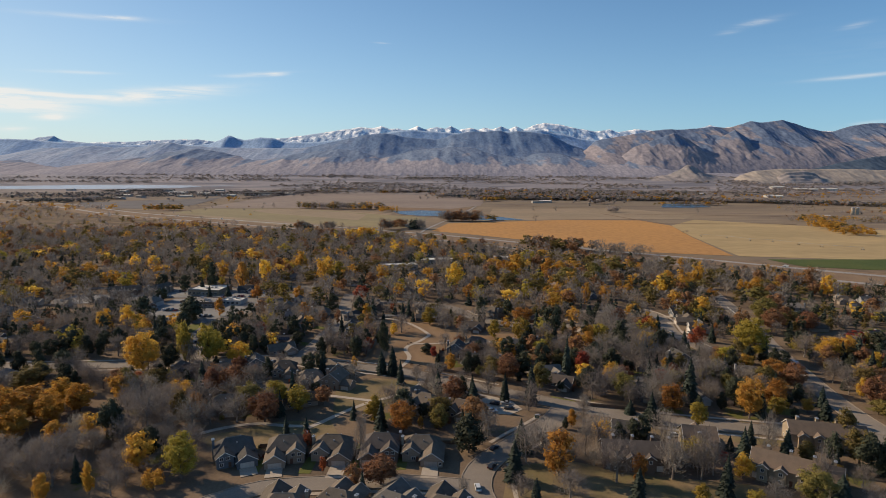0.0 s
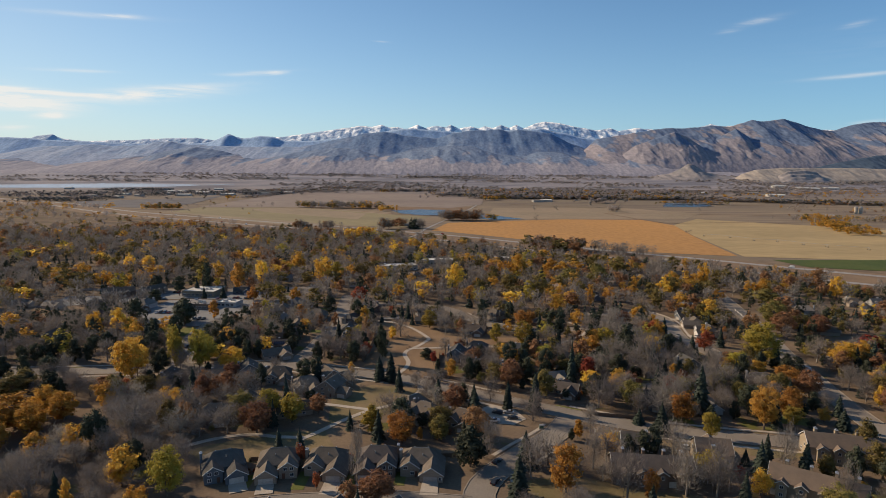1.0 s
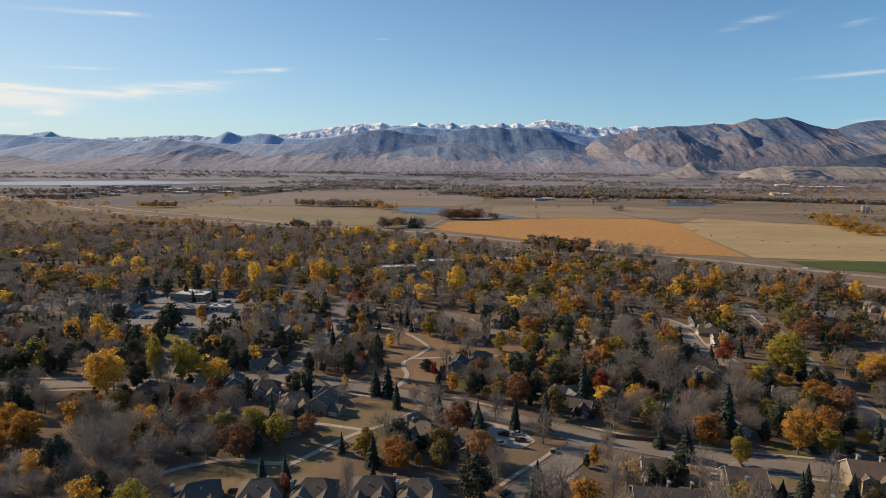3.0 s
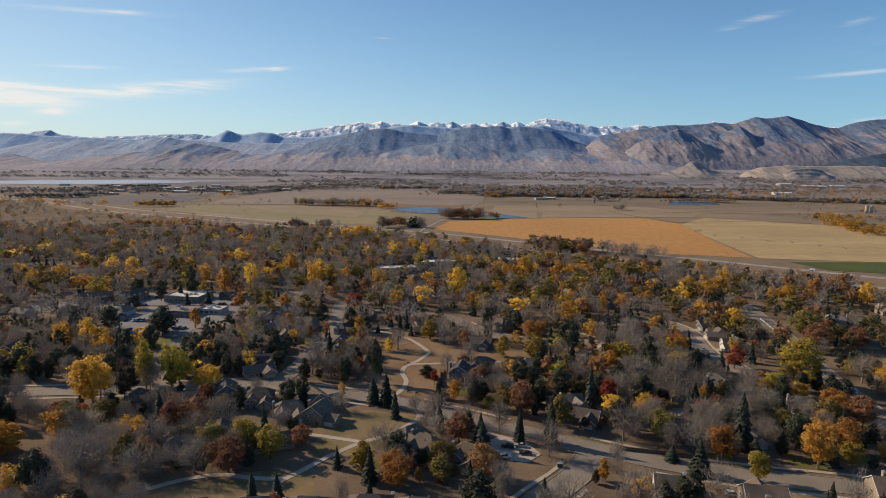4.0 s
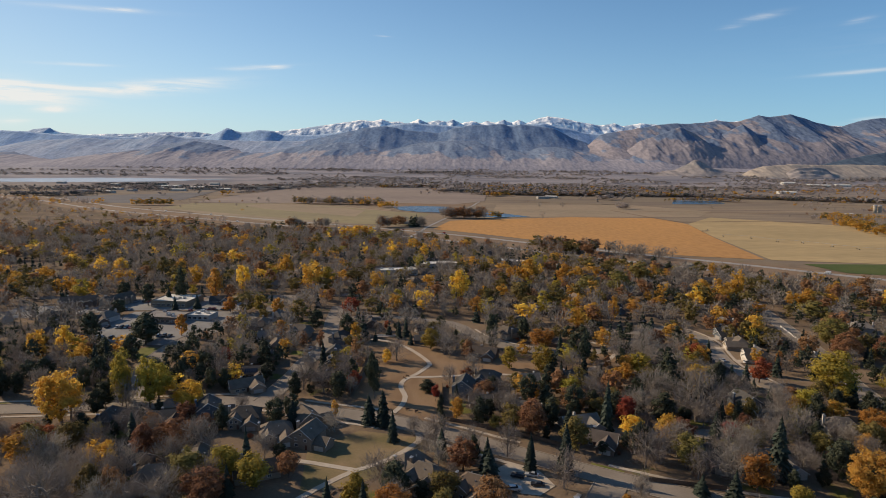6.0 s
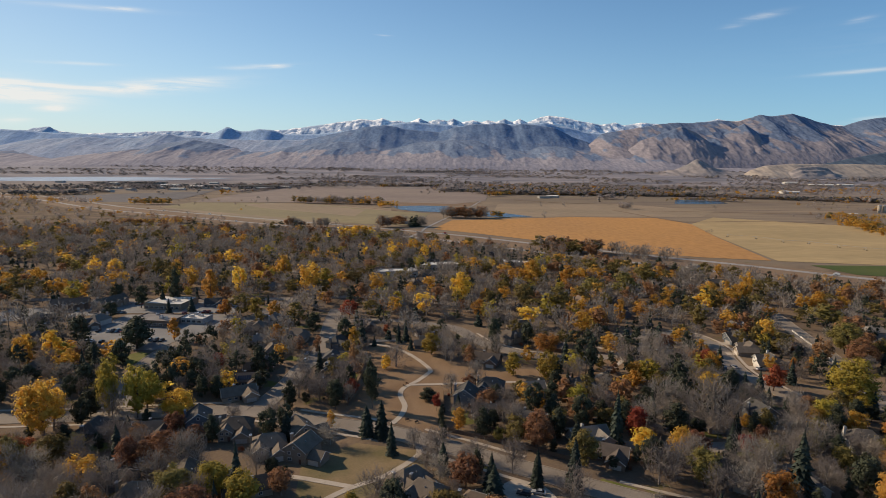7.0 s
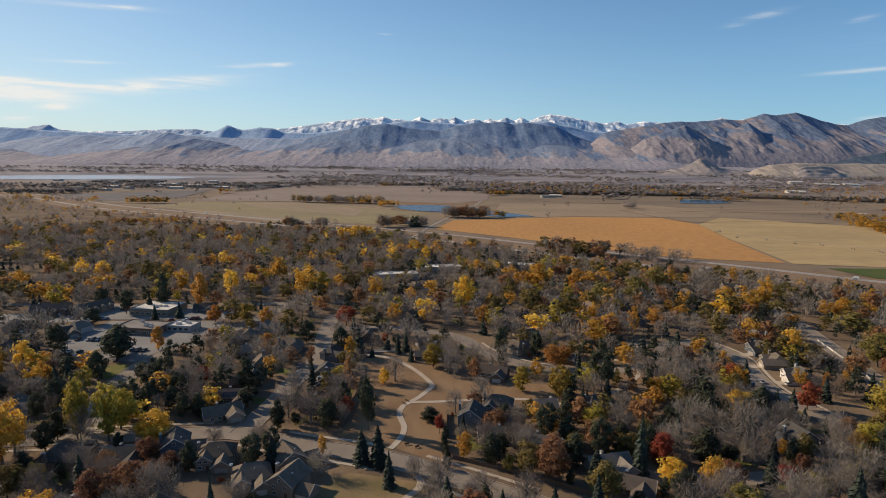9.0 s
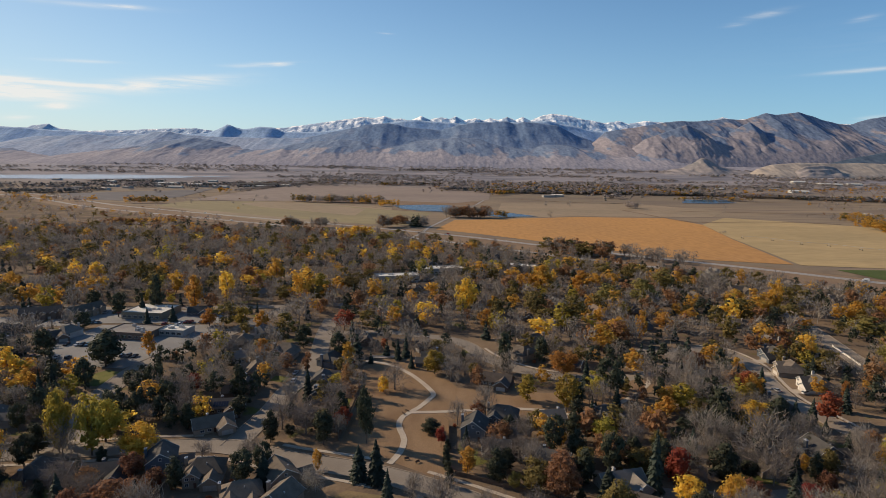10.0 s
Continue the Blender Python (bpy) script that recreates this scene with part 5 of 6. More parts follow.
def spruce_crown(seed, tiers, fronds, taper=1.0):
    """Tiers of drooping fronds, uneven in reach, round a dense dark heart."""
    gen = np.random.default_rng(seed)
    out, heart = [], []
    for t in range(tiers):
        f = t / (tiers - 1)
        z = 0.7 + 9.0 * f
        r = 4.0 * (1 - f) ** taper * gen.uniform(0.82, 1.15) + 0.15
        n = max(5, int(fronds * (1 - 0.6 * f)))
        for k in range(n):
            a = 2 * math.pi * (k + gen.uniform(-0.4, 0.4)) / n + t * 1.3
            rr = r * gen.uniform(0.6, 1.18)
            d, s = np.array([math.cos(a), math.sin(a), 0]), np.array([-math.sin(a), math.cos(a), 0])
            w = rr * 3.2 / n + 0.08
            zz = z + gen.uniform(-0.25, 0.25)
            p0 = d * rr * 0.1 + (0, 0, zz + 0.3)
            p1 = d * rr * 0.6 + (0, 0, zz - rr * 0.05)
            p2 = d * rr + (0, 0, zz - rr * 0.2 + gen.uniform(-.15, .15))
            out.append((p0 - s * w * 0.5, p0 + s * w * 0.5, p1 + s * w, p1 - s * w))
            heart.append((p1 - s * w, p1 + s * w, p2))
            dn = np.array([0, 0, -w * 0.9])
            heart.append((p0, p1 + dn * 0.9, p2))
        if t % 2 == 0 and f < 0.9:
            heart.extend(clump(np.array([0, 0, z + 0.3]), max(0.3, r * 0.62), 0.9, gen))
    out.append((np.array([-.12, 0, 9.4]), np.array([.12, 0, 9.4]), np.array([.02, 0, 10.1]), np.array([-.02, 0, 10.1])))
    out.append((np.array([0, -.12, 9.4]), np.array([0, .12, 9.4]), np.array([0, .02, 10.1]), np.array([0, -.02, 10.1])))
    return np.concatenate([split(out), np.array(heart)])


FORMS = ("round", "oval", "vase", "pyramid")
NEAR, MID, FAR, TINY, MIDA, DOT = {}, {}, {}, {}, {}, {}     # kind: list of (trunk mesh, crown mesh); far ones as bare arrays
for ki, kind in enumerate(("yellow", "gold", "orange", "red", "russet", "lime", "olive")):
    NEAR[kind], MID[kind], FAR[kind], TINY[kind] = [], [], [], []
    for v in range(4):
        seed = 100 * ki + v
        form = FORMS[(v + ki) % 4]
        q, cs = broadleaf(form, seed, 44, 40, 0.27, 1.25)
        NEAR[kind].append((trunk_mesh(cs, BARK, seed), tris_mesh("crown", q, LEAF[kind])))
        MID[kind].append((trunk_mesh(cs, BARK, seed, 6.0, 6), tris_mesh("crown", broadleaf(form, seed, 36, 20, 0.36, 1.25)[0], LEAF[kind])))
        FAR[kind].append(broadleaf(form, seed + 50, 22, 10, 0.5, 1.4)[0])
        TINY[kind].append(broadleaf(form, seed + 70, 9, 5, 0.75, 1.7)[0])
MID["pine"], MID["spruce"] = [], []
NEAR["pine"], FAR["pine"], TINY["pine"], NEAR["spruce"], FAR["spruce"], TINY["spruce"] = [], [], [], [], [], []
for v in range(3):
    form, taper = FORMS[(1, 3, 0)[v]], (0.85, 1.0, 0.75)[v]
    q, cs = broadleaf(form, 900 + v, 52, 40, 0.27, 1.3, 0.62)
    NEAR["pine"].append((trunk_mesh(cs, BARK, v, 8.5), tris_mesh("crown", q, LEAF["pine"])))
    FAR["pine"].append(broadleaf(form, 950 + v, 18, 10, 0.5, 1.5, 0.7)[0])
    MID["pine"].append((trunk_mesh(cs, BARK, v, 8.5, 5), tris_mesh("crown", broadleaf(form, 900 + v, 40, 20, 0.38, 1.35, 0.62)[0], LEAF["pine"])))
    TINY["pine"].append(broadleaf(form, 970 + v, 8, 5, 0.8, 1.6, 0.7)[0])
    NEAR["spruce"].append((trunk_mesh([], BARK, v, 9.0, 0), tris_mesh("crown", spruce_crown(30 + v, 25, 21, taper), LEAF["spruce"])))
    MID["spruce"].append((NEAR["spruce"][-1][0], tris_mesh("crown", spruce_crown(30 + v, 16, 15, taper), LEAF["spruce"])))
    FAR["spruce"].append(spruce_crown(60 + v, 7, 8, taper))
    TINY["spruce"].append(spruce_crown(80 + v, 4, 5))
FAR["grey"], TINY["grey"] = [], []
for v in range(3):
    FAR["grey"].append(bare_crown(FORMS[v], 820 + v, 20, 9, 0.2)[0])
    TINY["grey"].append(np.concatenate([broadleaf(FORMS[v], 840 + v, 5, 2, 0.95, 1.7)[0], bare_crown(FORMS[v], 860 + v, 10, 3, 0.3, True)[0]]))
for kind, m, th in (("bare", GREY_BARK, 0.036), ("birch", PALE_BARK, 0.034)):
    NEAR[kind], MID[kind], FAR[kind], TINY[kind] = [], [], [], []
    for v in range(4):
        q, cs = bare_crown(FORMS[v], 400 + v, 44, 30, th * 1.05)
        NEAR[kind].append((trunk_mesh(cs, m, 40 + v, 7.5, 30, 0.23), tris_mesh("crown", q, LEAF[kind])))
        MID[kind].append((trunk_mesh(cs, m, 40 + v, 7.5, 18, 0.23), tris_mesh("crown", bare_crown(FORMS[v], 400 + v, 40, 24, th * 1.35)[0], LEAF[kind])))
        MIDA[kind] = MIDA.get(kind, []) + [bare_crown(FORMS[v], 400 + v, 32, 14, 0.066, True)[0]]
        FAR[kind].append(bare_crown(FORMS[v], 450 + v, 24, 8, 0.135, True)[0])
        TINY[kind].append(bare_crown(FORMS[v], 470 + v, 16, 4, 0.22, True)[0])
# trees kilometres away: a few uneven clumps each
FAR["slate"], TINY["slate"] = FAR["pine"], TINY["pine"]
for kind in FAR:
    DOT[kind] = [broadleaf(FORMS[v], 990 + v, 3, 3, 1.0, 2.6, 0.8, 0.8)[0] for v in range(3)]

BIG = {}
for ki, kind in enumerate(("yellow", "gold", "orange", "russet", "lime", "olive")):
    q, cs = broadleaf(FORMS[ki % 3], 700 + ki, 90, 44, 0.17, 0.95)
    BIG[kind] = (trunk_mesh(cs, BARK, 700 + ki, 6.0, 24), tris_mesh("crown", q, LEAF[kind]))

LABELS = {
    "yellow": "broadleaf tree in bright yellow autumn leaf", "gold": "broadleaf tree in golden autumn leaf", "orange": "broadleaf tree in orange autumn leaf",
    "red": "maple tree in deep red autumn leaf", "russet": "broadleaf tree in dull russet autumn leaf", "lime": "tree turning from green to yellow",
    "olive": "broadleaf tree still in olive green leaf", "bare": "leafless grey-brown tree with fine twigs", "birch": "leafless tree with pale bark and twigs",
    "slate": "conifers far off on the plain, needle colour paled for haze", "grey": "leafless trees far off on the plain, twig colour paled for haze", "spruce": "dark blue-green conical spruce tree", "pine": "dark green pine tree with layered branches"}
NAMES = {"spruce": "spruce_tree", "pine": "pine_tree", "bare": "bare_tree", "birch": "bare_tree", "red": "maple_tree"}
TREES = []
tr = random.Random(21)


def tree(kind, x, y, h, w):
    root = tagged(new(NAMES.get(kind, "autumn_tree")), LABELS[kind], "tree", "neighbourhood trees")
    root.matrix_world = pose(x, y, land_z(y), 0, 0, tr.uniform(0, 360)) @ Matrix.Diagonal((w / 8, w / 8, h / 10, 1))
    trunk, crown = tr.choice((NEAR if y < 335 else MID)[kind])
    if w > 13.5 and y < 420 and kind in BIG:
        trunk, crown = BIG[kind]
    part("trunk", trunk, root)
    part("crown", crown, root)
    TREES.append((x, y, w))


def plant(kind, rows):
    for x, y, h, w in rows:
        if 15 < x < 40 and 226 < y < 246 and h > 5:
            continue
        h, w = h * 1.12, w * 1.15
        if y < 620:
            tree(kind, x, y, h, w)
        else:
            WOODS.setdefault(kind, []).append((x, y, h, w))
            TREES.append((x, y, w))


WOODS = {}
plant("yellow", [
    (105, 193, 8.5, 7.6), (-9, 232, 5.1, 2.9), (-154, 292, 24, 16.4), (-47, 304, 7.1, 3.7), (-190, 359, 11.1, 9.1), (-190, 365, 11.2, 8.1),
    (-32, 374, 7.1, 6.4), (191, 424, 14.9, 12.5), (85, 440, 13.9, 15.3), (115, 463, 16.7, 8.9), (-116, 465, 13, 8.1), (330, 495, 17.8, 15.6),
    (-57, 522, 8, 6.4), (11, 524, 22.2, 15.6), (210, 542, 13.7, 14.3), (-167, 544, 21.1, 12.4), (-112, 550, 24, 20.4), (-371, 567, 11.2, 10),
    (-362, 573, 9.3, 7.1), (289, 577, 12.5, 11.2), (121, 600, 13.5, 15.9), (-304, 611, 16, 15.2),
])
plant("yellow", [
    (-150, 614, 20, 17.4), (-331, 625, 16.9, 14.4), (-488, 706, 14.1, 18.9), (-60, 723, 19.7, 14.2), (-362, 725, 10.5, 14.3), (-487, 727, 12.5, 16.9),
    (-468, 728, 14.5, 15.7), (-95, 747, 16.3, 10.7),
])
plant("olive", [
    (158, 219, 14, 8.4), (-112, 240, 11.6, 8.8), (-199, 272, 11.1, 16.8), (227, 406, 16.8, 18.9), (255, 466, 13, 21.1), (79, 487, 19.7, 16.1),
    (57, 504, 15.9, 16.8), (113, 534, 17.3, 22), (139, 535, 22.2, 22), (-75, 579, 15.1, 22), (174, 588, 20.2, 19.8), (-258, 598, 20, 11.7),
    (177, 646, 14.6, 13.8),
])
plant("gold", [
    (-129, 177, 9.2, 5.9), (-116, 181, 11.4, 4), (63, 221, 7.8, 8.5), (-176, 227, 16, 14.5), (54, 234, 7.6, 4.4), (-176, 241, 13.8, 20.2),
    (-173, 255, 12.1, 13.3), (198, 266, 9.5, 5.5), (-134, 280, 8.3, 6.3), (-111, 310, 12.6, 14.2), (217, 320, 14.3, 16.2), (121, 340, 11.2, 13.9),
    (91, 358, 10.4, 7.4), (134, 368, 13, 8.2), (-224, 379, 15.1, 9.1), (-208, 379, 16.8, 11.7), (-54, 411, 11.5, 8.5), (226, 484, 8.7, 11),
    (99, 498, 10.7, 8.7), (273, 504, 15.4, 14.1), (296, 512, 9.2, 12.6), (213, 521, 13.1, 16.5),
])
plant("gold", [
    (222, 521, 11.3, 9.1), (234, 532, 24, 10.3), (-218, 573, 16.5, 12.1), (-356, 581, 13.1, 11.3), (73, 582, 23.6, 22), (61, 584, 17.9, 15.5),
    (-165, 588, 12.2, 12.5), (108, 591, 18.1, 19.9), (-12, 760, 18.7, 17.8), (-40, 773, 16.9, 18.1),
])
plant("russet", [
    (-30, 186, 8.1, 5.8), (-21, 188, 10.2, 12.4), (-105, 240, 11.6, 7.6), (-54, 256, 8.4, 8.5), (198, 256, 15, 13.3), (-109, 267, 13.4, 9.7),
    (-101, 273, 12.7, 14.1), (-156, 274, 10.6, 12.7), (172, 276, 14.3, 11.9), (-109, 286, 5.7, 7.7), (-101, 287, 5, 11.6), (33, 288, 14.4, 12),
    (-97, 292, 6, 7.1), (36, 299, 10.3, 10.4), (17, 324, 8.8, 9.4), (156, 324, 7.4, 8.8), (10, 348, 6.7, 6.4), (-48, 370, 14.3, 5.8),
    (221, 384, 15.6, 15.8), (245, 384, 13.9, 14.5), (201, 385, 14.9, 11.1), (-73, 399, 10.4, 4.8),
])
plant("russet", [
    (123, 404, 11.3, 11.8), (-89, 542, 14.2, 8.6), (353, 556, 15, 13.7), (-361, 623, 10.7, 11.1), (-259, 644, 12.8, 14.3),
])
plant("bare", [
    (7, 180, 6.3, 4), (42, 180, 8.6, 12), (26, 181, 7, 8.1), (127, 184, 15.8, 5.3), (-140, 189, 11.2, 14.6), (60, 190, 14.4, 12.5),
    (80, 192, 16.8, 10.5), (90, 192, 16.4, 10.6), (-136, 198, 12.2, 15.1), (-29, 199, 19.6, 5.2), (121, 207, 16.8, 6.7), (54, 210, 12.4, 7.9),
    (-120, 228, 17.3, 19.3), (60, 239, 11.6, 7.5), (-89, 268, 14.9, 13.8), (102, 270, 13.5, 13.9), (22, 271, 12.6, 8.4), (10, 278, 8.3, 8.6),
    (-13, 288, 7.5, 7.7), (26, 303, 11.9, 10.3), (-72, 305, 9.1, 6.2), (106, 305, 21.5, 18.7),
])
plant("bare", [
    (-138, 310, 12.6, 8.5), (142, 310, 14.5, 8.5), (-71, 312, 8.5, 7.7), (93, 321, 15, 13.3), (132, 331, 10.3, 9.2), (13, 348, 13.4, 9.8),
    (-70, 356, 13.8, 6.1), (110, 375, 17.4, 10.7), (-27, 377, 11.7, 13.5), (54, 419, 13.1, 11.1), (212, 577, 20.3, 22),
])
plant("lime", [
    (-90, 191, 15.9, 12.2), (107, 234, 11.1, 6.9), (-75, 253, 12, 13.2), (-129, 312, 21.4, 10.7), (-142, 314, 21.3, 8.6), (-146, 321, 19.7, 8.2),
    (-130, 322, 15.9, 13.7), (176, 326, 22.4, 22), (48, 355, 15.5, 11.5), (98, 358, 11, 11.6), (33, 366, 11.3, 10), (65, 370, 11.7, 10.2),
    (-9, 398, 11.9, 12.4), (-131, 473, 13.6, 10.7), (-101, 565, 17.3, 15.9),
])
plant("spruce", [
    (130, 179, 8.4, 6.8), (-26, 180, 8.9, 3.2), (94, 182, 12.9, 5.7), (-125, 189, 8.8, 3.8), (25, 191, 13.2, 7.6), (129, 191, 8.2, 4.6),
    (30, 212, 12, 7.7), (110, 213, 5.9, 3.7), (-24, 220, 7.6, 3.3), (-62, 222, 8.4, 3.8), (-54, 222, 8.6, 4.3), (18, 231, 13.4, 5.9),
    (89, 239, 12.1, 7.6), (-38, 241, 8, 3.5), (166, 243, 8.1, 6.6), (83, 248, 6.2, 5.2), (14, 254, 11.2, 7.9), (-68, 256, 16.4, 5.3),
    (113, 258, 20, 8.6), (41, 261, 16.6, 6.5), (29, 262, 12.3, 4.9), (-97, 281, 8.3, 4.6),
])
plant("spruce", [
    (-21, 283, 11.5, 4.7), (48, 289, 10.5, 6.6), (-62, 293, 11.2, 6.6), (64, 293, 19.8, 6.3), (-26, 296, 14.1, 6.7), (-32, 298, 11.3, 6.7),
    (234, 320, 13.3, 7.1), (54, 336, 13.3, 7), (-175, 352, 12.8, 4.2), (-182, 362, 12.6, 4.6), (-176, 362, 14, 5.1), (-64, 363, 14.5, 5),
    (62, 380, 14.7, 5.5), (81, 381, 6.5, 3.8), (-21, 406, 8.1, 3.5), (192, 412, 11.1, 6.4), (-29, 418, 10.9, 4.3), (-232, 419, 10.2, 6.5),
    (-25, 423, 11.4, 5.1), (-194, 480, 10.4, 5), (-182, 489, 10.5, 6), (-211, 507, 12.3, 6.2),
])
plant("spruce", [
    (41, 732, 15.9, 10.5), (73, 756, 9.6, 6.8), (80, 756, 8.2, 6.8),
])
plant("red", [
    (-42, 195, 6.1, 2.6), (103, 203, 4.7, 3.5), (-51, 211, 8.1, 3.2), (74, 299, 12.9, 10.4), (-5, 322, 7.5, 3.6), (155, 349, 12.1, 11.9),
    (132, 372, 12.8, 7), (-38, 436, 6.3, 4.5), (-67, 474, 13.2, 13.2),
])
plant("orange", [
    (134, 187, 7.6, 5.8), (67, 189, 10, 5.8), (41, 194, 16.2, 11.1), (-16, 227, 12.8, 12), (133, 243, 17.2, 13.7), (102, 250, 12.5, 10.4),
    (170, 290, 10.7, 12.5), (4, 303, 9.5, 6.2), (89, 350, 8.7, 9.9), (176, 369, 9.7, 4.1), (188, 374, 8.1, 6.4), (55, 397, 12.2, 15.7),
    (-100, 416, 10.9, 9.3), (-163, 420, 13.2, 8), (-154, 479, 10.8, 11.7), (22, 481, 11.7, 12.6), (137, 482, 10.4, 15.1), (-46, 493, 9.8, 7.8),
    (-179, 516, 24, 14.5), (157, 517, 9.3, 7.3), (328, 533, 14.4, 13.1), (-105, 650, 11.8, 11.6),
])
plant("pine", [
    (150, 195, 14.6, 8.5), (-108, 204, 12.5, 8.8), (10, 211, 14.5, 12.5), (76, 216, 12.1, 8.3), (-130, 220, 15.6, 9.4), (51, 232, 4.9, 2.9),
    (89, 300, 13.2, 11.4), (53, 303, 15.6, 7.8), (18, 305, 8.1, 5.4), (-149, 313, 10.7, 8.6), (44, 316, 9.8, 7.8), (36, 318, 14.3, 7.4),
    (130, 320, 7.5, 5.7), (-69, 324, 11.8, 6.7), (-33, 324, 21.3, 6.6), (-9, 333, 5.9, 8.3), (105, 338, 17.3, 12.3), (-128, 339, 11.8, 8.1),
    (-139, 344, 12.8, 7.7), (-46, 345, 11.2, 7.3), (-38, 346, 9.4, 5.3), (-186, 353, 8.2, 12.4),
])
plant("pine", [
    (-94, 363, 14.5, 9.3), (-133, 366, 15.6, 7.5), (70, 367, 21.2, 10.7), (-168, 372, 14.4, 9), (-148, 376, 8.2, 9), (-173, 380, 8.6, 7.8),
    (27, 401, 12.5, 6.4), (-176, 402, 16, 14.6), (-179, 410, 16, 18), (-214, 413, 15.6, 10.7), (47, 414, 14.5, 7.9), (-60, 417, 14.7, 9.4),
    (28, 420, 14.7, 9.4), (94, 430, 10.1, 8.3), (-84, 437, 12.6, 9.8), (-229, 470, 10.1, 10.6), (-222, 497, 17.4, 10.4), (-249, 515, 13.4, 10.8),
    (-206, 517, 24, 10.9),
])


def open_place(x, y, gap):
    if near_line(x, y, -2.8) or any(inside(x, y, c) for c in CLEAR):
        return False
    if any((x - a) ** 2 + (y - b) ** 2 < (r * 0.95) ** 2 for a, b, r in HOUSES):
        return False
    return True


def crowded(x, y, gap, cells={}):
    if not cells:
        for a, b, w in TREES:
            cells.setdefault((int(a // 12), int(b // 12)), []).append((a, b))
    cx, cy = int(x // 12), int(y // 12)
    for i in (-1, 0, 1):
        for j in (-1, 0, 1):
            for a, b in cells.get((cx + i, cy + j), ()):
                if (a - x) ** 2 + (b - y) ** 2 < gap * gap:
                    return True
    cells.setdefault((cx, cy), []).append((x, y))
    return False


MIX = ("bare",) * 40 + ("birch",) * 4 + ("russet",) * 6 + ("pine",) * 19 + ("spruce",) * 13 + ("gold",) * 5 + ("lime",) * 3 + ("olive",) * 8 + ("orange",) * 1 + ("yellow",) * 1 + ("red",) * 1
FAR_MIX = ("bare",) * 46 + ("birch",) * 5 + ("pine",) * 20 + ("spruce",) * 13 + ("russet",) * 6 + ("olive",) * 8 + ("gold",) * 4 + ("yellow",) * 1 + ("lime",) * 3 + ("orange",) * 1
fill = random.Random(5)
wild = []
for attempt in range(52000):
    # denser sampling nearby: draw the distance first
    y = 172 + (fill.random() ** 0.72) * 800
    x = fill.uniform(-0.86, 0.84) * (y + 15)
    if y > np.interp(x, HW[:, 0], HW[:, 1]) - 98 - 8 * min(1, max(0, x / 60)) - 0.3 * max(0, -120 - x):
        continue
    n = noise.noise((x * 0.02, y * 0.02, 4.0))
    if n < -0.45 or (-92 < x < 14 and y < 230) or not open_place(x, y, 3):
        continue
    if crowded(x, y, 6.0 if y < 430 else 8.3):
        continue
    kind = fill.choice(MIX)
    if x < -60 and 290 < y < 480 and fill.random() < 0.6:
        kind = fill.choice(("pine", "pine", "bare"))
    if y > 430:
        kind = fill.choice(FAR_MIX)
    if x < -88 and y < 262:
        kind = fill.choice(("bare", "bare", "bare", "birch", "gold"))
    if x > 40 and y < 430 and kind == "bare" and fill.random() < 0.3:
        kind = fill.choice(("pine", "spruce", "spruce", "olive"))
    if x > 150 and 370 < y < 520 and fill.random() < 0.4:
        kind = fill.choice(("olive", "pine", "russet", "pine"))
    tall = kind in ("spruce", "pine")
    h = (fill.uniform(6.5, 14.5) if y < 430 else fill.uniform(9, 18.5)) if not tall else fill.uniform(5, 15)
    w = h * ((fill.uniform(0.42, 0.55) if kind == "spruce" else fill.uniform(0.55, 0.8)) if tall else fill.uniform(0.8, 1.15))
    wild.append((y, x, kind, h, w))
# the nearest stand as trees of their own, the rest as woodland
COUNT = {}
for y, x, kind, h, w in sorted(wild):
    sort = NAMES.get(kind, "autumn_tree")
    COUNT[sort] = COUNT.get(sort, 0) + 1
    if COUNT[sort] <= {"bare_tree": 250, "autumn_tree": 90, "pine_tree": 140, "spruce_tree": 90}.get(sort, 30):
        tree(kind, x, y, h, w)
    else:
        WOODS.setdefault(kind, []).append((x, y, h, w))


def belt(kinds, n, x0, y0, x1, y1, spread, lo, hi):
    """A loose belt of trees along a line on the plain."""
    for i in range(n):
        t = fill.random()
        x, y = x0 + (x1 - x0) * t + fill.gauss(0, spread * 2), y0 + (y1 - y0) * t + fill.gauss(0, spread)
        h = fill.uniform(lo, hi)
        kind = fill.choice(kinds)
        # past 1700 m, swap in the kinds whose colours carry haze
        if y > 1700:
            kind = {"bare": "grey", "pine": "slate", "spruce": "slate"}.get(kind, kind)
        for k in range(2 if y > 1700 else 1):
            q = 0.8 if y > 1700 else 1.0
            WOODS.setdefault(kind, []).append((x + k * fill.gauss(0, 14), y + k * fill.gauss(0, 8), h * q, h * q * fill.uniform(0.9, 1.4)))


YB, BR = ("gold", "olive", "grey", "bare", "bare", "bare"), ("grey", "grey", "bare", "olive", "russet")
belt(YB, 90, -390, 1640, -180, 1610, 8, 15, 24)
belt(("gold", "olive", "gold"), 9, -172, 1512, -128, 1552, 4, 14, 18)
belt(("bare", "bare", "russet"), 44, 8, 1250, 70, 1246, 7, 18, 27)
belt(("gold", "olive"), 6, 98, 1262, 112, 1275, 3, 12, 16)
belt(("spruce",), 4, -72, 1134, -56, 1068, 4, 16, 21)
belt(("bare", "bare", "russet"), 12, -108, 1056, -84, 1098, 6, 16, 24)
belt(("bare",), 4, -44, 1066, -38, 1072, 3, 18, 22)
belt(("bare", "bare", "russet"), 20, -252, 1045, -185, 1048, 5, 13, 21)
belt(("spruce", "pine"), 8, -290, 1040, -225, 1010, 5, 10, 14)
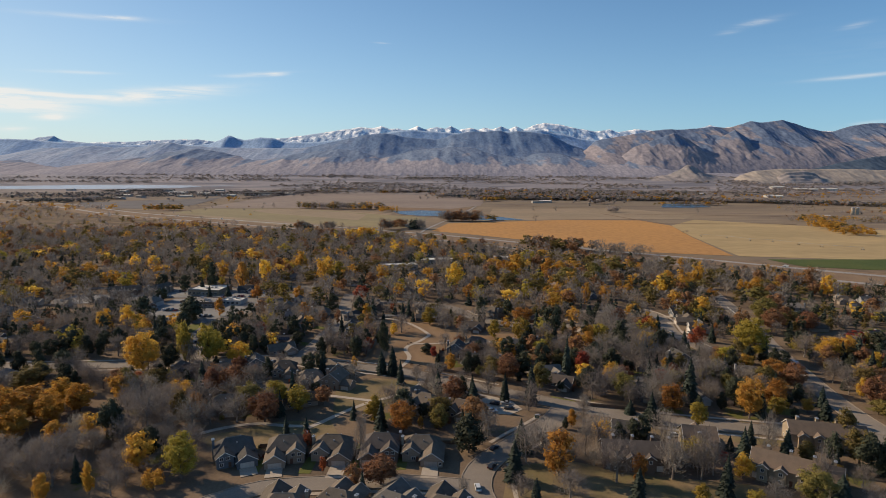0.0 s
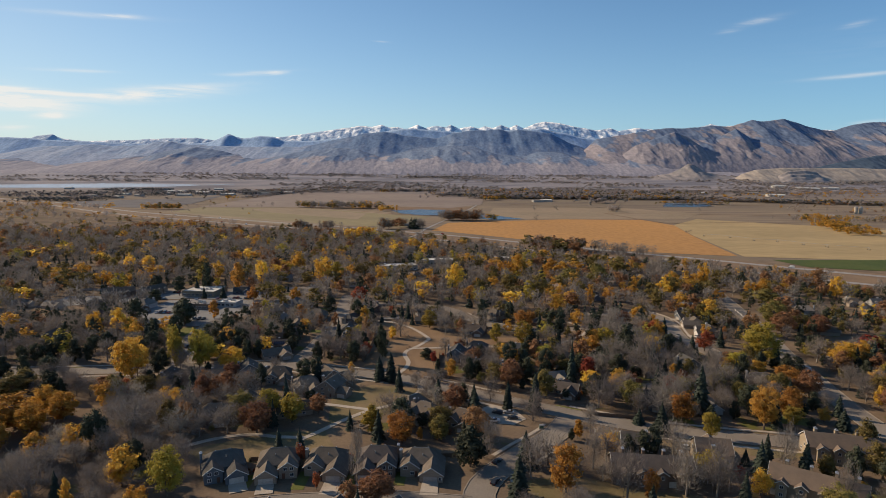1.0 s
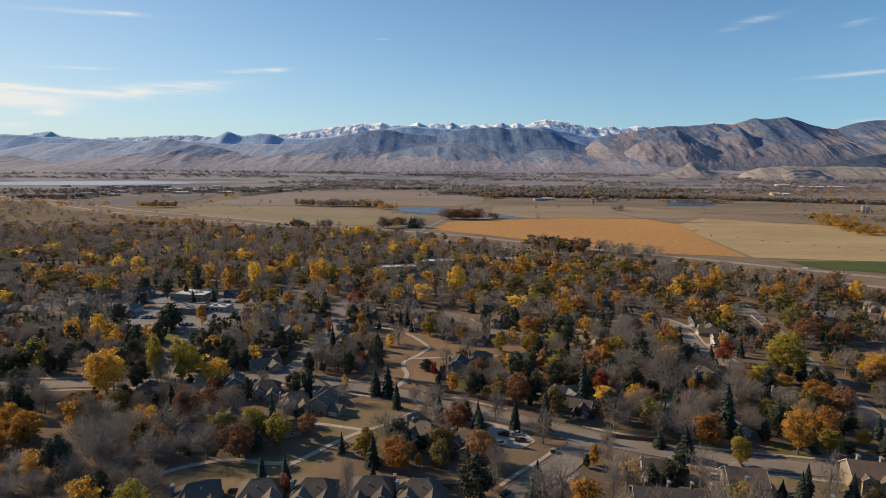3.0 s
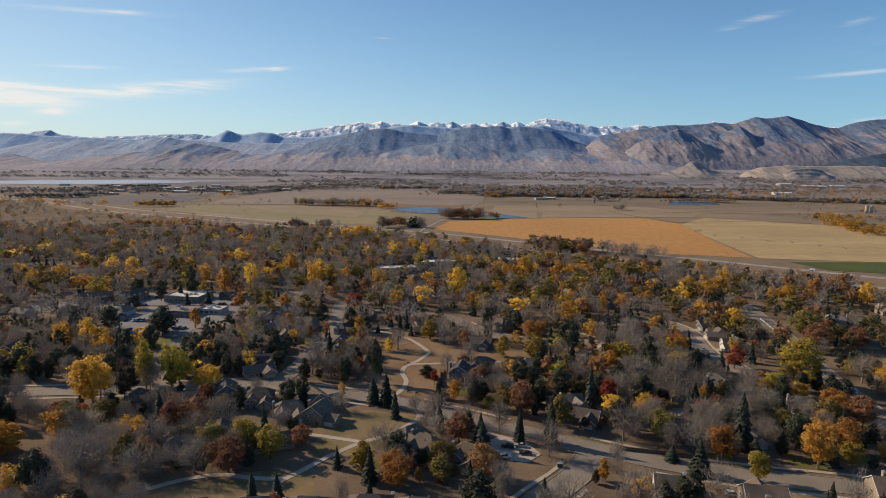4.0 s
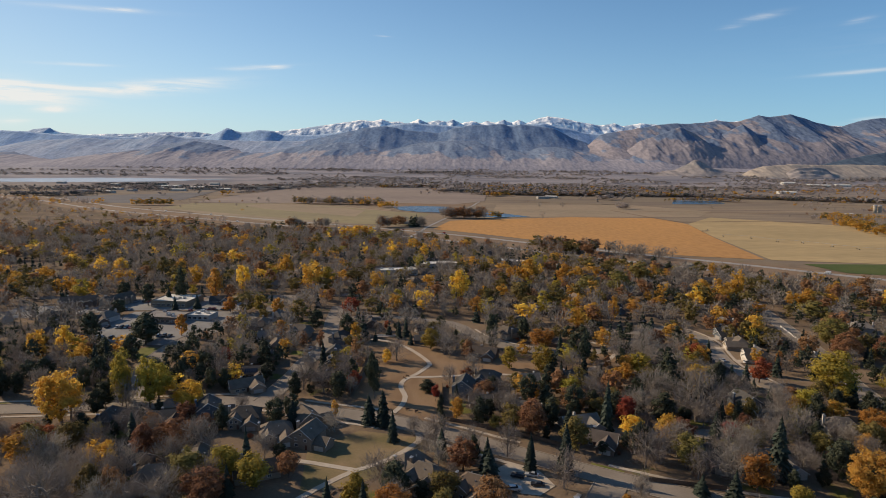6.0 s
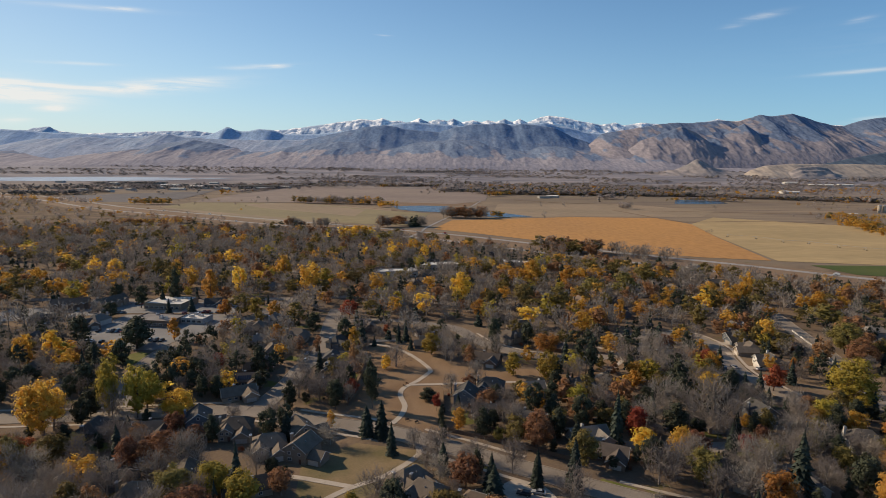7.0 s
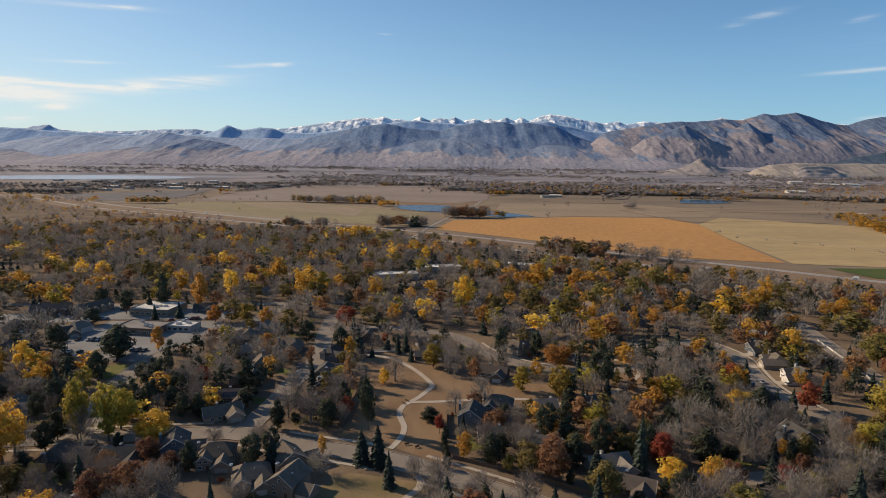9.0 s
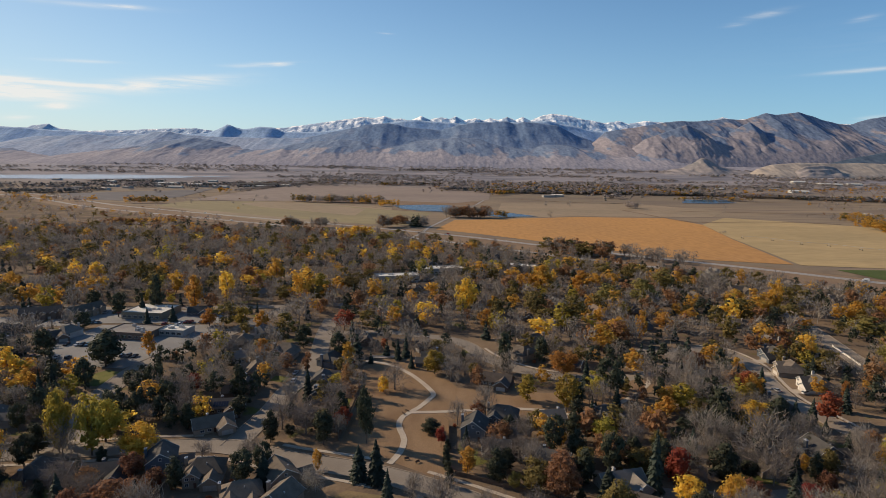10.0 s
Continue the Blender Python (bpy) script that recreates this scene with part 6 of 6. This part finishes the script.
plant("gold", [(-186, 236, 15, 14), (-164, 234, 13, 13), (-160, 248, 12, 13), (-188, 222, 14, 13), (-168, 219, 12, 12), (-150, 262, 11, 11)])
belt(("gold", "yellow", "yellow"), 9, -140, 880, -116, 890, 4, 18, 24)
belt(("olive", "lime"), 10, -142, 862, -96, 868, 5, 13, 18)
belt(("bare", "russet", "bare", "olive"), 46, 112, 812, 196, 772, 7, 12, 20)
belt(("bare",), 20, 205, 765, 240, 745, 8, 12, 17)
belt(("gold", "olive", "gold", "bare"), 130, 800, 1310, 700, 980, 7, 10, 17)
belt(("bare", "grey", "olive", "gold"), 90, 850, 1300, 980, 1260, 26, 8, 14)
belt(("orange", "russet", "russet"), 40, -548, 1052, -462, 1084, 7, 9, 15)
belt(("pine", "spruce"), 14, -450, 1070, -350, 1040, 8, 8, 12)
belt(("gold", "gold", "olive"), 18, -752, 1528, -700, 1556, 7, 15, 21)
belt(("gold",), 3, -696, 1900, -690, 1906, 3, 16, 20)
belt(("grey", "bare"), 120, -655, 1948, -551, 2302, 5, 7, 11)
# the wooded village beyond the ponds, and the creek that runs on from it
WV = ("grey",) * 9 + ("bare",) * 7 + ("olive",) * 3 + ("russet", "pine", "pine", "pine", "gold", "gold")
belt(WV, 420, 150, 2020, 540, 2020, 22, 11, 19)
belt(WV, 620, 170, 2220, 760, 2160, 90, 10, 17)
belt(WV, 320, 440, 2010, 800, 1995, 20, 11, 18)
belt(WV, 420, 790, 1995, 1310, 1822, 16, 10, 17)
belt(("bare", "grey", "olive"), 240, 1310, 1822, 1700, 1700, 16, 10, 17)
belt(("gold", "olive", "gold"), 26, 1000, 1925, 1130, 1885, 8, 9, 14)
belt(("gold", "olive"), 16, 140, 1930, 200, 1960, 8, 11, 16)
belt(("pine", "grey", "grey", "pine", "bare"), 420, -1500, 2040, -640, 2190, 55, 8, 15)
belt(("pine", "pine", "grey"), 110, -1300, 2290, -1090, 2340, 12, 8, 13)
belt(("pine", "pine", "grey"), 90, -1275, 1830, -1095, 1870, 16, 10, 16)
belt(("pine", "grey"), 24, -1150, 1930, -1070, 1938, 8, 9, 13)
belt(("bare", "grey", "gold"), 40, -1300, 1640, -860, 1560, 22, 12, 20)
belt(BR, 150, -700, 2300, -430, 2330, 12, 7, 13)
belt(BR, 130, -216, 2306, -30, 2328, 10, 8, 14)
belt(("grey", "pine", "grey", "bare"), 110, -18, 2098, 170, 2112, 8, 9, 15)
belt(("gold", "olive"), 10, -230, 2290, -190, 2300, 6, 9, 13)
belt(("grey", "grey", "gold"), 80, -495, 2490, -355, 2505, 8, 8, 12)
belt(("grey", "pine"), 150, -235, 3282, 212, 3322, 14, 9, 14)
belt(("gold", "bare", "olive"), 46, 690, 1830, 870, 1820, 10, 9, 15)
belt(("bare", "grey"), 14, 486, 1862, 500, 1850, 8, 12, 20)
belt(("bare", "grey"), 10, 432, 1528, 446, 1536, 6, 14, 20)
belt(("grey", "pine", "grey"), 90, 1080, 2380, 1330, 2330, 10, 7, 11)
belt(("pine", "grey"), 80, 1900, 2950, 2150, 2990, 12, 8, 14)
belt(("bare", "gold", "grey"), 260, 1150, 2150, 1900, 2420, 60, 6, 12)
for x, y in ((427, 1028), (433, 1034), (420, 1024)):
    WOODS.setdefault("bare", []).append((x, y, 5, 8))
for x, y in ((-478, 1660), (530, 1820), (555, 1800), (195, 1240), (420, 1700), (-760, 1900), (240, 1560), (300, 1570), (650, 1500)):
    WOODS.setdefault("bare", []).append((x, y, 16, 16))
for i in range(1700):
    y = fill.uniform(2250, 3500)
    x = fill.uniform(-0.85, 0.85) * y
    if noise.noise((x * 0.0015, y * 0.006, 2.0)) < 0.0 or (-2150 < x < -780 and y < 2900):
        continue
    run, tilt = fill.uniform(40, 160), fill.uniform(-0.12, 0.12)
    for k in range(fill.randint(3, 9)):
        h, u = fill.uniform(5, 12), fill.uniform(-run, run)
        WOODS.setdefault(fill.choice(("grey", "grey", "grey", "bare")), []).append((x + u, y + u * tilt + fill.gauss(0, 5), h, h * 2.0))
for i in range(2600):
    y = fill.uniform(850, 2250)
    left = fill.random() < 0.85
    x = fill.uniform(-0.86, -0.3) * y if left else fill.uniform(0.55, 0.85) * y
    edge = np.interp(x, HW[:, 0], HW[:, 1])
    if (left and y > edge - 90 and fill.random() < 0.93) or (not left and (y < edge + 60 or y < 1330)) or noise.noise((x * 0.006, y * 0.008, 9.0)) < -0.15:
        continue
    h = fill.uniform(5, 12)
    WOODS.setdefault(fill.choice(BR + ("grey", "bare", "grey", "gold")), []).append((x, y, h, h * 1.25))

for kind, rows in WOODS.items():
    chunks = []
    for x, y, h, w in rows:
        base = fill.choice(MIDA.get(kind, FAR[kind]) if y < 430 else FAR[kind] if y < 700 or (h > 16 and y < 1300) else TINY[kind] if y < 1700 else DOT[kind])
        a = fill.uniform(0, 6.28)
        c, s = math.cos(a), math.sin(a)
        q = base.reshape(-1, 3) @ np.array([[c, s, 0], [-s, c, 0], [0, 0, 1]])
        chunks.append((q * (w / 8, w / 8, h / 10) + (x, y, land_z(y))).reshape(-1, 3, 3))
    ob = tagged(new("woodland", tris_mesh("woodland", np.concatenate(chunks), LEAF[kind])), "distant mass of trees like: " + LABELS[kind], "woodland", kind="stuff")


# ---- cars ----
def car_paint(name, c):
    return surface(name, c, tuple(v * 0.9 for v in c), 2, 9, 0.3, local=True, spec=0.5, metal=0.2)


PAINTS = {"white": car_paint("white_car_paint", (0.65, 0.65, 0.64)), "silver": car_paint("silver_car_paint", (0.36, 0.37, 0.38)), "dark": car_paint("dark_car_paint", (0.025, 0.027, 0.03)),
          "blue": car_paint("blue_car_paint", (0.05, 0.12, 0.2)), "red": car_paint("red_car_paint", (0.22, 0.03, 0.025))}
TYRE = surface("tyre_rubber", (0.02, 0.02, 0.02), (0.03, 0.03, 0.03), 3, 9, 0.9, local=True)
LAMP_RED = surface("red_lamp_plastic", (0.25, 0.02, 0.02), (0.2, 0.02, 0.02), 3, 9, 0.3, local=True)


def body_mesh(profile, half, m, name, tuck=0.0):
    """A side silhouette drawn across the width, narrowed towards the top, with rounded edges."""
    bm = bmesh.new()
    prism(bm, profile, -half, half, "y")
    # prism along y puts the profile in x: (along, up)
    zs = [p[1] for p in profile]
    lo, hi = min(zs), max(zs)
    for v in bm.verts:
        v.co.y *= 1 - tuck * (v.co.z - lo) / (hi - lo)
    bmesh.ops.bevel(bm, geom=list(bm.edges), offset=0.05, segments=1, affect="EDGES")
    return bm_mesh(name, bm, m)


def wheel_mesh(r, w, m, name):
    bm = bmesh.new()
    bmesh.ops.create_cone(bm, cap_ends=True, segments=14, radius1=r, radius2=r, depth=w, matrix=Matrix.Rotation(math.pi / 2, 4, "X"))
    return bm_mesh(name, bm, m)


LOWER = {"saloon": [(-2.3, 0.3), (2.3, 0.3), (2.35, 0.62), (2.2, 0.82), (1.0, 0.95), (-1.6, 0.98), (-2.3, 0.9)],
         "suv": [(-2.3, 0.35), (2.35, 0.35), (2.4, 0.8), (2.25, 1.0), (1.1, 1.1), (-2.25, 1.12), (-2.35, 0.8)],
         "van": [(-2.9, 0.4), (2.6, 0.4), (2.7, 1.0), (2.0, 1.35), (-2.9, 1.35)]}
UPPER = {"saloon": [(-1.75, 0.96), (1.05, 0.93), (0.25, 1.42), (-1.05, 1.44)],
         "suv": [(-2.2, 1.1), (1.15, 1.08), (0.4, 1.68), (-2.0, 1.72)],
         "van": [(-2.88, 1.33), (2.0, 1.33), (1.4, 2.2), (-2.85, 2.3)]}
CAR_KITS = {}


def car(x, y, turn, shape, paint, ground=0.12):
    if (shape, paint) not in CAR_KITS:
        ht = max(p[1] for p in UPPER[shape])
        roof = bmesh.new()
        u = UPPER[shape]
        box(roof, u[3][0] + 0.1, -0.66, ht - 0.06, u[2][0] - 0.08, 0.66, ht + 0.03)
        lamp, tail = bmesh.new(), bmesh.new()
        fx = max(p[0] for p in LOWER[shape])
        box(lamp, fx - 0.12, -0.17, 0.62, fx + 0.03, 0.17, 0.78)
        box(tail, -fx - 0.02, -0.15, 0.68, -fx + 0.12, 0.15, 0.88)
        CAR_KITS[shape, paint] = (body_mesh(LOWER[shape], 0.92, PAINTS[paint], "body"), body_mesh(UPPER[shape], 0.86, GLASS, "glasshouse", 0.2) if shape != "van" else body_mesh(UPPER[shape], 0.92, PAINTS[paint], "cargo_box", 0.05),
                                  bm_mesh("roof_panel", roof, PAINTS[paint]), bm_mesh("headlight", lamp, TRIM), bm_mesh("tail_light", tail, LAMP_RED), wheel_mesh(0.33, 0.24, TYRE, "wheel"), wheel_mesh(0.2, 0.26, METAL, "rim"))
    body, glass, roof, lamp, tail, wheel, rim = CAR_KITS[shape, paint]
    root = tagged(new("van" if shape == "van" else "car"), f"{paint if paint != 'dark' else 'dark grey'} {'delivery van' if shape == 'van' else shape.upper() if shape == 'suv' else 'saloon car'} on pale asphalt", "car", "cars")
    root.matrix_world = pose(x, y, land_z(y) + ground, 0, 0, turn)
    for name, me in (("body", body), (glass.name.split(".")[0], glass), ("roof_panel", roof)):
        part(name, me, root)
    if y < 400:
        for s in (-0.7, 0.7):
            part("headlight", lamp, root).location = (0, s, 0)
            part("tail_light", tail, root).location = (0, s, 0)
    for wx in (-1.4, 1.4):
        for wy in (-0.82, 0.82):
            w = part("wheel", wheel, root)
            w.location = (wx, wy, 0.33)
            if y < 400:
                part("rim", rim, w)


for row in (
    [(24, 257, 160, "suv", "dark", .2), (29, 258, 165, "saloon", "silver", .2), (22, 249, 5, "suv", "white", .2), (30, 252, 175, "saloon", "dark", .2), (12, 185, 95, "suv", "white"), (20, 214, 50, "saloon", "dark"), (18, 200, 60, "saloon", "dark")],
    [(94, 225, -10, "suv", "white"), (99, 224, -8, "saloon", "silver"), (117, 209, 60, "saloon", "silver"), (152, 381, 100, "saloon", "silver"), (164, 378, 20, "suv", "white"), (158, 357, 70, "van", "white"), (62, 312, 0, "suv", "dark")],
    [(195, 316, 105, "van", "white"), (-76, 385, 90, "suv", "white"), (-78, 396, 85, "saloon", "silver"), (63, 327, 10, "saloon", "white"), (48, 300, -20, "saloon", "silver"), (-122, 292, 40, "suv", "dark"), (-153, 352, 75, "saloon", "dark")],
):
    for r in row:
        car(*r)
lot = random.Random(3)
for x0, y0, n, dx in ((-222, 414, 7, 3.2), (-218, 436, 8, 3.1), (-256, 508, 12, 3.2), (-250, 482, 9, 3.2), (-172, 486, 7, 3.2), (-176, 418, 4, 3.2), (-190, 480, 6, 3.3)):
    for i in range(n):
        if lot.random() < 0.68:
            car(x0 + i * dx, y0 + lot.uniform(-0.4, 0.4), lot.choice((90, -90)) + lot.uniform(-4, 4), lot.choice(("saloon", "suv")), lot.choice(("white", "silver", "dark", "dark", "blue", "red")))
hd = np.gradient(HW, axis=0)
for i in range(6, len(HW) - 8, 3):
    for s in (6.5, 1.6, -56, -60.5):
        if lot.random() < 0.3:
            a = math.atan2(hd[i][1], hd[i][0])
            nx, ny = -math.sin(a), math.cos(a)
            car(HW[i][0] + nx * s, HW[i][1] + ny * s, math.degrees(a) + (0 if s < 0 else 180), lot.choice(("suv", "van", "saloon")), lot.choice(("white", "white", "silver", "dark", "red")), 0.34)


# ---- fences, benches and small things ----
def fence(x0, y0, x1, y1, height, m, label, step=2.4, name="fence"):
    root = tagged(new(name), label, "fence")
    root.matrix_world = pose(x0, y0, 0.02, 0, 0, math.degrees(math.atan2(y1 - y0, x1 - x0)))
    ln = math.hypot(x1 - x0, y1 - y0)
    n = max(1, int(ln / step))
    pm, bm = bmesh.new(), bmesh.new()
    box(pm, -0.08, -0.08, 0, 0.08, 0.08, height + 0.1)
    box(bm, 0.0, -0.03, 0.08, ln / n, 0.03, height)
    post, panel = bm_mesh("post", pm, m), bm_mesh("panel", bm, m)
    for i in range(n + 1):
        part("post", post, root).location = (i * ln / n, 0, 0)
        if i < n:
            part("panel", panel, root).location = (i * ln / n, 0, 0)


for a in ((224, 452, 217, 418), (216, 410, 205, 372), (200, 366, 196, 345)):
    fence(*a, 1.2, FENCE_WHITE, "white painted fence beside the road")
for a in ((-44, 326, -43, 366), (-43, 366, -46, 400), (0, 302, 26, 290), (26, 290, 45, 279), (-2, 318, -2, 340), (-30, 216, 8, 218), (-70, 214, -36, 217), (66, 256, 92, 250), (12, 306, 26, 300), (120, 340, 122, 300), (98, 372, 118, 375)):
    fence(*a, 1.7, FENCE_WOOD, "weathered brown wooden board fence")


def bush(x, y, h, w, kind, label):
    root = tagged(new("bush"), label, "bush", "garden bushes")
    root.matrix_world = pose(x, y, -h * 0.18, 0, 0, tr.uniform(0, 360)) @ Matrix.Diagonal((w / 8, w / 8, h / 8, 1))
    trunk, crown = tr.choice(MID[kind])
    part("stem", trunk, root)
    part("leaves", crown, root)


for x, y in ((-2, 300), (-2.5, 304), (-3, 308), (-3, 312), (-3, 316), (-2.5, 320), (-2, 295)):
    bush(x, y, 4.2, 3.4, "pine", "dark green conifer hedge bush beside the meadow")
bg = random.Random(31)
for hx, hy, r in HOUSES[:58]:
    for k in range(2):
        a = bg.uniform(0, 6.28)
        x, y = hx + math.cos(a) * (r + 1.0), hy + math.sin(a) * (r + 1.0)
        if not near_line(x, y, -2):
            s = bg.uniform(1.2, 2.4)
            bush(x, y, s, s * 1.3, bg.choice(("pine", "russet", "olive", "red", "pine")), "rounded garden shrub beside a house")


def bench(x, y, turn):
    root = tagged(new("bench"), "dark wooden park bench beside the path", "bench", "park benches")
    root.matrix_world = pose(x, y, 0.07, 0, 0, turn)
    for name, b in (("seat", (-0.9, -0.25, 0.42, 0.9, 0.25, 0.5)), ("backrest", (-0.9, 0.25, 0.5, 0.9, 0.32, 0.95)), ("leg", (-0.8, -0.2, 0, -0.7, 0.3, 0.42)), ("leg", (0.7, -0.2, 0, 0.8, 0.3, 0.42))):
        bm = bmesh.new()
        box(bm, *b)
        part(name, bm_mesh(name, bm, FENCE_WOOD), root)


for x, y, a in ((-19.5, 353, 150), (-21, 350.5, 120), (-17, 312, 20), (-13, 310, 40)):
    bench(x, y, a)
pit = tagged(new("fire_pit"), "ring of brown log seats round a stone fire pit", "fire pit")
pit.location = (-34, 245, 0.06)
for k in range(7):
    a = k * 0.9
    vs, fs = [], []
    c, t = Vector((math.cos(a) * 3.4, math.sin(a) * 3.4, 0.24)), Vector((-math.sin(a), math.cos(a), 0))
    tube(vs, fs, c - t * 1.1, c + t * 1.1, 0.24, 0.22, 7)
    part("log", mesh_from("log", vs, fs, FENCE_WOOD), pit)
for k in range(8):
    a = k * math.pi / 4
    bm = bmesh.new()
    box(bm, -0.3, -0.2, 0, 0.3, 0.2, 0.35)
    st = part("stone", bm_mesh("stone", bm, GRAVEL_ROOF), pit)
    st.location, st.rotation_euler = (math.cos(a) * 0.8, math.sin(a) * 0.8, 0), (0, 0, a + 1.57)
cab = tagged(new("utility_cabinet"), "dark green metal utility cabinet beside the pavement", "cabinet")
cab.location = (41, 243, 0.02)
for name, b, m in (("body", (-0.9, -0.6, 0.12, 0.9, 0.6, 1.5), GREEN_PAINT), ("base", (-1.0, -0.7, 0, 1.0, 0.7, 0.12), CONCRETE), ("lid", (-0.95, -0.65, 1.5, 0.95, 0.65, 1.6), METAL)):
    bm = bmesh.new()
    box(bm, *b)
    part(name, bm_mesh(name, bm, m), cab)
# a centre-pivot irrigation machine in the tan field
pivot = tagged(new("irrigation_machine"), "long wheeled irrigation machine standing in a tan field", "irrigation")
TOWERS = [(427, 968), (458, 944), (476, 906), (504, 892), (523, 858), (541, 833), (579, 804)]
leg = bmesh.new()
for s in (-1, 1):
    prism(leg, [(s * 2.4 - 0.12, 0.6), (s * 2.4 + 0.12, 0.6), (0.12, 3.6), (-0.12, 3.6)], -0.1, 0.1)
box(leg, -0.12, -2.6, 0.5, 0.12, 2.6, 0.75)
leg = bm_mesh("tower", leg, METAL)
wheel = wheel_mesh(0.65, 0.4, TYRE, "wheel")
for i, (x, y) in enumerate(TOWERS):
    t = part("tower", leg, pivot)
    t.location = (x, y, 0.3)
    for s in (-2.4, 2.4):
        part("wheel", wheel, t).location = (0, s, 0.65)
    if i:
        (u, v), vs, fs = TOWERS[i - 1], [], []
        tube(vs, fs, Vector((u, v, 3.9)), Vector((x, y, 3.9)), 0.14, 0.14, 6)
        part("pipe", mesh_from("pipe", vs, fs, METAL), pivot)
# a small white footbridge at the head of the meadow
root = tagged(new("footbridge"), "small white footbridge with railings", "bridge")
root.matrix_world = pose(-36, 422, 0.05, 0, 0, 6)
bm = bmesh.new()
box(bm, -8, -1.2, 0.1, 8, 1.2, 0.35)
part("deck", bm_mesh("deck", bm, CONCRETE), root)
for s in (-1.2, 1.2):
    bm = bmesh.new()
    box(bm, -8, s - 0.06, 0.95, 8, s + 0.06, 1.15)
    box(bm, -8, s - 0.04, 0.6, 8, s + 0.04, 0.7)
    part("railing", bm_mesh("railing", bm, FENCE_WHITE), root)
    bm = bmesh.new()
    box(bm, -0.06, s - 0.06, 0.35, 0.06, s + 0.06, 0.95)
    pm = bm_mesh("post", bm, FENCE_WHITE)
    for k in range(9):
        part("post", pm, root).location = (-8 + 2 * k, 0, 0)
